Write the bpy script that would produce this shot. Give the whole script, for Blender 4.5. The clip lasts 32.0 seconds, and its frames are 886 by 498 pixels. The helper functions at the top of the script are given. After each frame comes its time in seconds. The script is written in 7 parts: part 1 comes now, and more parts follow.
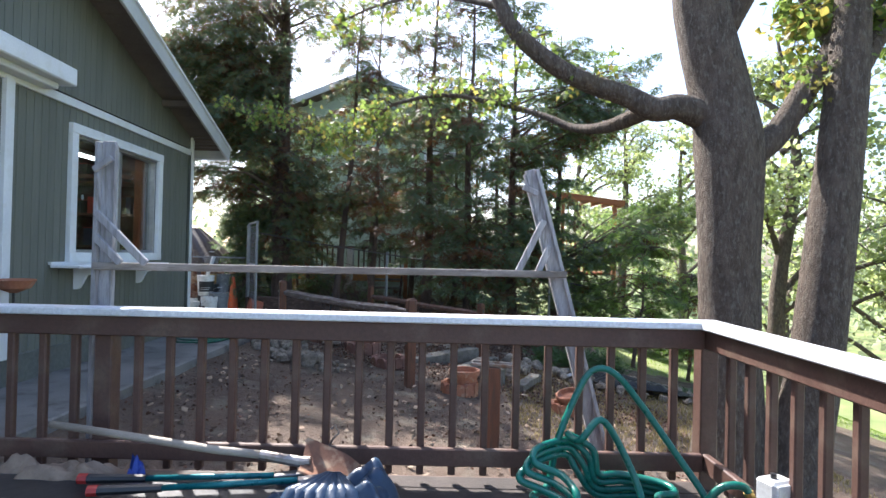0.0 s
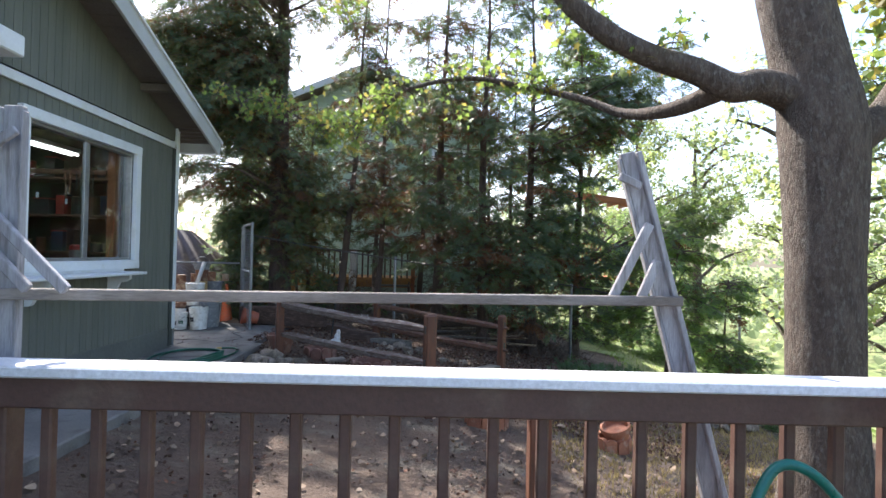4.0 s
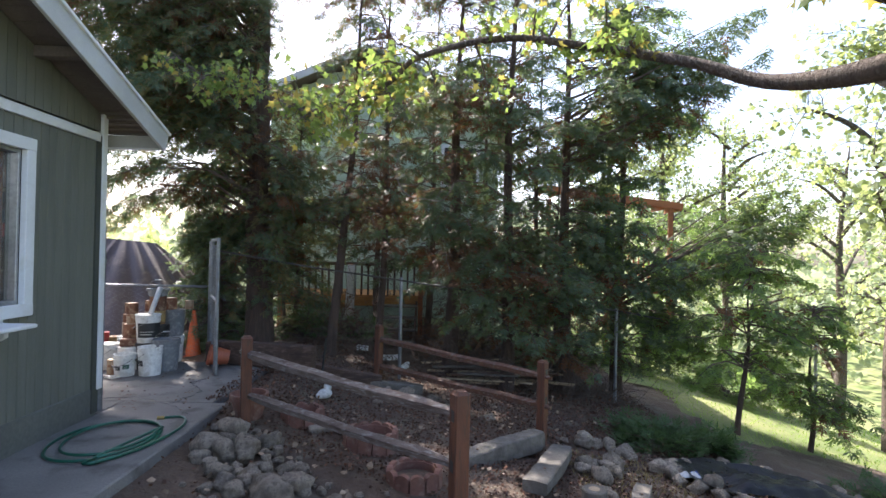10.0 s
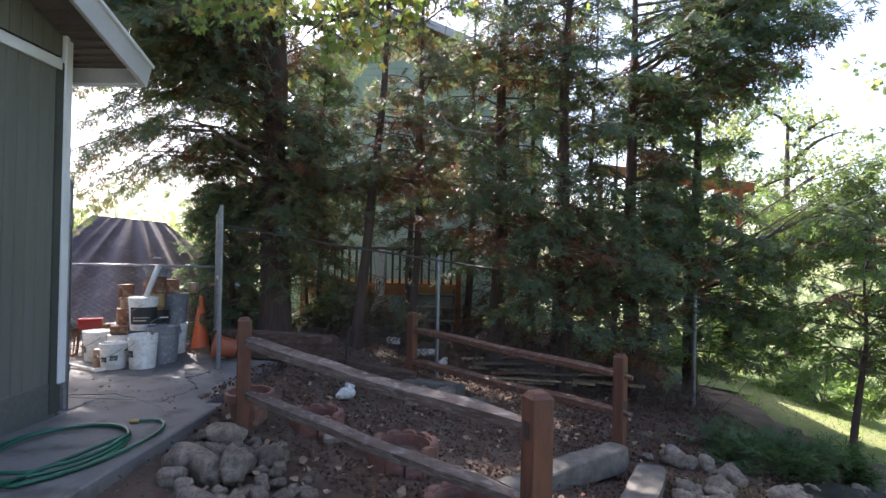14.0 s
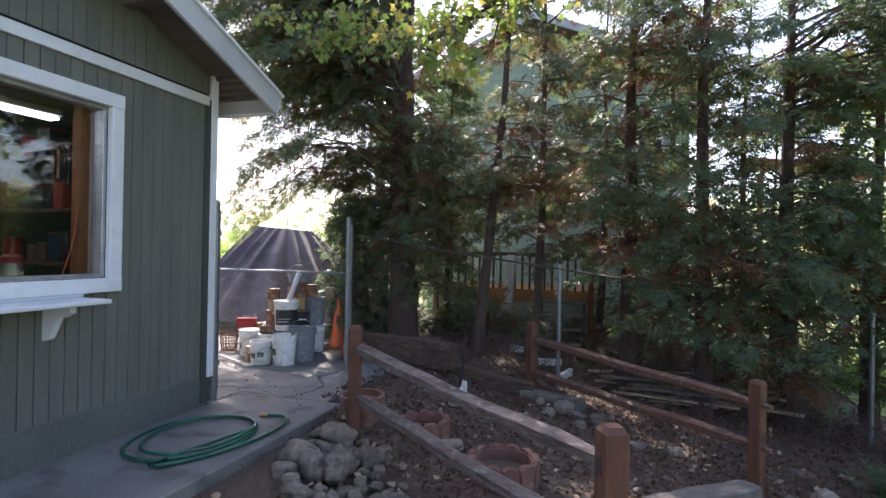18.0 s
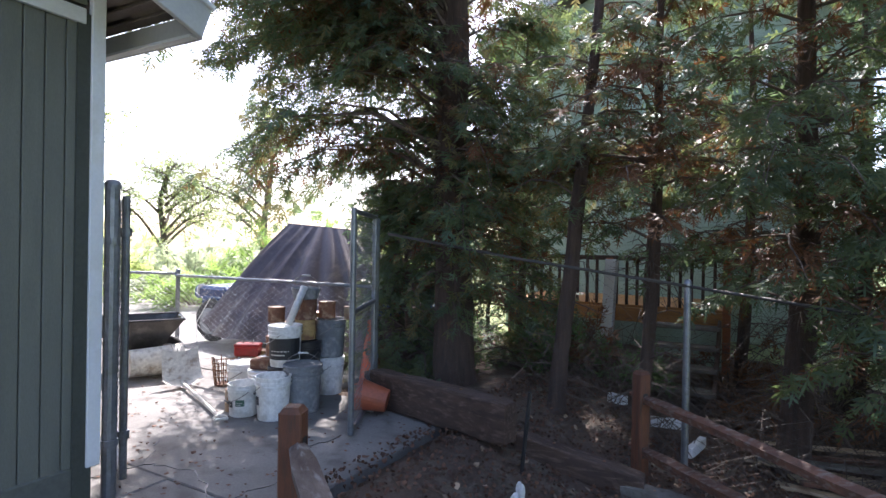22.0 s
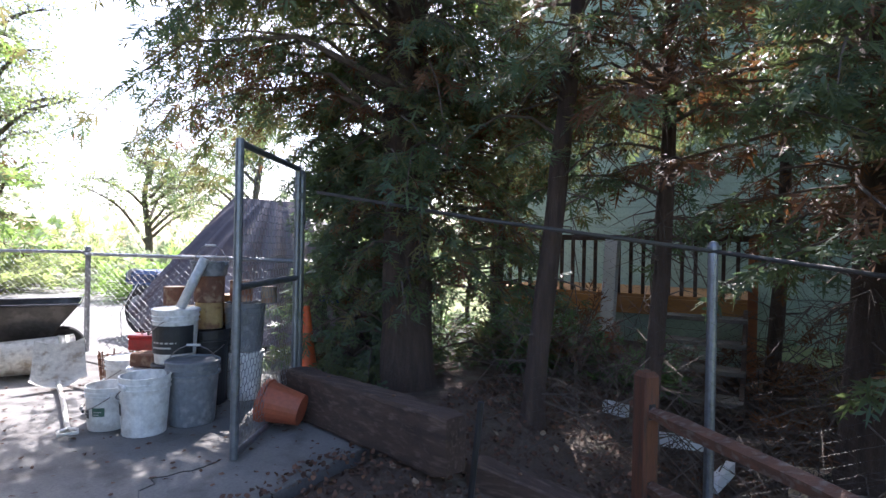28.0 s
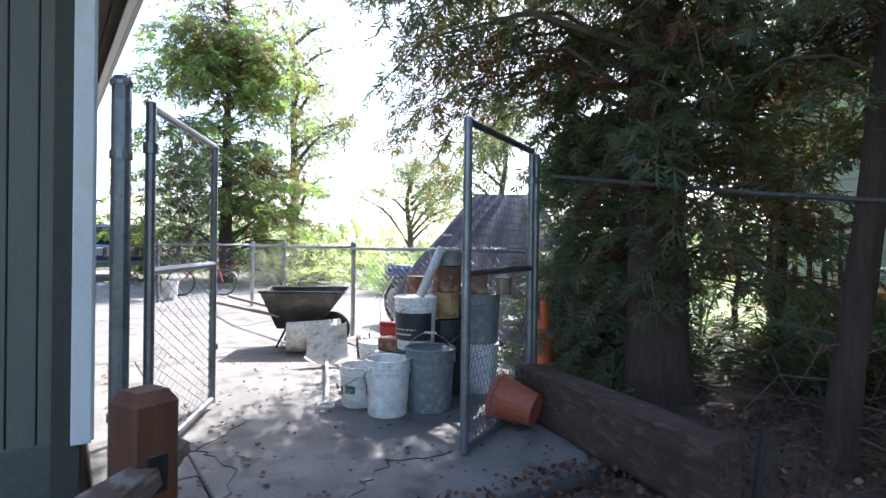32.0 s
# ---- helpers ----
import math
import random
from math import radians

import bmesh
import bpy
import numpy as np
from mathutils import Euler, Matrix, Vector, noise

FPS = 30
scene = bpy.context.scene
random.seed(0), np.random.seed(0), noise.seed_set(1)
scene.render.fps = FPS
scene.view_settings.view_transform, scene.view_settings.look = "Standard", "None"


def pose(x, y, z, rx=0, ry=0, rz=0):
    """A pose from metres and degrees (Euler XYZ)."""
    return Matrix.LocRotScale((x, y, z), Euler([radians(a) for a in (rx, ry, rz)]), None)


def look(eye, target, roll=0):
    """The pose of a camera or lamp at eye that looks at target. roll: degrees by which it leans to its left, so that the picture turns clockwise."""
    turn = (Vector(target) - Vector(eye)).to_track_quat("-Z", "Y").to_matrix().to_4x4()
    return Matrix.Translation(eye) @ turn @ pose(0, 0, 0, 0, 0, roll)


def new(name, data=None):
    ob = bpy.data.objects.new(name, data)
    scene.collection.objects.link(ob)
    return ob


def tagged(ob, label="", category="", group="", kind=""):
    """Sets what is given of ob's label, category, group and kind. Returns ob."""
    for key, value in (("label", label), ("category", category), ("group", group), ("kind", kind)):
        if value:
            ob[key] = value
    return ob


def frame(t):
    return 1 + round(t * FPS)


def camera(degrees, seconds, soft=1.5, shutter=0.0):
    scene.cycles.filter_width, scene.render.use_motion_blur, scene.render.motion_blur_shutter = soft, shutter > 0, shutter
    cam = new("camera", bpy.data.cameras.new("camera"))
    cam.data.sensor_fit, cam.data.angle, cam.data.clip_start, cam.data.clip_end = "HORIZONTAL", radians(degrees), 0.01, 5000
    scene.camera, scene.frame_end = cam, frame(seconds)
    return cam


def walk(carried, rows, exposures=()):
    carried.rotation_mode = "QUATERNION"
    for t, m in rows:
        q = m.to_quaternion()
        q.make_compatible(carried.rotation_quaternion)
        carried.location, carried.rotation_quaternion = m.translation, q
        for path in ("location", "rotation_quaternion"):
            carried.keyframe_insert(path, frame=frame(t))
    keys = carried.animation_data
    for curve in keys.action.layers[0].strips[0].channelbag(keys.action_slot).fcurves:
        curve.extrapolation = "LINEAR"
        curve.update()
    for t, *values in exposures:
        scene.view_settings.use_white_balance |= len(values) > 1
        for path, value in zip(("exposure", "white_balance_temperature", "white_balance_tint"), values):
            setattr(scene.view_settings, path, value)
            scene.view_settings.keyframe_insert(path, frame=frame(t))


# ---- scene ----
cam = camera(78.1, 32.0)
PATH = [  # seconds, eye in metres, yaw, pitch, roll
    (0, 0.006, 0.002, 1.277, -0.18, 0.52, -1.38),
    (0.5, 0.017, 0.163, 1.284, -0.19, 0.55, -1.4),
    (1, -0.009, 0.378, 1.288, -0.22, 0.52, -1.33),
    (1.5, -0.041, 0.552, 1.281, -0.24, 0.54, -1.29),
    (2, -0.103, 0.654, 1.278, -0.28, 0.58, -1.32),
    (2.5, -0.146, 0.776, 1.278, -0.26, 0.52, -1.32),
    (3, -0.191, 0.922, 1.277, -0.21, 0.54, -1.35),
    (3.5, -0.243, 1.019, 1.302, -0.25, 0.55, -1.35),
    (4, -0.266, 1.021, 1.344, -0.25, 0.64, -1.37),
    (4.5, -0.296, 1.044, 1.39, -0.23, 0.66, -1.39),
    (6.5, -0.361, 1.415, 1.437, -0.11, 0.51, -1.31),
    (7, -0.353, 1.574, 1.44, -0.07, 0.53, -1.32),
    (7.5, -0.359, 1.768, 1.462, -0.01, 0.51, -1.32),
    (8, -0.367, 1.995, 1.513, 0.03, 0.51, -1.31),
    (8.5, -0.399, 2.248, 1.56, -0, 0.41, -1.29),
    (9, -0.439, 2.513, 1.586, -0.06, 0.5, -1.25),
    (9.5, -0.481, 2.792, 1.67, -0.09, 0.43, -1.23),
    (10, -0.512, 3.07, 1.686, -0.08, 0.39, -1.23),
    (10.5, -0.525, 3.377, 1.676, -0.07, 0.45, -1.25),
    (11, -0.529, 3.667, 1.661, -0.04, 0.38, -1.28),
    (11.5, -0.538, 3.956, 1.606, -0.03, 0.38, -1.27),
    (12, -0.554, 4.2, 1.55, -0.02, 0.43, -1.28),
    (12.5, -0.596, 4.354, 1.42, 0.26, 0.41, -1.29),
    (13, -0.645, 4.448, 1.318, 0.28, 0.39, -1.23),
    (13.5, -0.677, 4.433, 1.314, 1.42, 0.34, -1.24),
    (14, -0.674, 4.398, 1.344, 3.26, 0.39, -1.18),
    (14.5, -0.615, 4.361, 1.392, 7.76, 0.33, -1.24),
    (15, -0.52, 4.331, 1.402, 9.11, 0.28, -1.26),
    (15.5, -0.441, 4.298, 1.398, 11.85, 0.27, -1.15),
    (17.5, -0.293, 4.37, 1.458, 18.68, 0.15, -1.1),
    (18, -0.304, 4.497, 1.448, 18.82, 0.14, -1.11),
    (18.5, -0.33, 4.696, 1.444, 18.97, 0.11, -1.12),
    (19, -0.355, 4.956, 1.456, 19.09, 0.08, -1.14),
    (19.5, -0.384, 5.254, 1.481, 24.04, 0.05, -1.02),
    (20, -0.418, 5.623, 1.516, 28.26, -0.1, -1.1),
    (20.5, -0.469, 6.036, 1.551, 28.99, -0.08, -1.08),
    (21, -0.532, 6.439, 1.587, 29.22, -0.14, -1.03),
    (21.5, -0.631, 6.692, 1.558, 29.24, -0.2, -1.01),
    (22, -0.712, 6.833, 1.521, 29.34, -0.25, -1.01),
    (22.5, -0.789, 6.891, 1.478, 29.37, -0.32, -1.01),
    (23, -0.826, 6.865, 1.395, 29.46, -0.44, -1.01),
    (23.5, -0.847, 6.818, 1.388, 29.57, -0.43, -1.02),
    (24, -0.834, 6.762, 1.406, 29.64, -0.41, -1.05),
    (24.5, -0.82, 6.762, 1.394, 29.73, -0.4, -1.06),
    (26.5, -0.903, 7.361, 1.264, 30.06, -0.06, -1.14),
    (27, -0.905, 7.605, 1.247, 30.11, -0.07, -1.17),
    (27.5, -0.908, 7.902, 1.239, 30.13, -0.09, -1.17),
    (28, -0.915, 8.185, 1.225, 30.1, -0.09, -1.21),
    (28.5, -0.937, 8.347, 1.204, 30.07, -0.06, -1.18),
    (29, -0.956, 8.474, 1.191, 30.02, 0.06, -1.24),
    (29.5, -0.975, 8.58, 1.175, 35.96, -0.19, -0.99),
    (30, -0.982, 8.569, 1.175, 48.38, -0.39, -0.8),
    (30.5, -1.001, 8.541, 1.165, 53.64, -0.27, -0.99),
    (31, -1.034, 8.476, 1.161, 54.49, -0.3, -0.92),
    (31.5, -1.059, 8.455, 1.141, 54.97, -0.3, -0.83),
    (32, -1.116, 8.493, 1.121, 55.33, -0.25, -0.79),
]
walk(cam, [(t, pose(x, y, z, 90 + pitch, roll, yaw)) for t, x, y, z, yaw, pitch, roll in PATH], [(0, 1.62, 6200, 13), (10, 1.72, 6450, 17), (18, 1.76, 6450, 21), (24, 1.78, 6000, 20), (29, 1.76, 5950, 20), (31, 1.75, 5950, 15)])

# ---- light ----
SUN_DIR = Vector((-0.54, 0.77, 1.04)).normalized()   # towards the sun
world = bpy.data.worlds.new("sky")
scene.world = world
world.use_nodes = True
wn = world.node_tree.nodes
sky = wn.new("ShaderNodeTexSky")
sky.sky_type, sky.sun_disc = "NISHITA", False
sky.sun_elevation = math.asin(SUN_DIR.z)
sky.sun_rotation = math.atan2(SUN_DIR.x, SUN_DIR.y)
sky.air_density, sky.dust_density, sky.ozone_density = 1.0, 2.2, 1.0
wn["Background"].inputs[1].default_value = 0.15
world.node_tree.links.new(sky.outputs[0], wn["Background"].inputs[0])
sun_data = bpy.data.lights.new("sun", "SUN")
sun_data.energy, sun_data.angle, sun_data.color = 4.8, radians(0.55), (1.0, 0.95, 0.87)
new("sun", sun_data).matrix_world = look(SUN_DIR * 60, (0, 0, 0))

# ---- materials ----


def nodes_of(name):
    m = bpy.data.materials.new(name)
    m.use_nodes = True
    nt = m.node_tree
    return m, nt, nt.nodes["Principled BSDF"], nt.nodes["Material Output"]


def mat(name, c1, c2=None, rough=0.7, scale=3.0, fine=40.0, bump=0.15, metal=0.0, stretch=(1, 1, 1), c3=None, piece=0.0, island=0.0, cut=(0.35, 0.65), spec=0.5, dist=0.01, grainy=1.0):
    """Two-scale procedural surface: c1 and c2 mix in broad patches, a fine grain darkens and roughens, c3 comes as stains."""
    m, nt, bsdf, _ = nodes_of(name)
    add, link = nt.nodes.new, nt.links.new
    c2 = c2 or tuple(v * 0.75 for v in c1)
    tc, mp = add("ShaderNodeTexCoord"), add("ShaderNodeMapping")
    mp.inputs["Scale"].default_value = stretch
    link(tc.outputs["Object"], mp.inputs[0])
    n1, n2 = add("ShaderNodeTexNoise"), add("ShaderNodeTexNoise")
    n1.inputs["Scale"].default_value, n1.inputs["Detail"].default_value = scale, 5
    n2.inputs["Scale"].default_value, n2.inputs["Detail"].default_value = fine, 6
    n2.inputs["Roughness"].default_value = 0.65
    for n in (n1, n2):
        link(mp.outputs[0], n.inputs["Vector"])
    ramp = add("ShaderNodeMapRange")
    ramp.inputs[1].default_value, ramp.inputs[2].default_value = cut
    link(n1.outputs[0], ramp.inputs[0])
    mix = add("ShaderNodeMix")
    mix.data_type = "RGBA"
    mix.inputs[6].default_value, mix.inputs[7].default_value = (*c1, 1), (*c2, 1)
    link(ramp.outputs[0], mix.inputs[0])
    last = mix.outputs[2]
    if c3:
        n3, r3, m3 = add("ShaderNodeTexNoise"), add("ShaderNodeMapRange"), add("ShaderNodeMix")
        n3.inputs["Scale"].default_value, n3.inputs["Detail"].default_value = scale * 2.7, 7
        link(mp.outputs[0], n3.inputs["Vector"])
        r3.inputs[1].default_value, r3.inputs[2].default_value = 0.52, 0.68
        link(n3.outputs[0], r3.inputs[0])
        m3.data_type = "RGBA"
        m3.inputs[7].default_value = (*c3, 1)
        link(last, m3.inputs[6])
        link(r3.outputs[0], m3.inputs[0])
        last = m3.outputs[2]
    grain = add("ShaderNodeMapRange")
    grain.inputs[1].default_value, grain.inputs[2].default_value = 0.3, 0.7
    grain.inputs[3].default_value, grain.inputs[4].default_value = 1 - 0.22 * grainy, 1 + 0.15 * grainy
    link(n2.outputs[0], grain.inputs[0])
    value = grain.outputs[0]
    for amount, node, socket in ((piece, "ShaderNodeObjectInfo", "Random"), (island, "ShaderNodeNewGeometry", "Random Per Island")):
        if amount:
            o, r, mu = add(node), add("ShaderNodeMapRange"), add("ShaderNodeMath")
            r.inputs[3].default_value, r.inputs[4].default_value = 1 - amount, 1 + amount
            mu.operation = "MULTIPLY"
            link(o.outputs[socket], r.inputs[0])
            link(r.outputs[0], mu.inputs[0])
            link(value, mu.inputs[1])
            value = mu.outputs[0]
    hsv = add("ShaderNodeHueSaturation")
    link(last, hsv.inputs["Color"])
    link(value, hsv.inputs["Value"])
    link(hsv.outputs[0], bsdf.inputs["Base Color"])
    rr = add("ShaderNodeMapRange")
    rr.inputs[3].default_value, rr.inputs[4].default_value = max(rough - 0.12, 0.02), min(rough + 0.12, 1)
    link(n2.outputs[0], rr.inputs[0])
    link(rr.outputs[0], bsdf.inputs["Roughness"])
    bsdf.inputs["Metallic"].default_value = metal
    bsdf.inputs["Specular IOR Level"].default_value = spec
    if bump:
        b = add("ShaderNodeBump")
        b.inputs["Strength"].default_value, b.inputs["Distance"].default_value = bump, dist
        link(n2.outputs[0], b.inputs["Height"])
        link(b.outputs[0], bsdf.inputs["Normal"])
    return m


def leaf_mat(name, c1, c2, through_col, share=0.45, gloss=0.35, patch=None):
    """Thin leaf: shaded on both sides, light comes through it; hue varies leaf by leaf and in broad patches."""
    m, nt, bsdf, out = nodes_of(name)
    add, link = nt.nodes.new, nt.links.new
    geo, mix, mix2 = add("ShaderNodeNewGeometry"), add("ShaderNodeMix"), add("ShaderNodeMix")
    mix.data_type = mix2.data_type = "RGBA"
    mix.inputs[6].default_value, mix.inputs[7].default_value = (*c1, 1), (*c2, 1)
    mix2.inputs[6].default_value, mix2.inputs[7].default_value = (*through_col, 1), tuple(v * 0.6 for v in through_col) + (1,)
    link(geo.outputs["Random Per Island"], mix.inputs[0])
    link(geo.outputs["Random Per Island"], mix2.inputs[0])
    tc, nz, mr, tint = add("ShaderNodeTexCoord"), add("ShaderNodeTexNoise"), add("ShaderNodeMapRange"), add("ShaderNodeMix")
    nz.inputs["Scale"].default_value, nz.inputs["Detail"].default_value = 2.2, 3
    link(tc.outputs["Object"], nz.inputs["Vector"])
    mr.inputs[1].default_value, mr.inputs[2].default_value = 0.48, 0.7
    link(nz.outputs[0], mr.inputs[0])
    tint.data_type = "RGBA"
    tint.inputs[7].default_value = (*patch, 1) if patch else (*c2, 1)
    link(mix.outputs[2], tint.inputs[6])
    link(mr.outputs[0], tint.inputs[0])
    link(tint.outputs[2], bsdf.inputs["Base Color"])
    bsdf.inputs["Roughness"].default_value, bsdf.inputs["Specular IOR Level"].default_value = 0.45, gloss
    tr, ms = add("ShaderNodeBsdfTranslucent"), add("ShaderNodeMixShader")
    link(mix2.outputs[2], tr.inputs[0])
    ms.inputs[0].default_value = share
    link(bsdf.outputs[0], ms.inputs[1])
    link(tr.outputs[0], ms.inputs[2])
    link(ms.outputs[0], out.inputs[0])
    return m


M = {}
M["siding"] = mat("siding_paint", (0.158, 0.165, 0.135), (0.133, 0.140, 0.115), 0.75, 1.2, 60, 0.25, stretch=(8, 8, 1), piece=0.05)
# darkened siding green, stands in for shade between the boards
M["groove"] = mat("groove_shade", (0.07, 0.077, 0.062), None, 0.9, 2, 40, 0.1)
M["white"] = mat("white_paint", (0.74, 0.76, 0.77), (0.68, 0.70, 0.71), 0.5, 2.5, 50, 0.12, c3=(0.66, 0.67, 0.65), grainy=0.25)
M["fascia"] = mat("fascia_paint", (0.5, 0.51, 0.49), (0.42, 0.43, 0.41), 0.6, 2.5, 50, 0.15, grainy=0.3)
M["soffit"] = mat("soffit_brown", (0.16, 0.135, 0.11), (0.12, 0.10, 0.085), 0.8, 2, 50, 0.2)
M["roof"] = mat("roof_shingle", (0.12, 0.115, 0.11), (0.08, 0.08, 0.08), 0.9, 3, 60, 0.5, island=0.2)
# dark c3 patches are stains, deepened to imitate shade on the driveway
M["concrete"] = mat("concrete", (0.225, 0.214, 0.198), (0.155, 0.148, 0.136), 0.88, 1.3, 60, 0.35, c3=(0.11, 0.1, 0.09))
M["stem"] = mat("painted_footing", (0.135, 0.14, 0.12), (0.11, 0.115, 0.1), 0.85, 1.5, 30, 0.4)
M["dirt"] = mat("dirt_ground", (0.142, 0.098, 0.069), (0.09, 0.06, 0.043), 0.95, 1.1, 26, 1.0, c3=(0.17, 0.14, 0.105), dist=0.04)
M["deck"] = mat("brown_deck_paint", (0.105, 0.056, 0.042), (0.082, 0.043, 0.033), 0.55, 2, 45, 0.25, stretch=(1, 1, 1), c3=(0.13, 0.085, 0.062), piece=0.07)
# near-white over the whole cap, with slightly greyer patches
M["cap"] = mat("rail_cap_white", (0.78, 0.80, 0.82), (0.68, 0.71, 0.74), 0.38, 1.6, 50, 0.15, stretch=(1, 4, 1), c3=(0.6, 0.61, 0.62))
M["grey_wood"] = mat("weathered_grey_wood", (0.40, 0.40, 0.42), (0.27, 0.26, 0.27), 0.8, 2.2, 30, 0.5, stretch=(6, 6, 0.7), c3=(0.2, 0.19, 0.19))
M["grey_wood_y"] = mat("weathered_grey_rail", (0.30, 0.27, 0.245), (0.16, 0.135, 0.12), 0.85, 2.2, 30, 0.6, stretch=(0.7, 6, 6), c3=(0.16, 0.14, 0.12))
M["grey_rail"] = mat("weathered_brown_rail", (0.235, 0.185, 0.155), (0.115, 0.078, 0.06), 0.85, 2.6, 34, 0.7, stretch=(1.5, 2.2, 9), c3=(0.30, 0.275, 0.25))
# darker than the rails: the railing's shadow is put into the floor colour
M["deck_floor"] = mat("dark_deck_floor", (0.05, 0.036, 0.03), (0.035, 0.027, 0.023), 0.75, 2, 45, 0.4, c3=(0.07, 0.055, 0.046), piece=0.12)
M["stain"] = mat("brown_stained_post", (0.17, 0.066, 0.034), (0.105, 0.042, 0.024), 0.65, 2.5, 35, 0.4, stretch=(6, 6, 0.8), c3=(0.085, 0.045, 0.03))
M["stain_x"] = mat("brown_stained_rail", (0.17, 0.075, 0.042), (0.10, 0.05, 0.032), 0.7, 2.5, 35, 0.4, stretch=(0.8, 6, 6), c3=(0.2, 0.15, 0.12))
M["old_timber"] = mat("old_dark_timber", (0.095, 0.058, 0.042), (0.06, 0.038, 0.029), 0.9, 2.5, 30, 0.6, stretch=(0.8, 6, 6), c3=(0.15, 0.1, 0.075))
M["plank"] = mat("grey_plank", (0.19, 0.172, 0.148), (0.11, 0.098, 0.083), 0.9, 3, 35, 0.6, stretch=(3, 3, 3), c3=(0.12, 0.112, 0.085))
M["bark"] = mat("maple_bark", (0.155, 0.118, 0.09), (0.085, 0.064, 0.049), 0.95, 13, 46, 1.0, stretch=(1.2, 1.2, 0.45), c3=(0.19, 0.165, 0.135), cut=(0.38, 0.66), dist=0.05)
M["cedar_bark"] = mat("cedar_bark", (0.118, 0.078, 0.06), (0.066, 0.044, 0.035), 0.95, 4, 24, 1.0, stretch=(5, 5, 0.6), c3=(0.088, 0.06, 0.045), dist=0.03)
M["twig"] = mat("twig", (0.13, 0.10, 0.08), None, 0.95, 6, 40, 0.3)
M["dead_twig"] = mat("bare_grey_twig", (0.22, 0.19, 0.165), (0.13, 0.11, 0.09), 0.95, 6, 40, 0.3)
M["rock"] = mat("field_rock", (0.33, 0.275, 0.215), (0.19, 0.155, 0.12), 0.9, 4, 30, 0.8, c3=(0.15, 0.125, 0.1), piece=0.3, dist=0.02)
M["terracotta"] = mat("terracotta", (0.40, 0.16, 0.085), (0.30, 0.12, 0.07), 0.8, 5, 50, 0.2, c3=(0.42, 0.25, 0.17), piece=0.08)
M["old_clay"] = mat("weathered_clay", (0.24, 0.115, 0.085), (0.165, 0.082, 0.062), 0.9, 5, 40, 0.3, c3=(0.25, 0.16, 0.125))
M["orange"] = mat("orange_plastic", (0.62, 0.12, 0.03), (0.5, 0.1, 0.03), 0.5, 4, 40, 0.08, c3=(0.45, 0.13, 0.06))
M["nursery"] = mat("orange_nursery_plastic", (0.40, 0.105, 0.05), (0.31, 0.085, 0.04), 0.5, 4, 40, 0.08)
M["pail_white"] = mat("white_pail_plastic", (0.80, 0.80, 0.77), (0.72, 0.72, 0.68), 0.4, 5, 30, 0.1, c3=(0.6, 0.58, 0.53), piece=0.05)
M["pail_grey"] = mat("grey_pail_plastic", (0.20, 0.215, 0.23), (0.155, 0.165, 0.175), 0.5, 5, 30, 0.1, c3=(0.3, 0.3, 0.3), piece=0.06)
M["black"] = mat("black_plastic", (0.018, 0.018, 0.02), (0.03, 0.03, 0.032), 0.4, 5, 30, 0.1)
M["label_green"] = mat("green_print", (0.06, 0.14, 0.10), None, 0.5, 20, 60, 0.0)
M["label_black"] = mat("black_print", (0.025, 0.028, 0.03), None, 0.5, 20, 60, 0.0)
M["print_dark"] = mat("dark_print", (0.05, 0.055, 0.06), None, 0.6, 5, 40, 0.0)
M["print_light"] = mat("pale_print", (0.55, 0.55, 0.52), None, 0.6, 20, 60, 0.0)
M["tin"] = mat("old_tin", (0.40, 0.31, 0.22), (0.28, 0.19, 0.12), 0.5, 6, 30, 0.2, metal=0.3, c3=(0.2, 0.08, 0.04), piece=0.15)
M["rust"] = mat("rusty_can", (0.24, 0.11, 0.06), (0.15, 0.065, 0.04), 0.8, 6, 30, 0.3, c3=(0.36, 0.24, 0.15), piece=0.2)
M["yellow_tin"] = mat("yellow_tin", (0.46, 0.32, 0.13), (0.36, 0.23, 0.1), 0.55, 6, 30, 0.1, c3=(0.2, 0.1, 0.05))
M["red"] = mat("red_paint", (0.42, 0.03, 0.025), (0.34, 0.025, 0.022), 0.4, 4, 30, 0.05, c3=(0.25, 0.04, 0.03))
M["galv"] = mat("galvanised_steel", (0.28, 0.30, 0.33), (0.2, 0.215, 0.24), 0.45, 4, 30, 0.12, metal=0.75, c3=(0.2, 0.21, 0.22))
# dark copy of the fence wire, shade of the cedars put into its colour
M["shaded_wire"] = mat("shaded_fence_wire", (0.10, 0.095, 0.09), (0.07, 0.065, 0.06), 0.6, 3, 20, 0.0, metal=0.4)
M["wire"] = mat("fence_wire", (0.24, 0.245, 0.25), (0.17, 0.175, 0.18), 0.6, 3, 20, 0.0, metal=0.3)
M["hose"] = mat("green_hose", (0.006, 0.15, 0.11), (0.005, 0.115, 0.085), 0.3, 3, 30, 0.05)
M["hose2"] = mat("dark_green_hose", (0.012, 0.12, 0.075), (0.01, 0.085, 0.055), 0.35, 3, 30, 0.05)
M["brass"] = mat("brass", (0.45, 0.33, 0.12), None, 0.4, 5, 40, 0.1, metal=0.9)
M["steel"] = mat("dull_steel", (0.35, 0.34, 0.33), (0.22, 0.2, 0.19), 0.4, 5, 30, 0.15, metal=0.8, c3=(0.2, 0.13, 0.09))
M["handle"] = mat("worn_wood_handle", (0.42, 0.36, 0.29), (0.3, 0.25, 0.2), 0.7, 5, 40, 0.2, stretch=(1, 6, 6))
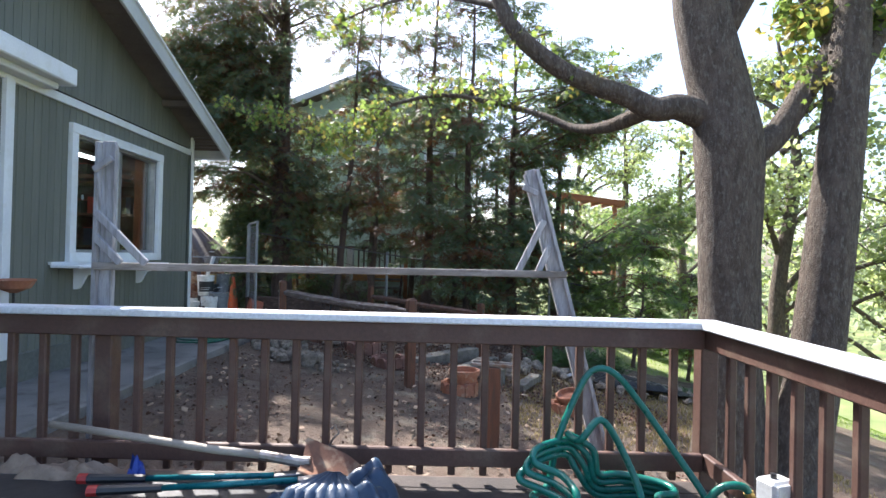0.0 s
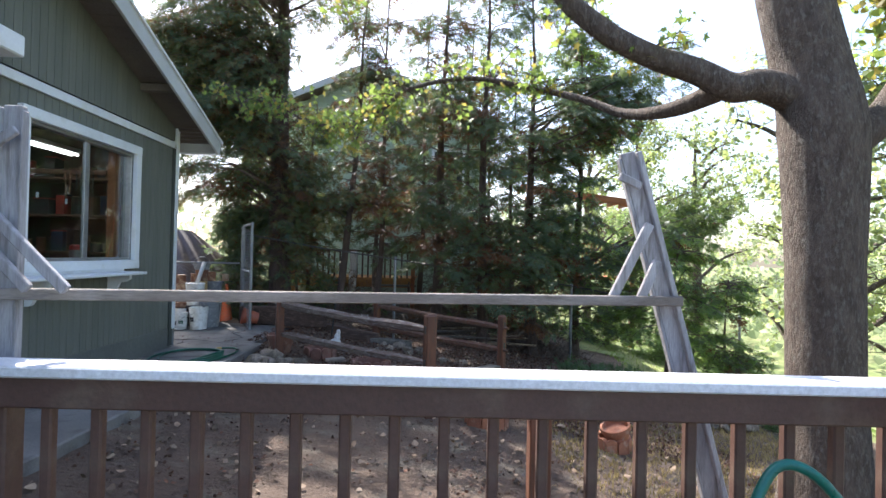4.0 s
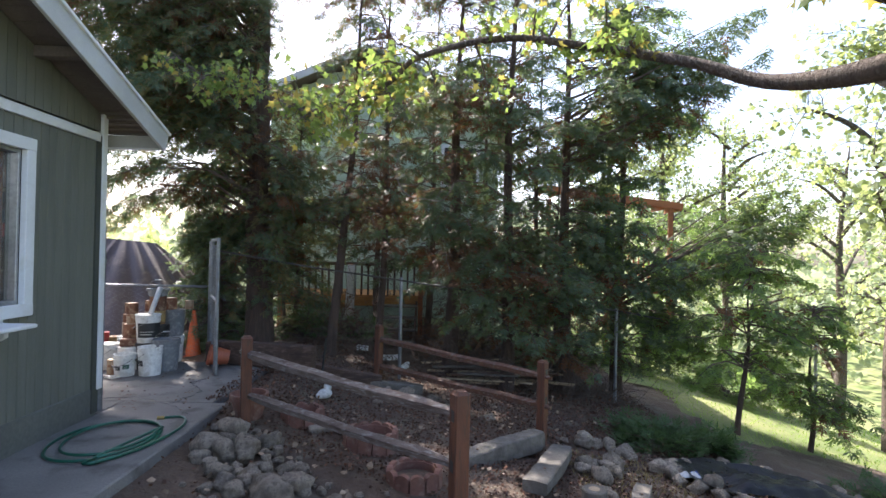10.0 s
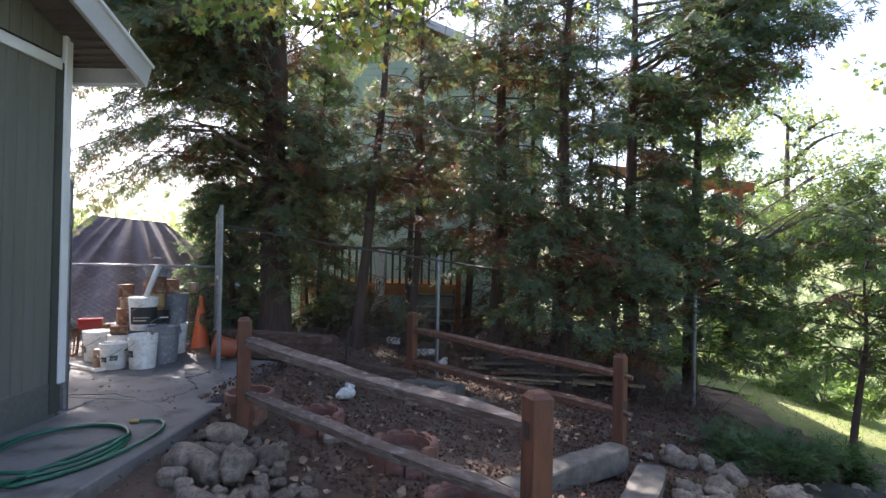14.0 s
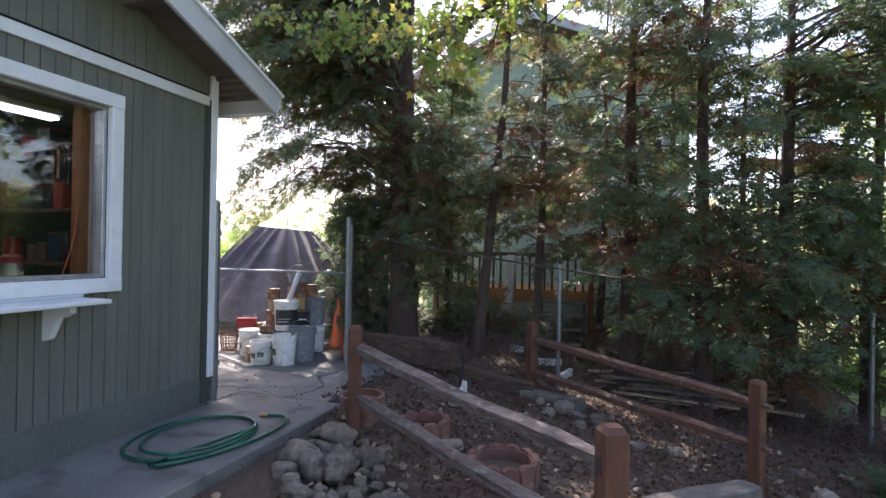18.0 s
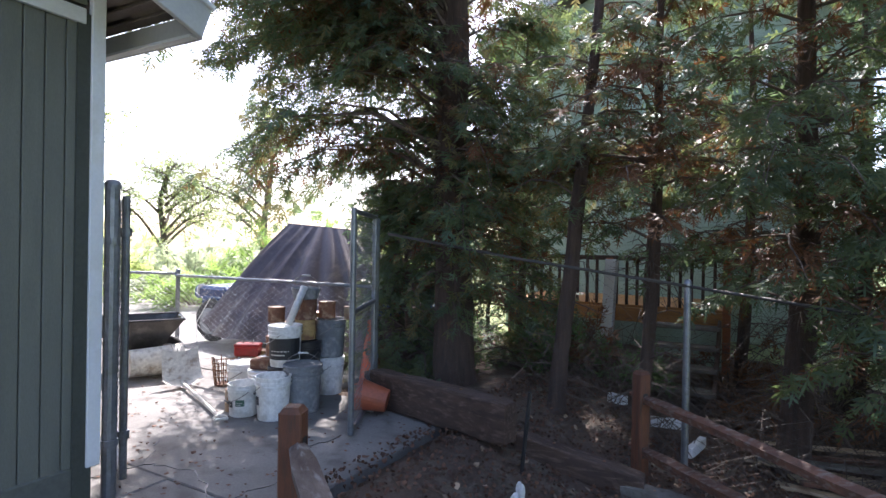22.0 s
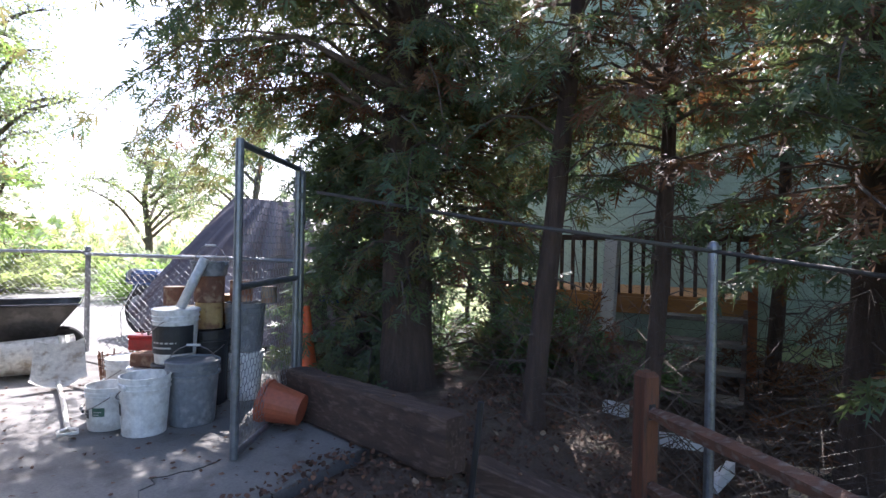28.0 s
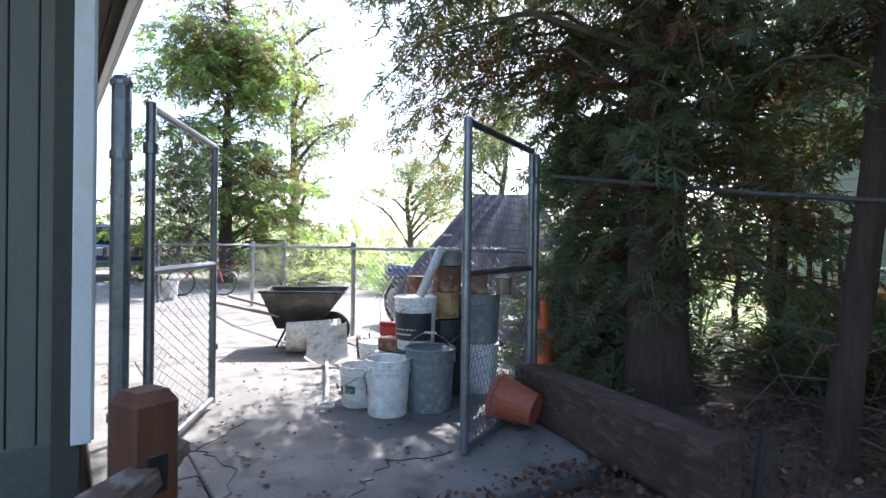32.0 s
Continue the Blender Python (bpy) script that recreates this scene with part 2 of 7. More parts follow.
M["teal"] = mat("teal_tube", (0.01, 0.17, 0.19), None, 0.3, 5, 30, 0.05, metal=0.3)
M["navy"] = mat("blue_vinyl", (0.022, 0.05, 0.095), (0.016, 0.035, 0.07), 0.35, 4, 30, 0.3)
M["paper"] = mat("crumpled_paper", (0.34, 0.25, 0.18), (0.22, 0.15, 0.10), 0.8, 6, 20, 0.9)
M["blue"] = mat("blue_print", (0.02, 0.06, 0.33), None, 0.4, 4, 30, 0.1)
M["tarp"] = mat("brown_tarp", (0.075, 0.05, 0.052), (0.052, 0.036, 0.038), 0.42, 1.5, 25, 0.2, spec=0.55, c3=(0.125, 0.09, 0.078))
M["liner"] = mat("black_pond_liner", (0.010, 0.010, 0.012), (0.016, 0.016, 0.018), 0.3, 5, 9, 0.5, dist=0.02, spec=0.25)
M["car_blue"] = mat("blue_car_paint", (0.03, 0.06, 0.16), None, 0.25, 3, 30, 0.0, spec=0.7)
M["tyre"] = mat("tyre_rubber", (0.02, 0.02, 0.02), None, 0.85, 8, 40, 0.2)
M["barrow"] = mat("grey_barrow_steel", (0.085, 0.08, 0.074), (0.05, 0.046, 0.043), 0.2, 3, 30, 0.1, metal=0.5, c3=(0.12, 0.11, 0.1))
M["statue"] = mat("white_stone", (0.66, 0.66, 0.64), (0.52, 0.52, 0.5), 0.8, 6, 40, 0.3, c3=(0.4, 0.4, 0.37))
M["green_wall"] = mat("pale_green_siding", (0.42, 0.53, 0.40), (0.37, 0.47, 0.36), 0.75, 1.5, 40, 0.15)
M["redwood"] = mat("redwood", (0.40, 0.14, 0.05), (0.3, 0.10, 0.04), 0.7, 2, 30, 0.3, stretch=(0.6, 5, 5))
M["yellow_wood"] = mat("honey_wood", (0.50, 0.24, 0.07), (0.4, 0.18, 0.055), 0.7, 2, 30, 0.3, stretch=(0.6, 5, 5))
M["shelf"] = mat("shop_shelf_wood", (0.15, 0.07, 0.042), (0.10, 0.048, 0.03), 0.75, 2, 30, 0.2)
M["shop_wall"] = mat("shop_wall", (0.09, 0.038, 0.028), (0.055, 0.026, 0.02), 0.85, 1.5, 30, 0.2)
M["vinyl"] = mat("white_vinyl_sash", (0.68, 0.69, 0.69), None, 0.45, 4, 30, 0.05)
M["aluminium"] = mat("window_aluminium", (0.45, 0.45, 0.45), None, 0.4, 4, 30, 0.05, metal=0.7)
M["lawn"] = mat("lawn_soil", (0.24, 0.25, 0.10), (0.13, 0.18, 0.05), 0.95, 0.7, 20, 0.8)
M["snow_scoop"] = mat("ivory_plastic", (0.76, 0.73, 0.64), (0.66, 0.63, 0.55), 0.45, 5, 30, 0.08, c3=(0.4, 0.34, 0.26))
M["milky"] = mat("milky_plastic", (0.62, 0.62, 0.60), None, 0.35, 5, 30, 0.05)
M["box_white"] = mat("white_box_plastic", (0.66, 0.67, 0.66), None, 0.45, 5, 30, 0.08, c3=(0.5, 0.5, 0.48))
M["litter"] = mat("dry_leaf", (0.15, 0.072, 0.042), (0.068, 0.035, 0.022), 0.85, 8, 30, 0.1, island=0.5)
M["pale_leaf"] = mat("pale_dry_leaf", (0.36, 0.27, 0.19), (0.24, 0.16, 0.10), 0.8, 8, 30, 0.1, island=0.4)
M["chip"] = mat("pale_wood", (0.46, 0.36, 0.24), (0.34, 0.25, 0.16), 0.85, 6, 30, 0.2, piece=0.15)
M["cedar"] = leaf_mat("cedar_leaf", (0.066, 0.098, 0.046), (0.105, 0.14, 0.066), (0.26, 0.34, 0.12), 0.34, 0.28, (0.1, 0.11, 0.045))
M["cedar_blue"] = leaf_mat("blue_cedar_leaf", (0.062, 0.1, 0.066), (0.1, 0.14, 0.09), (0.22, 0.33, 0.15), 0.34, 0.28, (0.095, 0.12, 0.055))
M["cedar_gold"] = leaf_mat("yellowing_cedar_leaf", (0.10, 0.105, 0.045), (0.16, 0.145, 0.06), (0.36, 0.32, 0.13), 0.4, 0.28, (0.17, 0.10, 0.05))
M["cedar_dry"] = leaf_mat("dry_cedar_leaf", (0.125, 0.06, 0.032), (0.17, 0.085, 0.042), (0.25, 0.11, 0.04), 0.3, 0.2)
# brighter copy of the cedar leaf, sunlight put into its colours
M["cedar_lit"] = leaf_mat("sunlit_cedar_leaf", (0.07, 0.14, 0.04), (0.12, 0.19, 0.06), (0.36, 0.54, 0.13), 0.55, 0.4)
M["maple"] = leaf_mat("maple_leaf", (0.075, 0.135, 0.04), (0.14, 0.19, 0.055), (0.36, 0.50, 0.11), 0.5, 0.35)
M["maple_gold"] = leaf_mat("turning_maple_leaf", (0.24, 0.19, 0.045), (0.17, 0.17, 0.045), (0.58, 0.50, 0.12), 0.5, 0.35)
# far foliage made paler and brighter, haze and backlight put into its colours
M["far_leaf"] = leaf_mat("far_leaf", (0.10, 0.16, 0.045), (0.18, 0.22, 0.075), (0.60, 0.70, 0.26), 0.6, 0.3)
M["haze_leaf"] = leaf_mat("haze_toned_leaf", (0.16, 0.22, 0.12), (0.22, 0.27, 0.16), (0.54, 0.62, 0.36), 0.55, 0.2)
M["shrub"] = leaf_mat("shrub_leaf", (0.05, 0.12, 0.04), (0.09, 0.17, 0.06), (0.22, 0.38, 0.10), 0.35, 0.5)
M["juniper"] = leaf_mat("juniper_leaf", (0.04, 0.085, 0.035), (0.07, 0.12, 0.05), (0.17, 0.3, 0.08), 0.3, 0.3)
M["grass"] = leaf_mat("grass_blade", (0.12, 0.22, 0.04), (0.24, 0.28, 0.09), (0.40, 0.62, 0.10), 0.5, 0.3)
M["dry_grass"] = leaf_mat("straw", (0.34, 0.27, 0.13), (0.24, 0.19, 0.09), (0.45, 0.36, 0.16), 0.35, 0.2)


def glass_mat():
    m, nt, bsdf, out = nodes_of("window_glass")
    add, link = nt.nodes.new, nt.links.new
    tr, gl, ms, lw, pw, fr = add("ShaderNodeBsdfTransparent"), add("ShaderNodeBsdfGlossy"), add("ShaderNodeMixShader"), add("ShaderNodeLayerWeight"), add("ShaderNodeMath"), add("ShaderNodeMapRange")
    pw.operation = "POWER"
    pw.inputs[1].default_value = 4.0
    link(lw.outputs["Facing"], pw.inputs[0])
    link(pw.outputs[0], fr.inputs[0])
    fr.inputs[3].default_value, fr.inputs[4].default_value = 0.1, 0.8
    gl.inputs["Roughness"].default_value = 0.02
    tr.inputs[0].default_value = (0.86, 0.89, 0.88, 1)
    link(fr.outputs[0], ms.inputs[0])
    link(tr.outputs[0], ms.inputs[1])
    link(gl.outputs[0], ms.inputs[2])
    link(ms.outputs[0], out.inputs[0])
    return m


def glow_mat(name, colour, power):
    m, nt, bsdf, _ = nodes_of(name)
    bsdf.inputs["Emission Color"].default_value = (*colour, 1)
    bsdf.inputs["Emission Strength"].default_value = power
    return m


M["glass"] = glass_mat()
M["tube"] = glow_mat("lamp_tube", (0.95, 1.0, 1.0), 3.0)

# ---- geometry helpers ----
ZUP = Vector((0, 0, 1))


class Geo:
    """Collects vertices and faces of one mesh."""

    def __init__(self):
        self.v, self.f = [], []

    def add(self, verts, faces, m=None):
        o = len(self.v)
        self.v += [tuple(m @ Vector(p)) for p in verts] if m else [tuple(p) for p in verts]
        self.f += [tuple(i + o for i in f) for f in faces]
        return self

    def box(self, c, s, m=None, bev=0.005):
        """Box about c of size s with chamfered edges."""
        hx, hy, hz = (a / 2 for a in s)
        b = min(bev, hx * 0.45, hy * 0.45, hz * 0.45)
        vs, idx = [], {}
        for sx in (-1, 1):
            for sy in (-1, 1):
                for sz in (-1, 1):
                    for k in range(3):
                        d = [hx - b, hy - b, hz - b]
                        d[k] += b
                        idx[sx, sy, sz, k] = len(vs)
                        vs.append((c[0] + sx * d[0], c[1] + sy * d[1], c[2] + sz * d[2]))
        fs = []
        for k in range(3):
            i, j = (k + 1) % 3, (k + 2) % 3
            for s0 in (-1, 1):
                q = []
                for a, e in ((-1, -1), (1, -1), (1, 1), (-1, 1)):
                    t = [0, 0, 0]
                    t[k], t[i], t[j] = s0, a, e
                    q.append(idx[(*t, k)])
                fs.append(q if s0 > 0 else q[::-1])
        for k in range(3):
            i, j = (k + 1) % 3, (k + 2) % 3
            for a in (-1, 1):
                for e in (-1, 1):
                    t0, t1 = [0, 0, 0], [0, 0, 0]
                    t0[i] = t1[i] = a
                    t0[j] = t1[j] = e
                    t0[k], t1[k] = -1, 1
                    q = [idx[(*t0, i)], idx[(*t1, i)], idx[(*t1, j)], idx[(*t0, j)]]
                    fs.append(q[::-1] if a * e > 0 else q)
        for sx in (-1, 1):
            for sy in (-1, 1):
                for sz in (-1, 1):
                    q = [idx[sx, sy, sz, k] for k in range(3)]
                    fs.append(q if sx * sy * sz > 0 else q[::-1])
        return self.add(vs, fs, m)

    def beam(self, p, q, w, h, bev=0.006, up=ZUP):
        """Square-cut timber from p to q, w wide and h high."""
        p, q = Vector(p), Vector(q)
        d = q - p
        x = d.normalized()
        y = up.cross(x)
        y = y.normalized() if y.length > 1e-4 else Vector((0, 1, 0))
        z = x.cross(y)
        m = Matrix((x, y, z)).transposed().to_4x4()
        m.translation = (p + q) / 2
        return self.box((0, 0, 0), (d.length, w, h), m, bev)

    def tube(self, pts, rad, n=8, cap=True, m=None):
        pts = [Vector(p) for p in pts]
        rad = [rad] * len(pts) if not hasattr(rad, "__len__") else rad
        vs, fs, ref = [], [], None
        for i, p in enumerate(pts):
            d = (pts[min(i + 1, len(pts) - 1)] - pts[max(i - 1, 0)]).normalized()
            if ref is None:
                ref = d.orthogonal().normalized()
            ref = (ref - d * ref.dot(d))
            ref = ref.normalized() if ref.length > 1e-6 else d.orthogonal().normalized()
            b = d.cross(ref)
            for k in range(n):
                a = math.tau * k / n
                vs.append(p + (ref * math.cos(a) + b * math.sin(a)) * rad[i])
        for i in range(len(pts) - 1):
            for k in range(n):
                a, b2 = i * n + k, i * n + (k + 1) % n
                fs.append((a, b2, b2 + n, a + n))
        if cap:
            fs.append(tuple(range(n - 1, -1, -1)))
            fs.append(tuple(range(len(vs) - n, len(vs))))
        return self.add(vs, fs, m)

    def lathe(self, prof, n=24, m=None, wave=0.0, waves=12):
        vs, fs = [], []
        for r, z in prof:
            for k in range(n):
                a = math.tau * k / n
                rr = r * (1 + wave * abs(math.sin(a * waves / 2)))
                vs.append((rr * math.cos(a), rr * math.sin(a), z))
        for i in range(len(prof) - 1):
            for k in range(n):
                a, b = i * n + k, i * n + (k + 1) % n
                fs.append((a, b, b + n, a + n))
        if prof[0][0] > 1e-4:
            fs.append(tuple(range(n - 1, -1, -1)))
        if prof[-1][0] > 1e-4:
            fs.append(tuple(range(len(vs) - n, len(vs))))
        return self.add(vs, fs, m)

    def patch(self, r, a0, a1, z0, z1, n=8, taper=1.0, m=None):
        """Curved label on a pail."""
        vs = []
        for z, s in ((z0, 1.0), (z1, taper)):
            for k in range(n + 1):
                a = a0 + (a1 - a0) * k / n
                vs.append((r * s * math.cos(a), r * s * math.sin(a), z))
        return self.add(vs, [(k, k + 1, k + n + 2, k + n + 1) for k in range(n)], m)

    def make(self, name, material, parent=None, label="", smooth=False, mats=None):
        me = bpy.data.meshes.new(name)
        me.from_pydata(self.v, [], self.f)
        if smooth:
            me.polygons.foreach_set("use_smooth", [True] * len(me.polygons))
        me.materials.append(material)
        me.update()
        ob = new(name, me)
        if parent:
            ob.parent = parent
        if label:
            ob["label"] = label
        return ob


def part(name, geo, material, parent, label="", smooth=False):
    return geo.make(name, material, parent, label, smooth)


def thing(name, label, category, at=(0, 0, 0), turn=0.0, group="", kind=""):
    e = new(name)
    e.empty_display_size = 0.1
    e.matrix_basis = pose(*at, 0, 0, turn)
    return tagged(e, label, category, group, kind)


def mesh_np(name, verts, faces, material, parent=None, smooth=False):
    """Mesh from arrays of points and of faces with equally many corners."""
    me = bpy.data.meshes.new(name)
    verts, faces = np.asarray(verts, dtype=np.float32), np.asarray(faces, dtype=np.int32)
    k = faces.shape[1]
    me.vertices.add(len(verts))
    me.vertices.foreach_set("co", verts.ravel())
    me.loops.add(faces.size)
    me.loops.foreach_set("vertex_index", faces.ravel())
    me.polygons.add(len(faces))
    me.polygons.foreach_set("loop_start", np.arange(len(faces), dtype=np.int32) * k)
    me.polygons.foreach_set("use_smooth", np.full(len(faces), smooth))
    me.materials.append(material)
    me.update(calc_edges=True)
    ob = new(name, me)
    if parent:
        ob.parent = parent
    return ob


RNG = np.random.default_rng(7)
R = random.Random(11)


def unit(a):
    return a / np.maximum(np.linalg.norm(a, axis=-1, keepdims=True), 1e-9)


def fans(origin, direction, length, pairs=5, spread=0.9, width=0.11, flat=0.35, rng=RNG):
    """Flat feathery sprays: thin leaflets either side of a twig. Returns points and faces."""
    n = len(origin)
    d = unit(direction)
    side = unit(np.cross(d, unit(np.stack([rng.normal(0, flat, n), rng.normal(0, flat, n), np.ones(n)], 1))))
    V, k = [], 0
    for i in range(pairs):
        t = (i + 0.6) / (pairs + 0.4)
        for s in (-1, 1):
            base = origin + d * (length * t)[:, None]
            ll = length * (0.62 * (1.15 - t)) * rng.uniform(0.7, 1.2, n)
            dd = unit(d * (1 - 0.45 * spread) + side * s * spread + rng.normal(0, 0.16, (n, 3)))
            tip = base + dd * ll[:, None]
            w = np.cross(dd, unit(np.cross(d, side))) * (ll * width)[:, None]
            mid = base + dd * (ll * 0.55)[:, None]
            V.append(np.stack([base, mid + w, tip, mid - w], 1))
    tip = origin + d * (length * 1.15)[:, None]
    w = side * (length * 0.06)[:, None]
    mid = origin + d * (length * 0.6)[:, None]
    V.append(np.stack([origin, mid + w, tip, mid - w], 1))
    V = np.concatenate(V, 0).reshape(-1, 3)
    return V, np.arange(len(V)).reshape(-1, 4)


def leaves(centres, size, rng=RNG, up=0.5):
    """Broad leaves as bent kites of six corners, folded along the midrib."""
    n = len(centres)
    d = unit(rng.normal(0, 1, (n, 3)) + np.array([0, 0, -0.5]))
    nr = unit(rng.normal(0, 0.8, (n, 3)) + np.array([0, 0, up]))
    s = unit(np.cross(d, nr))
    nr = np.cross(s, d)
    L = (size * rng.uniform(0.6, 1.25, n))[:, None]
    a = centres
    b = centres + d * L * 0.35 + s * L * 0.45 + nr * L * 0.12
    c = centres + d * L * 0.75 + s * L * 0.30 + nr * L * 0.05
    e = centres + d * L
    f = centres + d * L * 0.75 - s * L * 0.30 + nr * L * 0.05
    g = centres + d * L * 0.35 - s * L * 0.45 + nr * L * 0.12
    V = np.stack([a, b, c, e, f, g], 1).reshape(-1, 3)
    return V, np.arange(len(V)).reshape(-1, 6)


def lobed(centres, size, rng=RNG, up=0.3):
    """Five-lobed maple leaves, hanging a little and cupped."""
    n = len(centres)
    d = unit(rng.normal(0, 0.8, (n, 3)) + np.array([0, 0, -0.8]))
    nr = unit(rng.normal(0, 0.8, (n, 3)) + np.array([0, 0, up]))
    s = unit(np.cross(d, nr))
    nr = np.cross(s, d)
    L = (size * rng.uniform(0.6, 1.25, n))[:, None]
    out = []
    for ang, r in ((180, 0.12), (128, 0.42), (100, 0.26), (62, 0.62), (32, 0.33), (0, 0.75), (-32, 0.33), (-62, 0.62), (-100, 0.26), (-128, 0.42)):
        a = math.radians(ang)
        out.append(centres + d * L * (0.3 + r * math.cos(a)) + s * L * (r * math.sin(a)) + nr * L * 0.22 * r * r)
    V = np.stack(out, 1).reshape(-1, 3)
    return V, np.arange(len(V)).reshape(-1, len(out))


# ---- ground ----


def ground(x, y):
    """Height of the yard: falls away from the house walk, a raised bed behind the fence."""
    u = x + 2.87
    z = np.where(u > 0, -0.09 - 0.13 * u - 0.05 * np.maximum(u - 6, 0) ** 1.5, -0.09)
    z = np.maximum(z, -6.5)
    bank = np.clip((y - 11.0) / 0.7, 0, 1) * np.clip((-1.2 - x) / 1.3, 0, 1)
    z = z + bank * np.clip(0.2 + 0.1 * u, 0.0, 0.34)
    lip = -0.012 - 0.3 * np.maximum(u - 0.35, 0)
    z = np.where(u > 0, z + np.clip((y - 8.6) / 0.4, 0, 1) * np.maximum(lip - z, 0), z)
    rise = np.clip((y - 12.5) / 6, 0, 1) * np.clip((3.0 - x) / 4, 0, 1)
    z = z + rise * 0.25 * np.clip(u, 0, 3)
    far = np.clip((np.hypot(x, y - 6) - 30) / 60, 0, 1)
    return z * (1 - far) - 5.0 * far


def ground_at(x, y):
    return float(ground(np.array(float(x)), np.array(float(y))))


def grid_mesh(name, xs, ys, fn, material, jitter=0.0):
    X, Y = np.meshgrid(xs, ys)
    Z = fn(X, Y)
    if jitter:
        near = np.clip(1 - np.hypot(X, Y - 7) / 25, 0, 1)
        Z = Z + near * jitter * (np.sin(X * 3.1 + 1.7 * np.sin(Y * 2.3)) * np.cos(Y * 2.7 + X) + 0.6 * np.sin(X * 9.0 + Y * 5) * np.sin(Y * 8.3 - X * 3) + RNG.normal(0, 0.35, X.shape))
    V = np.stack([X, Y, Z], -1).reshape(-1, 3)
    nx, ny = len(xs), len(ys)
    i = (np.arange(ny - 1)[:, None] * nx + np.arange(nx - 1)[None, :]).ravel()
    return mesh_np(name, V, np.stack([i, i + 1, i + nx + 1, i + nx], 1), material, smooth=True)


far_steps = np.array([16, 20, 26, 34, 45, 60, 85, 120, 180, 280, 450, 700.0])
gx = np.concatenate([-far_steps[::-1] - 4, np.arange(-18, -4, 1.0), np.arange(-4, 5.2, 0.09), np.arange(5.3, 12, 0.35), far_steps])
gy = np.concatenate([-far_steps[::-1], np.arange(-12, 3, 1.0), np.arange(3, 14, 0.09), np.arange(14.2, 26, 0.6), far_steps + 14])
gx, gy = np.unique(gx), np.unique(gy)
tagged(grid_mesh("ground", gx, gy, ground, M["dirt"], 0.012), "dry brown dirt yard with scattered leaves, sloping away", "ground", kind="structure")

# lawn on the lower slope
lx, ly = np.arange(3.1, 26, 0.5), np.arange(9.0, 40, 0.5)


def lawn_fn(X, Y):
    edge = np.minimum(np.clip((X - 3.5 - 0.3 * np.sin(Y * 0.9)) / 0.8, -0.2, 1), np.clip((Y - 11.0 - 0.1 * (X - 5)) / 0.6, -0.2, 1))
    return ground(X, Y) - 0.06 + 0.09 * np.minimum(edge, 1)


tagged(grid_mesh("lawn", lx, ly, lawn_fn, M["lawn"]), "sunlit green lawn on the lower slope", "lawn", kind="structure")


def sward(name, xs, ys, label, category):
    """Rough grass a hand above the bare ground, on the same lattice."""
    tagged(grid_mesh(name, xs, ys, lambda X, Y: ground(X, Y) + 0.03, M["lawn"]), label, category, kind="structure")


sward("meadow", gx[gx < 3.2], gy[gy > 15.9], "rough green grass beyond the driveway", "meadow")
sward("field", gx[gx < -26], gy[gy < 16], "rough green grass beside the end of the driveway", "field")
sward("woodland_floor", gx[gx > 12], gy[gy < 14.5], "rough green grass below the far trees", "field")
sward("far_meadow", gx[gx > 3.1], gy[gy > 14.1], "rough green grass beyond the lawn", "meadow")


def blades(name, n, xs, ys, h, material, label, dens=None, rng=RNG):
    x, y = rng.uniform(*xs, n), rng.uniform(*ys, n)
    if dens is not None:
        keep = rng.uniform(0, 1, n) < dens(x, y)
        x, y = x[keep], y[keep]
        n = len(x)
    z = ground(x, y) - 0.005
    a, hh = rng.uniform(0, math.tau, n), h * rng.uniform(0.5, 1.3, n)
    w = 0.006 + 0.04 * h
    p = np.stack([x, y, z], 1)
    dx = np.stack([np.cos(a), np.sin(a), np.zeros(n)], 1)
    lean = np.stack([np.cos(a + 1.4), np.sin(a + 1.4), np.zeros(n)], 1) * (hh * rng.uniform(0.1, 0.9, n))[:, None]
    up = np.stack([np.zeros(n), np.zeros(n), hh], 1)
    V = np.stack([p - dx * w, p + dx * w, p + dx * w * 0.6 + lean * 0.45 + up * 0.7, p + lean + up], 1).reshape(-1, 3)
    return tagged(mesh_np(name, V, np.arange(len(V)).reshape(-1, 4), material), label, name.replace("_", " "), kind="stuff")


blades("lawn_grass", 30000, (3.8, 17), (9.5, 26), 0.07, M["grass"], "short bright green grass of the lawn", lambda x, y: np.clip(1.4 - (y - 9) / 18, 0.15, 1) * (y > 11.4 + 0.1 * (x - 5)))
blades("dry_grass", 9000, (0.9, 4.6), (5.5, 9.4), 0.05, M["dry_grass"], "thin straw-coloured dry grass on bare soil")

# leaf litter and pebbles
n = 42000
lxs = RNG.uniform(-3.1, 3.0, n)
lys = RNG.uniform(3.6, 13.0, n)
dense = np.where(lys > 8.2 - 0.35 * (lxs + 2), 1.0, 0.09)
keep = (RNG.uniform(0, 1, n) < dense) & ((lxs > -2.85 - 0.25 * (lys > 9.1)))
lxs, lys = lxs[keep], lys[keep]
pts = np.stack([lxs, lys, np.where(lxs < -2.9, 0.0, ground(lxs, lys)) + 0.012 + RNG.uniform(0, 0.02, len(lxs))], 1)
V, F = leaves(pts, 0.032, up=2.0)
V[:, 2] = np.maximum(V[:, 2], ground(V[:, 0], V[:, 1]) + 0.004)
tagged(mesh_np("leaf_litter", V, F, M["litter"]), "dry brown fallen leaves on the soil", "leaf litter", kind="stuff")


pale = RNG.uniform(0, 1, (900, 2)) * np.array([5.6, 8.0]) + np.array([-2.8, 4.0])
pts = np.column_stack([pale, ground(pale[:, 0], pale[:, 1]) + 0.03])
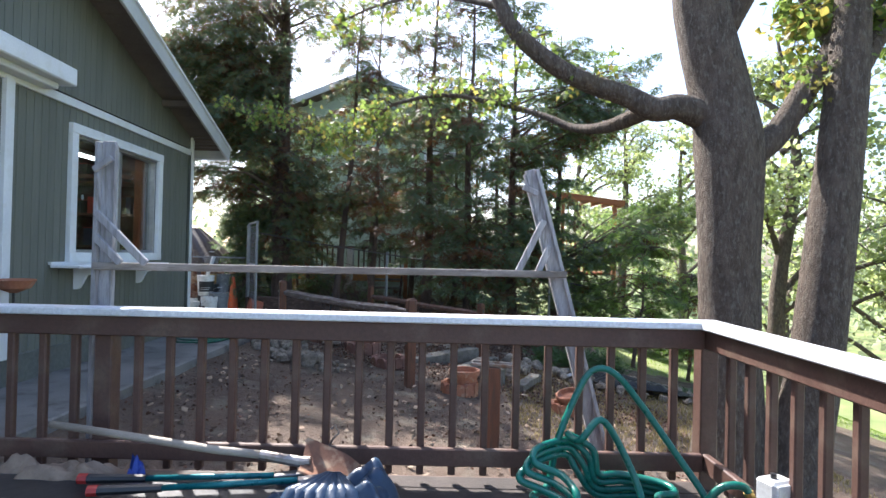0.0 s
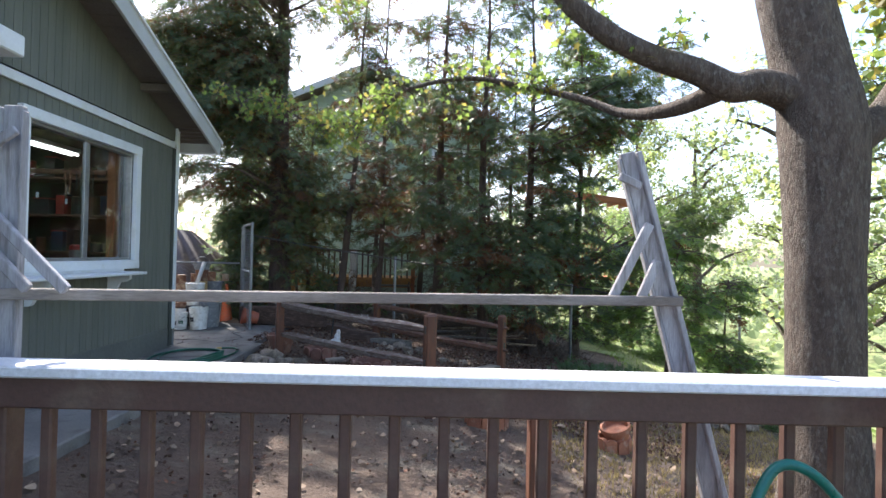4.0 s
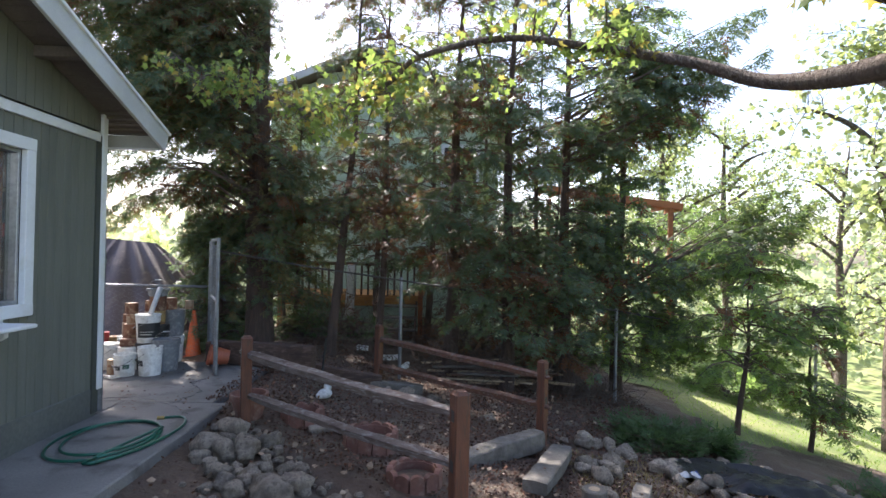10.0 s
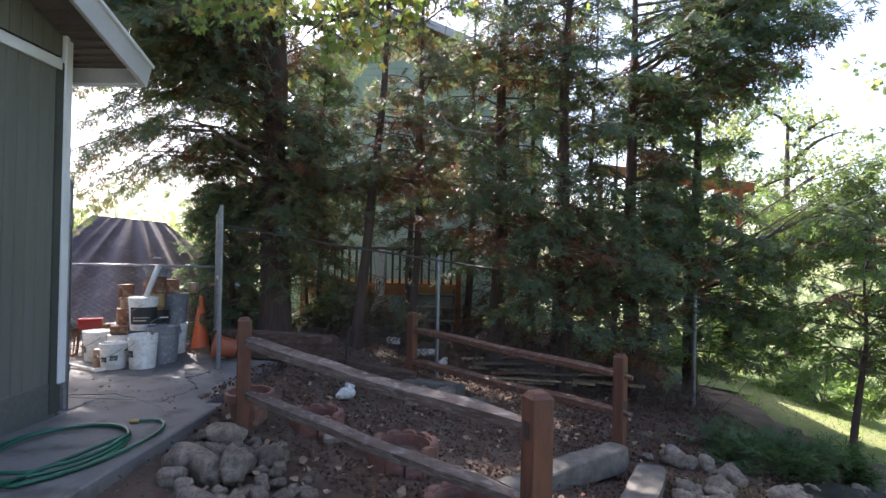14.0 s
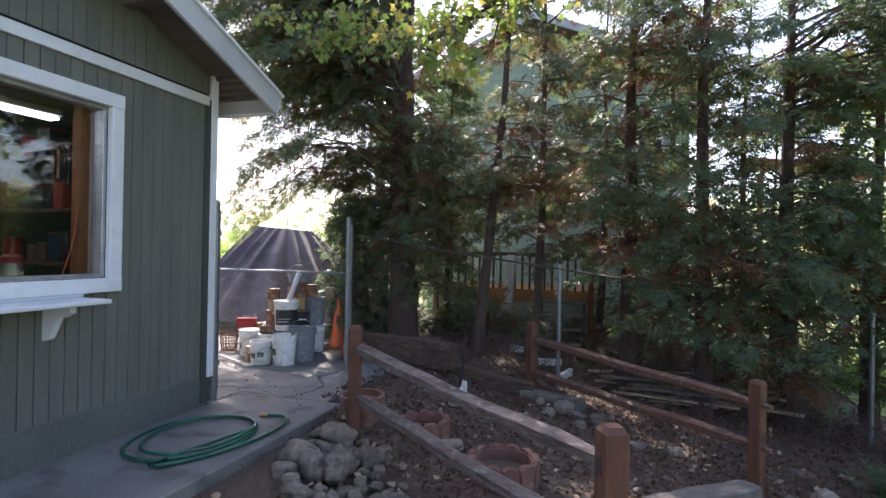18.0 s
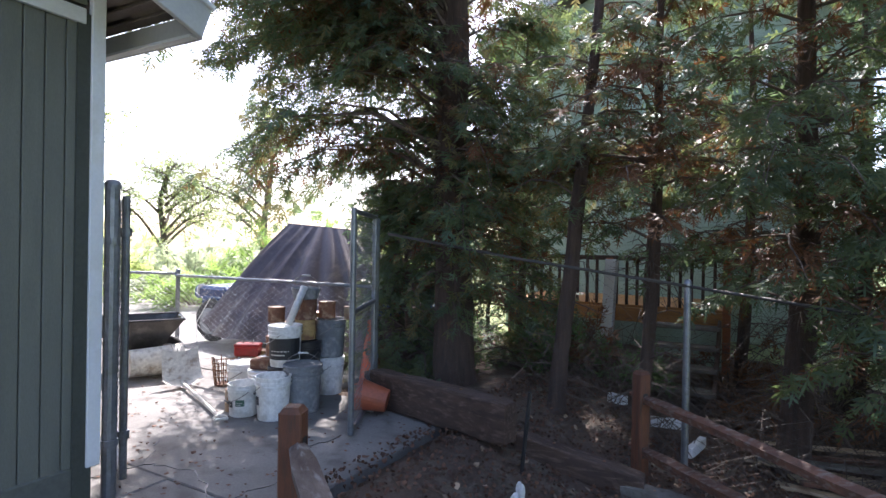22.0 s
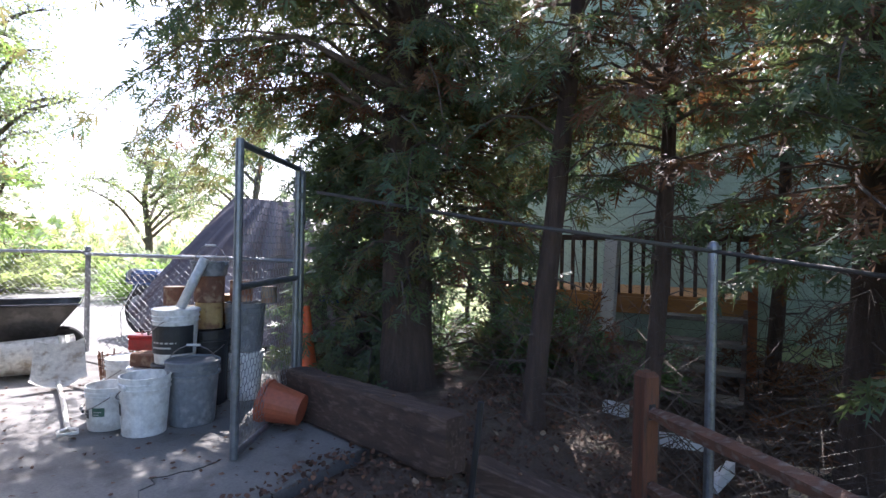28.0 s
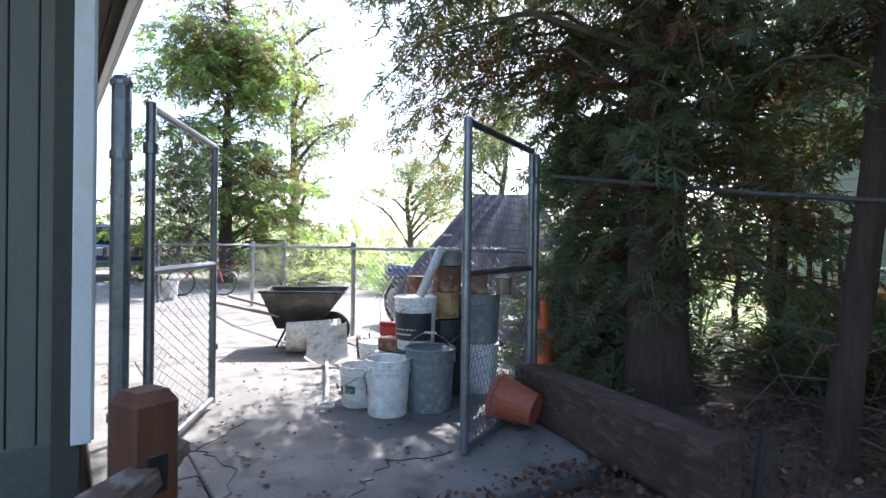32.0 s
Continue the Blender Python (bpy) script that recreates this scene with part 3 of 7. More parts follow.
V, F = leaves(pts, 0.06, up=2.5)
V[:, 2] = np.maximum(V[:, 2], ground(V[:, 0], V[:, 1]) + 0.006)
tagged(mesh_np("fallen_leaves", V, F, M["pale_leaf"]), "pale curled fallen leaves on the soil", "leaf litter", kind="stuff")


def blob(seed, s=(1, 1, 1), rough=0.22, sub=1):
    """Uneven stone: a coarse ball pushed about and flattened."""
    bm = bmesh.new()
    bmesh.ops.create_icosphere(bm, subdivisions=sub + 1, radius=0.5)
    off = Vector((seed * 3.7, seed * 1.3, seed * 0.7))
    for v in bm.verts:
        k = 1 + rough * 2.6 * noise.noise(v.co * 1.6 + off) + rough * 1.1 * noise.noise(v.co * 3.6 + off) + rough * 0.5 * noise.noise(v.co * 8 + off)
        v.co *= k
        v.co = Vector((v.co.x * s[0], v.co.y * s[1], v.co.z * s[2]))
    me = bpy.data.meshes.new("rock")
    bm.to_mesh(me)
    bm.free()
    me.materials.append(M["rock"])
    me.polygons.foreach_set("use_smooth", [True] * len(me.polygons))
    return me


clods = Geo()
for i in range(1500):
    x, y = R.uniform(-2.7, 3.4), R.uniform(3.6, 10.8)
    r, z = R.uniform(0.008, 0.03), ground_at(x, y)
    a, b, c = (R.uniform(0.6, 1.3) * r for _ in range(3))
    clods.add([(x - a, y, z), (x, y - b, z), (x + a, y, z), (x, y + b, z), (x + a * 0.3, y - b * 0.2, z + c * 0.7), (x - a * 0.3, y + b * 0.2, z + c * 0.6)],
              [(0, 1, 4, 5), (1, 2, 4), (2, 3, 5, 4), (3, 0, 5)])
tagged(clods.make("soil_clods", M["dirt"]), "brown clods of dry soil", "soil", kind="stuff")
pebbles = Geo()
for i in range(420):
    x, y = R.uniform(-2.6, 3.4), R.uniform(4.0, 11.3)
    if R.random() < 0.5:
        x, y = R.gauss(0.0, 0.45), R.gauss(5.6, 0.5)
    r = R.uniform(0.006, 0.02)
    z = ground_at(x, y)
    a, b, c = (R.uniform(0.7, 1.2) * r for _ in range(3))
    pebbles.add([(x - a, y, z), (x, y - b, z), (x + a, y, z), (x, y + b, z), (x + a * 0.2, y, z + c), (x, y, z - r)],
                [(0, 1, 4), (1, 2, 4), (2, 3, 4), (3, 0, 4), (1, 0, 5), (2, 1, 5), (3, 2, 5), (0, 3, 5)])
tagged(pebbles.make("gravel", M["rock"]), "small pale stones scattered on the dirt", "gravel", kind="stuff")

# ---- concrete ----
slab = Geo().box((-3.38, 3.0, -0.06), (1.12, 12.06, 0.12), bev=0.012)
tagged(slab.make("walkway", M["concrete"]), "grey concrete walk along the building, slightly stained", "walkway", kind="structure")
drive = thing("driveway", "cracked grey concrete driveway in dappled sun", "driveway", kind="structure")
for x0, x1, y0, y1 in ((-7.0, -2.98, 9.04, 11.16), (-7.0, -3.95, 8.6, 9.036), (-10.3, -7.01, 8.56, 11.18), (-14.0, -10.31, 8.56, 11.18), (-26.0, -14.01, 7.0, 11.18), (-26.0, -4.6, 11.19, 15.6)):
    part("concrete_slab", Geo().box(((x0 + x1) / 2, (y0 + y1) / 2, -0.062), (x1 - x0, y1 - y0, 0.12), bev=0.008), M["concrete"], drive)
crack = Geo()
for line in ([(-3.0, 8.55), (-3.4, 8.95), (-3.9, 9.2), (-4.3, 9.1), (-4.7, 9.5)], [(-3.4, 8.95), (-3.3, 9.5), (-3.6, 9.9), (-3.5, 10.3)], [(-4.3, 9.1), (-4.4, 8.7)]):
    pts = []
    for (xa, ya), (xb, yb) in zip(line, line[1:]):
        for k in range(7):
            pts.append((xa + (xb - xa) * k / 7 + R.uniform(-0.025, 0.025), ya + (yb - ya) * k / 7 + R.uniform(-0.025, 0.025)))
    for (xa, ya), (xb, yb) in zip(pts, pts[1:]):
        w = R.uniform(0.003, 0.007)
        crack.beam((xa, ya, 0.0), (xb, yb, 0.0), w, 0.005, 0.0)
tagged(crack.make("pavement_crack", M["black"]), "dark crack across the concrete", "crack", kind="structure")
chips = np.stack([RNG.uniform(-7, -3.05, 420), RNG.uniform(8.7, 11.1, 420), np.full(420, 0.006)], 1)
V, F = leaves(chips, 0.035, up=4.0)
V[:, 2] = np.clip(V[:, 2], 0.003, 0.02)
tagged(mesh_np("driveway_leaves", V, F, M["litter"]), "small dry leaves blown over the concrete", "leaf litter", kind="stuff")

# ---- the green building ----
WX, WY0, WY1 = -3.92, 3.0, 8.56   # gable wall plane and its ends
RIDGE_Y = 3.2


def rake(y):
    return 2.745 + (8.9 - y) * 0.36


house = thing("workshop_building", "grey-green workshop with grooved siding and white trim", "building", kind="structure")
for c, size in (((WX - 0.075, (WY0 + 5.66) / 2, 1.4), (0.1, 5.66 - WY0, 2.75)),
                ((WX - 0.075, (7.48 + WY1) / 2, 1.4), (0.1, WY1 - 7.48, 2.75)),
                ((WX - 0.075, 6.57, 0.58), (0.1, 1.82, 1.11)),
                ((WX - 0.075, 6.57, 2.615), (0.1, 1.82, 0.32)),
                ((-8.6, WY1 - 0.06, 1.4), (9.4, 0.1, 2.75)),
                ((-13.3, 4.0, 1.4), (0.1, 9.0, 2.75)),
                ((-8.6, -0.5, 1.4), (9.4, 0.1, 2.75)),
                ((WX - 0.075, 1.2, 1.4), (0.1, 3.6, 2.75))):
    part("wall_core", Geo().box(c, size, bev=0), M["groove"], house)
gab = Geo()
gab.add([(WX - 0.03, 8.5, 2.76), (WX - 0.03, 8.5, rake(8.5) + 0.09), (WX - 0.03, RIDGE_Y, rake(RIDGE_Y) + 0.09), (WX - 0.03, -2.5, rake(8.9) + 0.09), (WX - 0.03, -2.5, 2.76),
         (WX - 0.12, 8.5, 2.76), (WX - 0.12, 8.5, rake(8.5) + 0.09), (WX - 0.12, RIDGE_Y, rake(RIDGE_Y) + 0.09), (WX - 0.12, -2.5, rake(8.9) + 0.09), (WX - 0.12, -2.5, 2.76)],
        [(0, 1, 2, 3, 4), (9, 8, 7, 6, 5), (0, 5, 6, 1), (1, 6, 7, 2), (2, 7, 8, 3), (3, 8, 9, 4)])
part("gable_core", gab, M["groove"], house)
part("footing", Geo().box((WX - 0.05, 3.6, 0.12), (0.12, 9.86, 0.3), bev=0.01), M["stem"], house, "painted concrete footing")
y = WY1 - 0.06
while y > 2.9:
    ya, yb = y - 0.096, y
    mid = (ya + yb) / 2
    spans = [(0.265, 2.72)] if not 5.60 < mid < 7.55 else [(0.265, 1.10), (2.53, 2.72)]
    for z0, z1 in spans:
        part("siding_board", Geo().box((WX - 0.012, mid, (z0 + z1) / 2), (0.028, 0.0965, z1 - z0), bev=0.004), M["siding"], house)
    y -= 0.102
y = WY1 - 0.06
while y > 3.3:
    ya, yb = y - 0.0965, y
    g = Geo()
    za, zb = rake(ya) + 0.10, rake(yb) + 0.10
    if zb > 2.86:
        x0, x1 = WX - 0.02, WX + 0.012
        g.add([(x1, ya, 2.82), (x1, yb, 2.82), (x1, yb, zb), (x1, ya, za), (x0, ya, 2.82), (x0, yb, 2.82), (x0, yb, zb), (x0, ya, za)],
              [(0, 1, 2, 3), (7, 6, 5, 4), (1, 5, 6, 2), (0, 3, 7, 4), (3, 2, 6, 7), (0, 4, 5, 1)])
        part("gable_board", g, M["siding"], house)
    y -= 0.102
band = Geo().box((WX + 0.012, 5.74, 2.755), (0.03, 5.5, 0.085), bev=0.004)
part("band_board", band, M["white"], house, "white band board below the gable")
part("corner_board", Geo().box((WX + 0.016, WY1 - 0.005, 1.635), (0.04, 0.075, 2.77), bev=0.004), M["white"], house, "white corner board")
part("corner_return", Geo().box((WX - 0.045, WY1 + 0.03, 1.615), (0.085, 0.03, 2.73), bev=0.004), M["white"], house)
part("inner_corner_board", Geo().box((WX + 0.02, 4.79, 1.5), (0.05, 0.10, 2.5), bev=0.004), M["white"], house)
part("porch_beam", Geo().box((WX + 0.14, 4.2, 2.905), (0.27, 2.25, 0.17), bev=0.012), M["white"], house, "white boxed porch beam end")
part("porch_trim", Geo().box((WX + 0.09, 4.15, 2.79), (0.15, 2.15, 0.06), bev=0.01), M["white"], house)
# roof: two slopes, overhanging the gable
roof = Geo()
for sgn in (1, -1):
    ye = 8.9 if sgn > 0 else RIDGE_Y - (8.9 - RIDGE_Y)
    zt, zl = rake(RIDGE_Y), rake(8.9)
    xs = (-3.48, -13.6)
    o = len(roof.v)
    for x in xs:
        for dz in (0.14, 0.19):
            roof.v += [(x, ye, zl + dz), (x, RIDGE_Y, zt + dz)]
    f = [(0, 1, 3, 2), (4, 6, 7, 5), (0, 4, 5, 1), (2, 3, 7, 6), (0, 2, 6, 4), (1, 5, 7, 3)]
    roof.f += [tuple(o + k for k in q) for q in (f if sgn > 0 else [q[::-1] for q in f])]
part("roof", roof, M["roof"], house, "dark shingle roof")
soff = Geo()
for k in range(26):
    ya = 8.88 - k * 0.155
    yb = ya - 0.149
    soff.add([(-3.495, ya, rake(ya) + 0.135), (-3.495, yb, rake(yb) + 0.135), (-4.0, yb, rake(yb) + 0.135), (-4.0, ya, rake(ya) + 0.135),
              (-3.495, ya, rake(ya) + 0.115), (-3.495, yb, rake(yb) + 0.115), (-4.0, yb, rake(yb) + 0.115), (-4.0, ya, rake(ya) + 0.115)],
             [(0, 1, 2, 3), (7, 6, 5, 4), (0, 4, 5, 1), (2, 6, 7, 3), (1, 5, 6, 2), (3, 7, 4, 0)])
part("gable_soffit", soff, M["soffit"], house, "brown boarded soffit under the overhang")
for k in range(5):
    part("soffit_board", Geo().beam((-3.52, 8.86 - k * 0.09, rake(8.86 - k * 0.09) + 0.115), (-13.4, 8.86 - k * 0.09, rake(8.86 - k * 0.09) + 0.115), 0.082, 0.018, 0.003), M["soffit"], house)
for yy in (7.6, 5.6):
    part("lookout", Geo().beam((-3.93, yy, rake(yy) + 0.065), (-3.52, yy, rake(yy) + 0.065), 0.09, 0.09, 0.005), M["soffit"], house)
fas = Geo().beam((-3.465, 8.915, rake(8.915) + 0.055), (-3.465, RIDGE_Y, rake(RIDGE_Y) + 0.055), 0.035, 0.2, 0.004)
part("rake_board", fas, M["fascia"], house, "pale grey rake board")
part("rake_drip_edge", Geo().beam((-3.455, 8.95, rake(8.95) + 0.165), (-3.455, RIDGE_Y, rake(RIDGE_Y) + 0.165), 0.06, 0.03, 0.004), M["white"], house)
part("eave_fascia", Geo().box((-8.55, 8.925, rake(8.92) + 0.055), (10.06, 0.035, 0.15), bev=0.004), M["fascia"], house)
part("soffit_end", Geo().beam((-3.52, 8.88, rake(8.9) - 0.025), (-13.4, 8.88, rake(8.9) - 0.025), 0.05, 0.02, 0.003), M["white"], house)

# window
wz0, wz1, wy0, wy1 = 1.10, 2.545, 5.63, 7.57
win = thing("window_1", "white-framed sliding window, dark workshop behind the glass", "window", kind="structure")
part("casing_top", Geo().box((WX + 0.028, (wy0 + wy1) / 2, wz1 - 0.05), (0.056, wy1 - wy0, 0.1), bev=0.004), M["white"], win)
part("casing_bottom", Geo().box((WX + 0.028, (wy0 + wy1) / 2, wz0 + 0.05), (0.056, wy1 - wy0, 0.1), bev=0.004), M["white"], win)
for yy in (wy0 + 0.05, wy1 - 0.05):
    part("casing_side", Geo().box((WX + 0.026, yy, (wz0 + wz1) / 2), (0.052, 0.1, wz1 - wz0 - 0.2), bev=0.004), M["white"], win)
fr = Geo()
for zz in (wz0 + 0.115, wz1 - 0.115):
    fr.box((WX - 0.045, (wy0 + wy1) / 2, zz), (0.09, wy1 - wy0 - 0.2, 0.03), bev=0.003)
for yy in (wy0 + 0.115, wy1 - 0.115):
    fr.box((WX - 0.045, yy, (wz0 + wz1) / 2), (0.088, 0.03, wz1 - wz0 - 0.2), bev=0.003)
part("window_frame", fr, M["aluminium"], win, "grey aluminium window frame")
part("meeting_stile", Geo().box((WX - 0.03, 6.62, (wz0 + wz1) / 2), (0.03, 0.045, wz1 - wz0 - 0.24), bev=0.003), M["aluminium"], win)
part("meeting_stile", Geo().box((WX - 0.06, 6.70, (wz0 + wz1) / 2), (0.03, 0.045, wz1 - wz0 - 0.24), bev=0.003), M["aluminium"], win)
for ya, yb, x in ((wy0 + 0.12, 6.62, WX - 0.03), (6.70, wy1 - 0.12, WX - 0.06)):
    p = part("pane", Geo().box((x, (ya + yb) / 2, (wz0 + wz1) / 2), (0.005, yb - ya, wz1 - wz0 - 0.25), bev=0), M["glass"], win)
    p.visible_shadow = False
for yy, zz in ((5.95, 1.8), (6.35, 1.78)):
    part("sticker", Geo().box((WX - 0.035, yy, zz), (0.003, 0.035, 0.05), bev=0), M["white"], win)
shelf = thing("window_shelf", "white wooden shelf on scrolled brackets below the window", "shelf", (WX, 6.42, 1.06))
part("board", Geo().box((0.16, -0.09, 0.0), (0.29, 1.88, 0.03), bev=0.008), M["white"], shelf)
part("board_back", Geo().box((0.02, -0.09, 0.03), (0.035, 1.9, 0.03), bev=0.004), M["white"], shelf)
for yy in (-0.62, 0.62):
    g = Geo()
    prof = [(0.0, -0.02), (0.24, -0.02), (0.24, -0.06), (0.19, -0.09), (0.13, -0.10), (0.11, -0.14), (0.085, -0.19), (0.06, -0.235), (0.03, -0.25), (0.0, -0.25)]
    k = len(prof)
    g.add([(a, yy - 0.022, b) for a, b in prof] + [(a, yy + 0.022, b) for a, b in prof], [tuple(range(k)), tuple(range(2 * k - 1, k - 1, -1))] + [(i, i + k, (i + 1) % k + k, (i + 1) % k) for i in range(k)])
    part("bracket", g, M["white"], shelf, "scroll-cut white bracket")

# the building stands turned a little against the walk
pivot = Matrix.Translation((WX, 7.5, 0)) @ Matrix.Rotation(radians(1.6), 4, "Z") @ Matrix.Translation((-WX, -7.5, 0))
for ob in (house, win, shelf):
    ob.matrix_basis = pivot @ ob.matrix_basis

# workshop inside
room = thing("workshop_interior", "dim brown workshop room behind the window", "room", kind="structure")
part("floor", Geo().box((-8.58, 4.0, 0.02), (9.12, 8.8, 0.04), bev=0), M["concrete"], room)
part("ceiling", Geo().box((-8.58, 4.0, 2.7), (9.12, 8.8, 0.04), bev=0), M["shop_wall"], room)
for c, s in (((-8.58, WY1 - 0.135, 1.4), (9.12, 0.04, 2.6)), ((-12.0, 4.0, 1.4), (0.06, 8.8, 2.6)), ((-8.58, -0.4, 1.4), (9.12, 0.06, 2.6))):
    part("wall_lining", Geo().box(c, s, bev=0), M["shop_wall"], room)
for i, (x, yy) in enumerate(((-4.75, 7.1), (-5.75, 7.0), (-6.4, 4.6))):
    lamp = thing("fluorescent_light", "lit fluorescent strip light on the ceiling", "light", (x, yy, 2.44), 90 + 3 * i, "shop lights")
    part("housing", Geo().box((0, 0, 0.06), (1.2, 0.13, 0.05), bev=0.006), M["white"], lamp)
    for d in (-0.035, 0.035):
        part("tube", Geo().tube([(-0.58, d, 0.015), (0.58, d, 0.015)], 0.014, 8), M["tube"], lamp)


def shelving(x, y, turn, w, h, label):
    s = thing("shop_shelving", label, "shelving", (x, y, 0.04), turn, "shop shelving")
    for xx in (-w / 2, w / 2):
        for yy in (-0.17, 0.17):
            part("upright", Geo().box((xx, yy, h / 2), (0.045, 0.045, h), bev=0.004), M["shelf"], s)
    for k in range(5):
        part("shelf_board", Geo().box((0, 0, 0.3 + k * (h - 0.35) / 4), (w, 0.4, 0.03), bev=0.004), M["shelf"], s)
    return s


stock = [M["red"], M["rust"], M["rust"], M["black"], M["black"], M["navy"], M["shelf"], M["shelf"], M["black"], M["red"]]


def goods(x, y, turn, w, h):
    m = pose(x, y, 0.04, 0, 0, turn)
    for k in range(5):
        zz = 0.3 + k * (h - 0.35) / 4 + 0.018
        u = -w / 2 + 0.1
        while u < w / 2 - 0.12:
            ww, hh = R.uniform(0.07, 0.2), R.uniform(0.1, 0.27)
            p = m @ Vector((u + ww / 2, R.uniform(-0.06, 0.06), zz))
            if R.random() < 0.5:
                b = thing("storage_box", "small box on the workshop shelf", "box", tuple(p), turn + R.uniform(-8, 8), "shelf goods")
                part("carton", Geo().box((0, 0, hh / 2), (ww, 0.2, hh), bev=0.006), R.choice(stock), b)
                part("box_lid", Geo().box((0, 0, hh + 0.006), (ww + 0.008, 0.208, 0.014), bev=0.004), R.choice(stock), b)
            else:
                b = thing("shop_can", "paint can on the workshop shelf", "can", tuple(p), R.uniform(0, 360), "shelf goods")
                part("can_body", Geo().lathe([(ww * 0.42, 0), (ww * 0.45, 0.006), (ww * 0.43, 0.014), (ww * 0.43, hh - 0.014), (ww * 0.45, hh - 0.006), (ww * 0.42, hh)], 14), R.choice(stock), b, smooth=False)
                part("can_lid", Geo().lathe([(ww * 0.36, hh), (ww * 0.36, hh + 0.008), (0.0, hh + 0.008)], 14), M["tin"], b)
            u += ww + R.uniform(0.01, 0.08)


for args in ((-5.2, 8.05, 0, 1.9, 2.2), (-7.3, 8.05, 0, 1.9, 2.2), (-7.2, 6.2, 90, 2.2, 2.1), (-7.2, 3.7, 90, 2.2, 2.1)):
    shelving(*args, "brown wooden shelving full of workshop clutter")
    goods(*args)
bench = thing("workbench", "cluttered wooden workbench under the window", "workbench", (-4.35, 6.4, 0.04))
part("bench_top", Geo().box((0, 0, 0.88), (0.65, 2.6, 0.05), bev=0.005), M["shelf"], bench)
for xx in (-0.28, 0.28):
    for yy in (-1.2, 1.2):
        part("leg", Geo().box((xx, yy, 0.43), (0.08, 0.08, 0.85), bev=0.005), M["shelf"], bench)
for yy, r, h, mm, lab in ((5.75, 0.1, 0.2, "yellow_tin", "yellow tub on the workbench"), (6.95, 0.085, 0.17, "red", "red tin on the workbench"), (7.2, 0.06, 0.14, "red", "red tin on the workbench"),
                          (6.25, 0.07, 0.12, "red", "red tin on the workbench"), (7.35, 0.05, 0.2, "pail_white", "white bottle on the workbench")):
    b = thing("bench_can", lab, "can", (-4.2, yy, 0.945))
    part("can_body", Geo().lathe([(r, 0), (r, h * 0.9), (r * 0.92, h), (0, h)], 16), M[mm], b)
    part("rim", Geo().lathe([(r, h * 0.88), (r * 1.05, h * 0.9), (r * 1.05, h * 0.95), (r, h * 0.97)], 16), M["tin"], b)
stud = thing("window_post", "orange-brown wooden post beside the window inside", "post", (-4.12, 7.44, 0.95))
part("upright", Geo().box((0, 0, 0.85), (0.09, 0.1, 1.7), bev=0.004), M["redwood"], stud)
saw = thing("bench_grinder", "red bench machine with a steel motor on the workbench", "machine", (-4.28, 7.0, 0.945), 12)
part("base", Geo().box((0, -0.12, 0.06), (0.22, 0.5, 0.12), bev=0.02), M["red"], saw)
part("housing", Geo().box((0, 0.08, 0.16), (0.18, 0.16, 0.14), bev=0.03), M["red"], saw)
part("motor", Geo().lathe([(0.06, 0.22), (0.065, 0.23), (0.065, 0.36), (0.05, 0.38), (0, 0.38)], 18, pose(0, 0.08, 0)), M["steel"], saw)
part("cap", Geo().lathe([(0.066, 0.36), (0.066, 0.4), (0.04, 0.42), (0, 0.42)], 18, pose(0, 0.08, 0)), M["red"], saw)
cord = thing("extension_cord", "orange cord hanging down the post inside the window", "cord", (-4.06, 7.36, 0.95))
part("cable", Geo().tube([(0, 0, 0.75), (0.01, -0.02, 0.6), (0.01, -0.05, 0.45), (0, -0.1, 0.28), (0.01, -0.15, 0.12), (0.01, -0.17, 0.03)], 0.006, 6), M["orange"], cord, smooth=True)
rack = thing("tool_rack", "hanging hand tools on a wall rack", "tool rack", (-5.0, 7.84, 1.95))
part("rail", Geo().box((0, 0, 0.32), (1.1, 0.03, 0.06), bev=0.004), M["shelf"], rack)
for k in range(6):
    part("tool", Geo().tube([(0.05 + k * 0.07, -0.03, 0.32), (0.05 + k * 0.07 + R.uniform(-0.02, 0.02), -0.03, R.uniform(-0.05, 0.1))], R.uniform(0.006, 0.014), 6), R.choice([M["steel"], M["rust"], M["black"], M["milky"]]), rack)

# ---- deck ----
deck = thing("deck", "brown painted wooden deck with a slatted railing", "deck", kind="structure")
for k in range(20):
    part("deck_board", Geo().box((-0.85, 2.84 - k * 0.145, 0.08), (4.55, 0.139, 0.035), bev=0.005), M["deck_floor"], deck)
part("rim_joist", Geo().box((-0.85, 2.94, -0.02), (4.55, 0.04, 0.2), bev=0.004), M["deck"], deck)
for x in (-3.0, -0.9, 1.3):
    for y in (2.8, 0.4):
        part("footing_post", Geo().box((x, y, -0.48), (0.09, 0.09, 1.08), bev=0.004), M["deck"], deck)
rail = thing("deck_railing", "dark brown deck railing with a white cap", "railing", (0, 0, 0))


def strip(g, x0, x1, y0, y1, z0, z1):
    g.box(((x0 + x1) / 2, (y0 + y1) / 2, (z0 + z1) / 2), (x1 - x0, y1 - y0, z1 - z0), bev=0.006)
    return g


part("cap_rail", strip(Geo(), -3.1, 1.46, 2.745, 2.885, 0.925, 0.963), M["cap"], rail, "white flat cap rail")
part("cap_rail", strip(Geo(), 1.322, 1.46, -0.6, 2.742, 0.925, 0.9625), M["cap"], rail, "white flat cap rail")
part("upper_rail", strip(Geo(), -3.1, 1.36, 2.775, 2.813, 0.822, 0.923), M["deck"], rail)
part("upper_rail", strip(Geo(), 1.362, 1.40, -0.6, 2.80, 0.822, 0.922), M["deck"], rail)
part("lower_rail", strip(Geo(), -3.1, 1.36, 2.775, 2.813, 0.20, 0.289), M["deck"], rail)
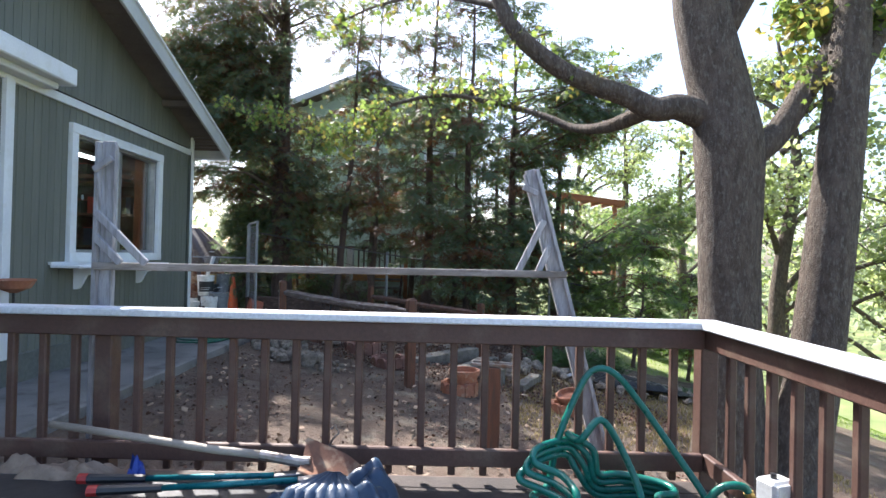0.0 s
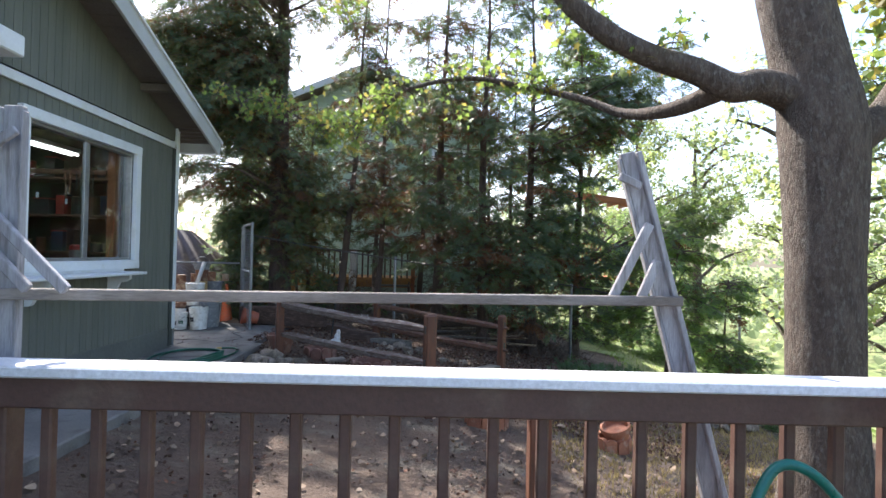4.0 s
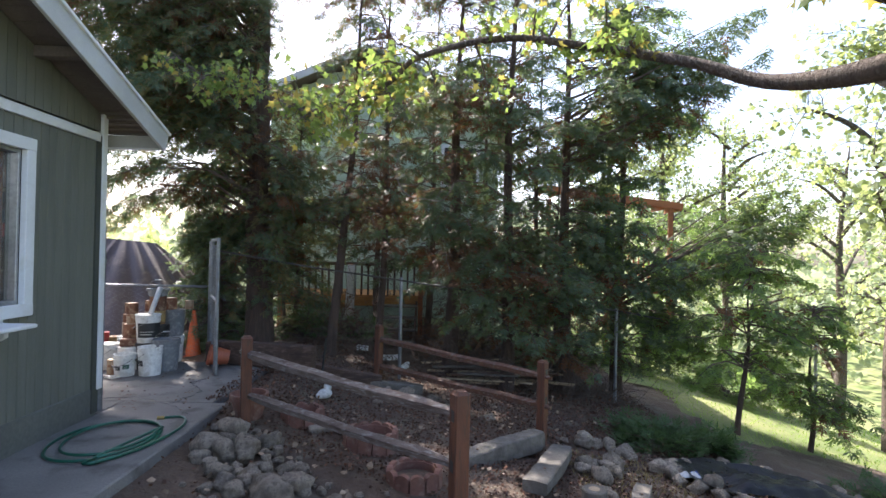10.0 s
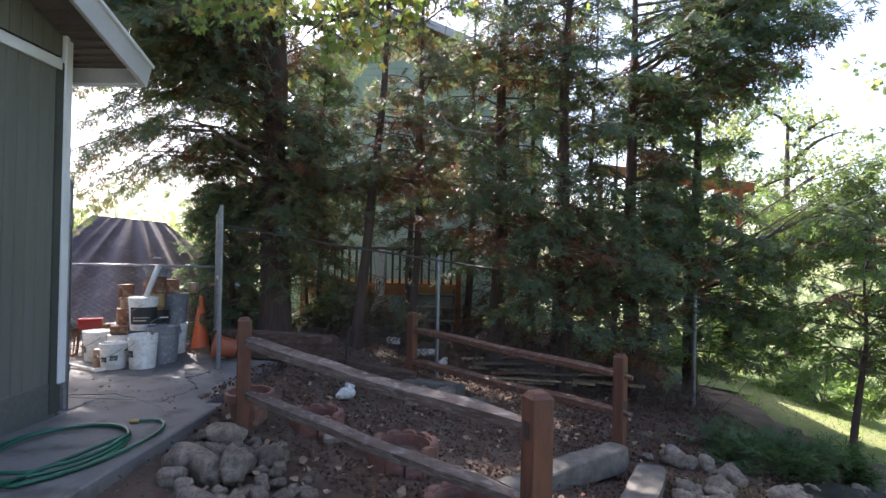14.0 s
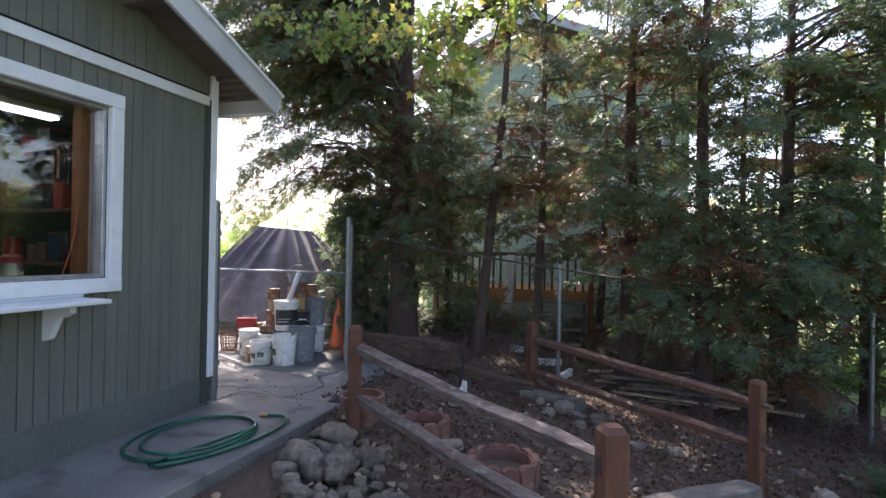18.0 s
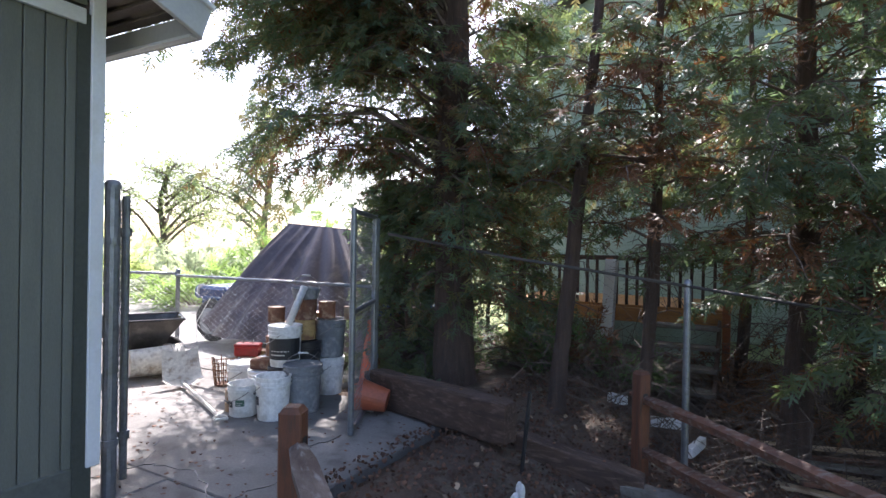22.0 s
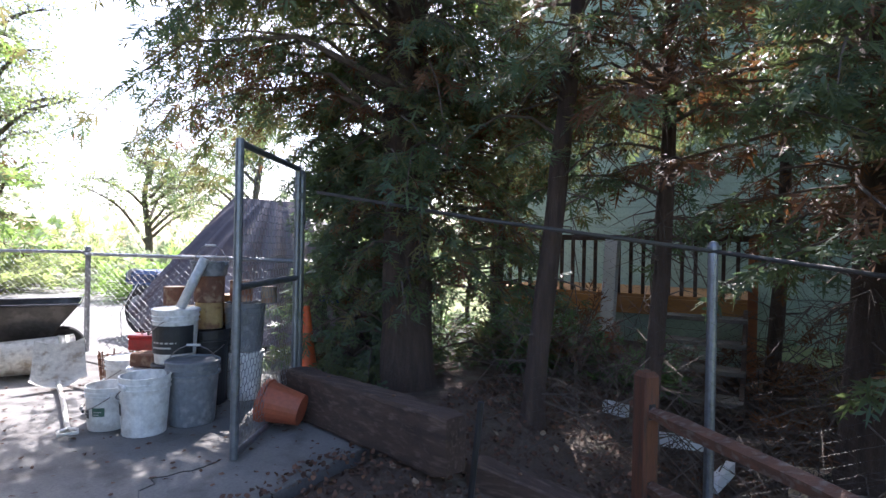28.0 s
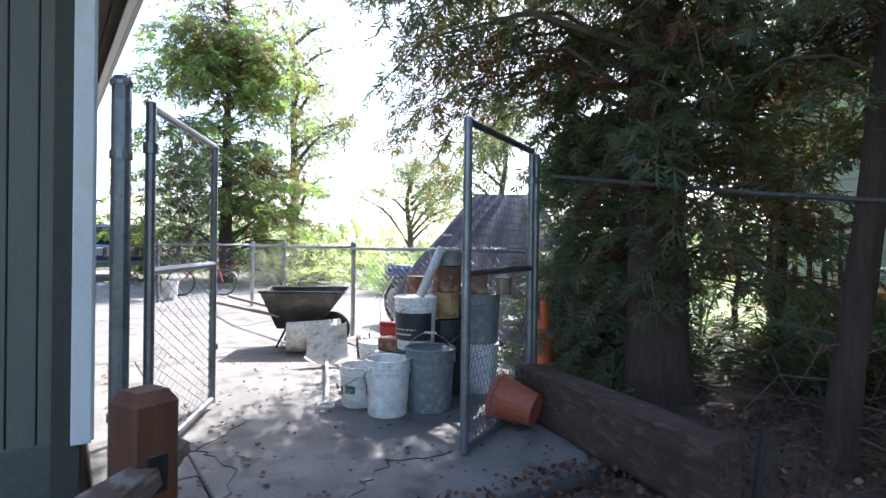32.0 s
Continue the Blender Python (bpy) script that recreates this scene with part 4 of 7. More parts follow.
part("lower_rail", strip(Geo(), 1.362, 1.40, -0.6, 2.80, 0.20, 0.289), M["deck"], rail)
bal = strip(Geo(), -0.019, 0.019, 0, 0.038, 0.14, 0.922)
first = None
bx = [-1.543 + 0.1627 * k for k in range(-8, 18)]
for x in bx:
    if min(abs(x - p) for p in (-1.72, 1.34)) < 0.075:
        continue
    if first is None:
        first = part("baluster", bal, M["deck"], rail)
        first.location = (x, 2.815, 0)
    else:
        o = first.copy()
        scene.collection.objects.link(o)
        o.location = (x, 2.815, 0)
for k in range(19):
    o = first.copy()
    scene.collection.objects.link(o)
    o.location = (1.42, 2.62 - k * 0.163, 0)
for x, y, zt in ((-1.72, 2.862, 0.82), (1.405, 2.862, 0.922), (1.45, 1.35, 0.922), (-2.75, 2.862, 0.922)):
    part("rail_post", Geo().box((x, y, (zt - 0.2) / 2), (0.09, 0.09, zt + 0.2), bev=0.006), M["deck"], rail)

# garden tools heaped on the deck by the railing
DT = 0.10
shov = thing("shovel", "digging shovel with a grey wooden handle against the rail", "shovel", (-1.2, 2.6, DT))
part("shaft", Geo().tube([(-0.67, 0.07, 0.305), (-0.3, 0.05, 0.265), (0.15, 0.0, 0.225), (0.42, -0.02, 0.21)], [0.018, 0.019, 0.019, 0.02], 10), M["handle"], shov, "worn grey wooden shaft", True)
part("socket", Geo().tube([(0.38, -0.02, 0.212), (0.58, -0.04, 0.19), (0.62, -0.04, 0.195)], [0.023, 0.026, 0.022], 10), M["steel"], shov)
bl = Geo()
nu, nv = 9, 7
for i in range(nu):
    u = i / (nu - 1)
    wv = 0.11 * (1 - max(0, (u - 0.6) / 0.4) ** 1.8 * 0.85)
    for j in range(nv):
        s = (j / (nv - 1) - 0.5) * 2
        bl.v.append((0.58 + u * 0.29, -0.04 + s * wv * 0.8 - 0.04 * u, 0.20 - 0.10 * u + 0.05 * s + 0.03 * s * s))
bl.f = [(i * nv + j, i * nv + j + 1, (i + 1) * nv + j + 1, (i + 1) * nv + j) for i in range(nu - 1) for j in range(nv - 1)]
part("blade", bl, M["rust"], shov, "rust-stained steel blade", True)
dk = thing("black_tool_bag", "flat black tool bag under the tools", "bag", (-1.3, 2.33, DT))
part("bag_body", Geo().box((0, 0, 0.055), (1.5, 0.5, 0.105), bev=0.03), M["black"], dk)
part("strap", Geo().tube([(0.5, 0.22, 0.11), (0.7, 0.27, 0.13), (0.85, 0.2, 0.11)], 0.014, 6), M["black"], dk)
for k, (y, x) in enumerate(((2.47, -1.15), (2.36, -1.02))):
    lop = thing("lopper", "teal-handled garden loppers lying on the tool bag", "lopper", (x, y, DT + 0.13 + 0.012 * k), 3 + 5 * k, "loppers")
    part("tube_handle", Geo().tube([(-0.14, 0, 0.01), (0.42, 0.01, 0.02)], 0.014, 8), M["teal"], lop, "teal metal tube", True)
    part("grip", Geo().tube([(-0.40, -0.005, 0.01), (-0.14, 0, 0.01)], [0.022, 0.018], 8), M["black"], lop)
    part("grip_band", Geo().tube([(-0.43, -0.005, 0.01), (-0.39, -0.005, 0.01)], 0.024, 8), M["red"], lop)
    part("jaw", Geo().beam((0.42, 0.01, 0.02), (0.58, 0.03, 0.026), 0.05, 0.014, 0.003), M["steel"], lop)
lh = thing("long_handle", "long pale wooden tool handle on the tool bag", "tool handle", (-1.2, 2.2, DT + 0.135))
part("pole", Geo().tube([(-0.55, 0, 0), (0.55, 0.015, 0)], 0.02, 10), M["handle"], lh, smooth=True)
part("ferrule", Geo().tube([(-0.6, 0, 0), (-0.52, 0, 0)], 0.025, 10), M["steel"], lh)


def cloth(nx, ny, sx, sy, h, seed, fold=5.0):
    g = Geo()
    for i in range(nx):
        for j in range(ny):
            u, v = i / (nx - 1), j / (ny - 1)
            e = min(u, 1 - u, v, 1 - v) * 2
            z = h * (min(1, e * 2.2) ** 0.6) * (0.65 + 0.6 * noise.noise(Vector((u * fold * 0.7, v * fold * 0.7, seed)))) + 0.35 * h * noise.noise(Vector((u * fold * 2.2, v * fold * 2.2, seed + 4)))
            g.v.append(((u - 0.5) * sx * (1 + 0.12 * noise.noise(Vector((v * 4, seed, 0)))), (v - 0.5) * sy * (1 + 0.15 * noise.noise(Vector((u * 4, seed, 3)))), max(z, 0.002)))
    g.f = [(i * ny + j, (i + 1) * ny + j, (i + 1) * ny + j + 1, i * ny + j + 1) for i in range(nx - 1) for j in range(ny - 1)]
    return g


bag = thing("paper_sack", "crumpled brown paper sack with blue print", "sack", (-1.78, 2.58, DT))
part("sack", cloth(34, 16, 0.85, 0.22, 0.17, 2.2), M["paper"], bag, smooth=True)
part("print_panel", cloth(10, 8, 0.1, 0.15, 0.17, 7.0), M["blue"], bag, "blue printed end", True).location = (0.38, -0.02, 0.01)
vin = thing("folded_vinyl_cover", "dark blue vinyl cover heaped on the deck", "cover", (-0.46, 2.35, DT))
part("vinyl", cloth(40, 26, 0.62, 0.46, 0.23, 5.5, 4), M["navy"], vin, smooth=True)
for k in range(7):
    a = -0.9 + k * 0.3
    part("fold", Geo().tube([(0.02 + 0.03 * math.sin(a), 0.03, 0.21), (0.15 * math.sin(a), -0.11, 0.18), (0.28 * math.sin(a), -0.25 * math.cos(a) - 0.01, 0.02)], [0.015, 0.04, 0.024], 8), M["navy"], vin, smooth=True)
hook = thing("wire_hook", "bent wire hook on the lower rail", "hook", (-0.54, 2.795, 0.288))
part("wire", Geo().tube([(0.0, 0, 0.0), (0.02, -0.02, 0.04), (0.05, -0.02, 0.07), (0.03, -0.02, 0.11), (0.01, -0.02, 0.09)], 0.005, 6), M["steel"], hook)
ebox = thing("outlet_box", "white plastic outlet box on the lower side rail", "outlet box", (1.37, 2.2, 0.289), 20)
part("housing", Geo().box((0, 0, 0.06), (0.12, 0.09, 0.12), bev=0.012), M["box_white"], ebox)
part("cover", Geo().box((0, -0.049, 0.06), (0.1, 0.012, 0.1), bev=0.006), M["box_white"], ebox)
part("knob", Geo().lathe([(0.012, 0), (0.012, 0.02), (0, 0.022)], 10, pose(-0.01, 0, 0.12)), M["black"], ebox)


def smooth_path(p, n=6):
    p = [Vector(q) for q in p]
    out = []
    for i in range(len(p) - 1):
        a, b, c, d = p[max(i - 1, 0)], p[i], p[i + 1], p[min(i + 2, len(p) - 1)]
        for k in range(n):
            t = k / n
            out.append(0.5 * ((2 * b) + (c - a) * t + (2 * a - 5 * b + 4 * c - d) * t * t + (3 * b - a - 3 * c + d) * t ** 3))
    return out + [p[-1]]


hz = thing("garden_hose", "bright teal-green garden hose heaped in loops on the deck", "hose", (0.85, 2.45, DT))
coil = [(0.45, -0.2, 0.2), (0.42, -0.2, 0.25), (0.33, -0.18, 0.23), (0.24, -0.15, 0.08), (0.32, -0.12, 0.03),
        (0.37, 0.0, 0.1), (0.28, 0.1, 0.26), (0.13, 0.18, 0.48), (0.02, 0.2, 0.61), (-0.07, 0.22, 0.635), (-0.15, 0.2, 0.56), (-0.27, 0.14, 0.32), (-0.32, 0.1, 0.12)]
for k in range(58):
    a = radians(k * 24 + 200)
    w = k / 57
    coil.append((-0.08 + 0.36 * math.cos(a) * (1 - 0.25 * w) + 0.06 * math.sin(k * 1.7), -0.02 + 0.2 * math.sin(a) + 0.03 * math.cos(k * 2.1), 0.02 + 0.13 * w + max(0.0, -math.cos(a + 0.2)) * (0.12 + 0.14 * math.sin(k * 0.42) ** 2)))
coil += [(-0.2, 0.02, 0.35), (-0.1, 0.04, 0.44), (0.0, 0.03, 0.3), (0.06, -0.05, 0.12), (0.0, -0.2, 0.02)]
part("hose_tube", Geo().tube(smooth_path(coil), 0.0165, 8), M["hose"], hz, smooth=True)
part("coupling", Geo().tube([(0.44, -0.2, 0.23), (0.47, -0.2, 0.16)], 0.021, 8), M["brass"], hz)

# ---- timber arch beyond the railing ----
arch = thing("timber_arch", "weathered grey timber gate frame with braces and a crossbar", "gate frame", (0, 0, 0))


def leg_frame(x0, z0, x1, z1, y, side):
    """Post of boards: a flat board with a proud edge board along one side."""
    d = Vector((x1 - x0, 0, z1 - z0)).normalized()
    s = Vector((d.z, 0, -d.x))
    F = Vector((0, 1, 0))
    part("post_board", Geo().beam((x0, y, z0), (x1, y, z1), 0.066, 0.034, 0.004, up=F), M["grey_wood"], arch)
    o = s * 0.043 * side
    part("edge_board", Geo().beam(Vector((x0, y - 0.015, z0)) + o, Vector((x1, y - 0.015, z1 - 0.01)) + o, 0.024, 0.07, 0.004, up=F), M["grey_wood"], arch)
    o = s * -0.037 * side
    part("edge_strip", Geo().beam(Vector((x0, y - 0.005, z0)) + o, Vector((x1, y - 0.005, z1 - 0.02)) + o, 0.012, 0.036, 0.003, up=F), M["grey_wood"], arch)
    part("cross_piece", Geo().beam(Vector((x1, y - 0.06, z1 - 0.17)) + s * 0.05 * side, Vector((x1, y - 0.06, z1 - 0.10)) - s * 0.05 * side, 0.02, 0.035, 0.004), M["grey_wood"], arch)


leg_frame(-1.86, -0.35, -1.855, 1.86, 3.05, -1)
leg_frame(1.165, -0.45, 0.553, 1.82, 3.455, 1)
part("crossbar", Geo().beam((-1.9, 3.0, 1.166), (0.785, 3.392, 1.168), 0.035, 0.042, 0.004), M["grey_wood_y"], arch, "grey crossbar plank")
for (xa, za, xb, zb, yy) in ((-1.88, 1.46, -1.60, 1.185, 2.98), (-1.89, 1.33, -1.745, 1.185, 2.99), (0.638, 1.50, 0.480, 1.17, 3.385), (0.678, 1.34, 0.604, 1.17, 3.39)):
    part("brace", Geo().beam((xa, yy, za), (xb, yy, zb), 0.025, 0.04, 0.004), M["grey_wood"], arch)

# ---- split-rail fences ----


def post(x, y, top, w, label, slots, group, turn=0.0, cut=0.02):
    z0 = ground_at(x, y) - 0.12
    t = thing("fence_post", label, "fence post", (x, y, z0), turn, group)
    h = top - z0
    g = Geo().box((0, 0, h / 2 - cut / 2), (w, w, h - cut), bev=0.008)
    g.lathe([(w * 0.62, 0), (w * 0.45, cut), (0, cut)], 4, pose(0, 0, h - cut - 0.002, 0, 0, 45))
    part("shaft", g, M["stain"], t)
    for s in slots:
        # solid black block imitates the shade inside the cut slot
        part("slot", Geo().box((0, 0, s - z0), (w * 0.46, w + 0.004, 0.085), bev=0.002), M["black"], t, "dark cut slot")
    return t


PA, PB, PC_, PD = (-0.36, 7.0), (0.73, 9.66), (-2.48, 8.64), (-1.44, 11.35)
post(*PC_, 0.80, 0.105, "brown stained fence post with cut slots", (0.62, 0.24), "split rail posts", -66)
post(*PA, 0.70, 0.115, "brown stained fence post, weathered top", (0.52, 0.16), "split rail posts", -66)
post(*PD, 0.575, 0.10, "brown stained fence post with rails let in", (0.36, -0.06), "split rail posts", 52)
post(*PB, 0.42, 0.105, "brown stained fence post with rails let in", (0.27, -0.06), "split rail posts", 52)


def split_rail(p, q, w, material, label, sag=0.0, ends=0.55):
    t = thing("split_rail", label, "fence rail", p, 0, "split rails")
    d = Vector(q) - Vector(p)
    n, prev = 9, None
    pts, rad = [], []
    for k in range(n + 1):
        u = k / n
        j = noise.noise(Vector((p[0] + u * 5, p[1], 2.0))) * 0.012
        pts.append(d * u + Vector((j, 0, -sag * math.sin(math.pi * u) + j)))
        rad.append(w * (ends if k in (0, n) else 1 + 0.15 * noise.noise(Vector((u * 7, p[0], p[2])))))
    part("rail", Geo().tube(pts, rad, 6), material, t)
    x = d.normalized()
    for e, k in ((Vector((0, 0, 0)), -1), (d, 1)):
        part("tenon", Geo().tube([e - x * 0.06 * k, e + x * 0.05 * k], [w * ends * 1.05, w * ends * 0.8], 6), material, t)
    return t


split_rail((-2.53, 8.70, 0.62), (-0.41, 7.07, 0.52), 0.058, M["grey_rail"], "weathered grey-brown split rail with a sun-bleached end", 0.02)
split_rail((-2.50, 8.68, 0.20), (-0.40, 7.05, 0.15), 0.052, M["grey_rail"], "weathered grey-brown lower split rail", 0.01)
split_rail((-1.49, 11.40, 0.36), (0.78, 9.60, 0.22), 0.05, M["stain_x"], "brown stained upper rail")
split_rail((-1.49, 11.40, -0.05), (0.78, 9.60, -0.13), 0.055, M["stain_x"], "brown stained lower rail")

# ---- chain-link fence and gates ----


def chain(g, p, q, z0, z1, pitch=0.062, r=0.0012, lean=0.02, top=None):
    """Diamond wire mesh between two posts; top gives z1 at the far end."""
    p, q = Vector((*p, 0)), Vector((*q, 0))
    d = q - p
    L = d.length
    x = d / L
    nrm = Vector((-x.y, x.x, 0))
    z0b, z1b = (z0, z1) if top is None else top
    nw = int(L / pitch)
    vs, fs = [], []
    for w in range(nw):
        steps = int((z1 - z0) / (pitch * 0.5))
        prev = None
        for s in range(steps + 1):
            u = (w + 0.5 + (0.48 if (s + w) % 2 else -0.48)) * pitch
            f = u / L
            lo, hi = z0 + (z0b - z0) * f, z1 + (z1b - z1) * f
            z = lo + (hi - lo) * s / steps
            c = p + x * u + Vector((0, 0, z)) + nrm * (0.002 if s % 2 else -0.002)
            i = len(g.v)
            g.v += [tuple(c + x * r), tuple(c + nrm * r * 1.2 - x * r), tuple(c - nrm * r * 1.2 - x * r)]
            if prev is not None:
                for k in range(3):
                    g.f.append((prev + k, prev + (k + 1) % 3, i + (k + 1) % 3, i + k))
            prev = i
    return g


def hexmesh(g, p, q, z0, z1, cell=0.055, r=0.0012):
    p, q = Vector((*p, 0)), Vector((*q, 0))
    d = q - p
    L = d.length
    x = d / L
    nc, nr = int(L / (cell * 0.9)), int((z1 - z0) / (cell * 0.8))
    for i in range(nc):
        for j in range(nr):
            u0 = (i + (0.5 if j % 2 else 0)) * cell * 0.9
            a = p + x * u0 + Vector((0, 0, z0 + j * cell * 0.8))
            for e, fz in (((0.45, 0.25), (0, 0)), ((-0.45, 0.25), (0, 0)), ((0, -0.55), (0, 0))):
                b = a + x * e[0] * cell + Vector((0, 0, e[1] * cell))
                g.beam(a, b, r * 2, r * 2, 0.0)
    return g


def pole(name, x, y, z0, z1, r, parent, cap=True):
    g = Geo().tube([(x, y, z0), (x, y, z1)], r, 12)
    o = part(name, g, M["galv"], parent, smooth=False)
    if cap:
        part("post_cap", Geo().lathe([(r * 1.15, 0), (r * 1.15, 0.02), (r * 0.8, 0.045), (0, 0.055)], 12, pose(x, y, z1 - 0.005)), M["galv"], o)
    return o


HX, HY = -3.96, 11.25
fence = thing("chain_link_fence", "grey galvanised chain-link fence below the cedars", "fence", (0, 0, 0))
line = [(HX + 0.06, HY + 0.12, 0.25, 1.64), (-1.14, 11.58, -0.35, 1.24), (2.46, 12.3, -0.95, 0.77), (6.4, 13.1, -1.65, 0.1)]
for (xa, ya, za0, za1), (xb, yb, zb0, zb1) in zip(line, line[1:]):
    part("top_rail", Geo().tube([(xa, ya, za1), ((xa + xb) / 2, (ya + yb) / 2, (za1 + zb1) / 2 - 0.02), (xb, yb, zb1)], 0.013, 8), M["shaded_wire"], fence, smooth=True)
    part("wire_mesh", chain(Geo(), (xa, ya - 0.025), (xb, yb - 0.025), za0, za1, 0.065, 0.0009, top=(zb0, zb1)), M["shaded_wire"], fence)
for x, y, z0, z1 in ((-1.14, 11.60, -0.7, 1.25), (2.46, 12.32, -1.3, 0.775), (6.4, 13.12, -2.0, 0.12)):
    pole("line_post", x, y, z0, z1, 0.028, fence)
back = thing("chain_link_fence", "grey galvanised chain-link fence along the driveway", "fence", (0, 0, 0))
bl_ = [(-4.05, 11.32), (-7.35, 11.42), (-9.3, 11.2), (-11.2, 11.25), (-12.6, 9.9)]
for (xa, ya), (xb, yb) in zip(bl_, bl_[1:]):
    part("top_rail", Geo().tube([(xa, ya, 1.10), (xb, yb, 1.08)], 0.018, 8), M["galv"], back, smooth=True)
    part("wire_mesh", chain(Geo(), (xa, ya - 0.025), (xb, yb - 0.025), 0.03, 1.13, 0.065, 0.0011), M["wire"], back)
for x, y in bl_[1:]:
    pole("line_post", x, y + 0.03, -0.1, 1.12, 0.028, back)
gp = thing("gate_post", "tall galvanised steel gate post by the building corner", "gate post", (-4.02, 8.70, -0.05))
pole("pipe", 0, 0, 0, 1.89, 0.042, gp)
for zz in (0.35, 1.55):
    part("hinge_band", Geo().lathe([(0.048, 0), (0.048, 0.04)], 12, pose(0, 0, zz)), M["galv"], gp)
hp = thing("gate_post", "galvanised steel hinge post under the cedar", "gate post", (HX, HY, -0.1))
pole("pipe", 0, 0, 0, 1.85, 0.036, hp)
for zz in (0.5, 1.5):
    part("hinge_band", Geo().lathe([(0.042, 0), (0.042, 0.04)], 12, pose(0, 0, zz)), M["galv"], hp)


def gate(name, a, b, z0, z1, label, hexa, mid):
    g = thing(name, label, "gate", (0, 0, 0), 0, "driveway gates")
    A, B = Vector((*a, 0)), Vector((*b, 0))
    r = 0.024
    up = Vector((0, 0, 1))
    for p in (A, B):
        part("stile", Geo().tube([p + up * z0, p + up * z1], r, 10), M["galv"], g)
    for z in (z0 + r, mid, z1 - r):
        part("cross_rail", Geo().tube([A + up * z, B + up * z], r * 0.9, 10), M["galv"], g)
    if hexa:
        part("wire_mesh", hexmesh(Geo(), a, b, z0 + 0.03, z1 - 0.03), M["wire"], g)
    else:
        part("wire_mesh", chain(Geo(), a, b, z0 + 0.02, z1 - 0.02, 0.06, 0.0015), M["wire"], g)
    for z in (z0 + 0.25, z1 - 0.25):
        part("hinge", Geo().tube([A + up * z, A + up * (z + 0.05)], r * 1.5, 10), M["galv"], g)
    return g


gate("gate_leaf", (HX + 0.04, HY - 0.07), (-3.46, 10.27), 0.01, 1.82, "open chain-link gate leaf with hexagonal wire", True, 0.98)
gl = gate("gate_leaf", (-4.10, 8.83), (-5.05, 9.32), 0.04, 1.80, "open chain-link gate leaf standing into the driveway", False, 0.98)
part("latch", Geo().box((-5.06, 9.33, 0.42), (0.05, 0.05, 0.05), bev=0.01), M["galv"], gl)

# ---- stones ----
ROCKS = [blob(i + 1, (R.uniform(0.9, 1.3), R.uniform(0.8, 1.1), R.uniform(0.65, 1.0)), 0.27, 2) for i in range(12)]


def rock(x, y, s, lift=0.0, label="pale grey field stone", group="yard stones", k=None):
    o = new("rock", ROCKS[R.randrange(12) if k is None else k])
    o.matrix_basis = pose(x, y, ground_at(x, y) + s * 0.22 + lift, R.uniform(-15, 15), R.uniform(-15, 15), R.uniform(0, 360)) @ Matrix.Scale(s, 4)
    return tagged(o, label, "rock", group)


laid = []
for i in range(400):
    a, d = R.uniform(0, math.tau), R.uniform(0, 1) ** 0.6
    u, v = math.cos(a) * 0.8 * d, math.sin(a) * 0.42 * d
    x, y, size = -2.18 + 0.55 * u + 0.83 * v, 7.9 - 0.83 * u + 0.55 * v, R.choice((0.1, 0.14, 0.19, 0.25, 0.31)) * R.uniform(0.85, 1.1)
    if all(math.hypot(x - p, y - q) > 0.46 * (size + r) for p, q, r in laid):
        laid.append((x, y, size))
        rock(x, y, size, 0.06 * (1 - d) * R.random(), "pale rough stone in a heap beside the walk", "stone heap")
for i in range(34):
    x, y = R.gauss(-1.65, 0.35), R.gauss(7.35, 0.3)
    rock(x, y, R.uniform(0.035, 0.1), 0, "small pale stone on the dirt", "stone heap")
for x, y, s in ((-0.95, 10.75, 0.17), (-0.8, 10.6, 0.15), (-0.6, 10.55, 0.2), (-1.1, 10.5, 0.13), (-0.4, 10.35, 0.13), (-1.25, 10.85, 0.12), (-0.2, 10.1, 0.12), (-0.75, 10.35, 0.1), (-1.3, 10.2, 0.1), (0.15, 10.2, 0.14)):
    rock(x, y, s, 0, "pale stone in the planting bed", "bed stones")
for i in range(15):
    u = i / 14
    x, y = 1.05 + 1.5 * u + R.uniform(-0.12, 0.12), 9.75 - 0.35 * u - 0.7 * u * u + R.uniform(-0.2, 0.2)
    rock(x, y, R.uniform(0.1, 0.24), 0.01, "pale rounded border stone", "border stones")
for i in range(9):
    rock(1.2 + R.uniform(-0.3, 0.35), 8.6 + R.uniform(-0.5, 0.5), R.uniform(0.1, 0.2), 0.02, "pale rounded border stone", "border stones")
POND = (3.15, 9.05)
for i in range(24):
    a = math.tau * i / 24 + R.uniform(-0.06, 0.06)
    x, y = POND[0] + math.cos(a) * 1.12, POND[1] + math.sin(a) * 0.62
    rock(x, y, R.uniform(0.1, 0.2), 0.02, "pale rounded stone round the pond liner", "pond stones")
pn = thing("pond_liner", "glossy black plastic pond liner edged with stones", "pond", (*POND, ground_at(*POND)))
g = Geo()
rings, seg = 9, 40
for i in range(rings + 1):
    u = i / rings
    for k in range(seg):
        a = math.tau * k / seg
        rr = u * (1 + 0.07 * math.sin(3 * a + 1) + 0.04 * noise.noise(Vector((a * 3, u * 4, 1))))
        x, y = math.cos(a) * 1.05 * rr, math.sin(a) * 0.58 * rr
        z = ground_at(POND[0] + x, POND[1] + y) - ground_at(*POND) - 0.02 + 0.10 * max(0, u - 0.55) / 0.45 + 0.05 * noise.noise(Vector((x * 5, y * 5, 2)))
        g.v.append((x, y, z + 0.03))
g.f = [(i * seg + k, i * seg + (k + 1) % seg, (i + 1) * seg + (k + 1) % seg, (i + 1) * seg + k) for i in range(rings) for k in range(seg)]
part("liner_sheet", g, M["liner"], pn, smooth=True)
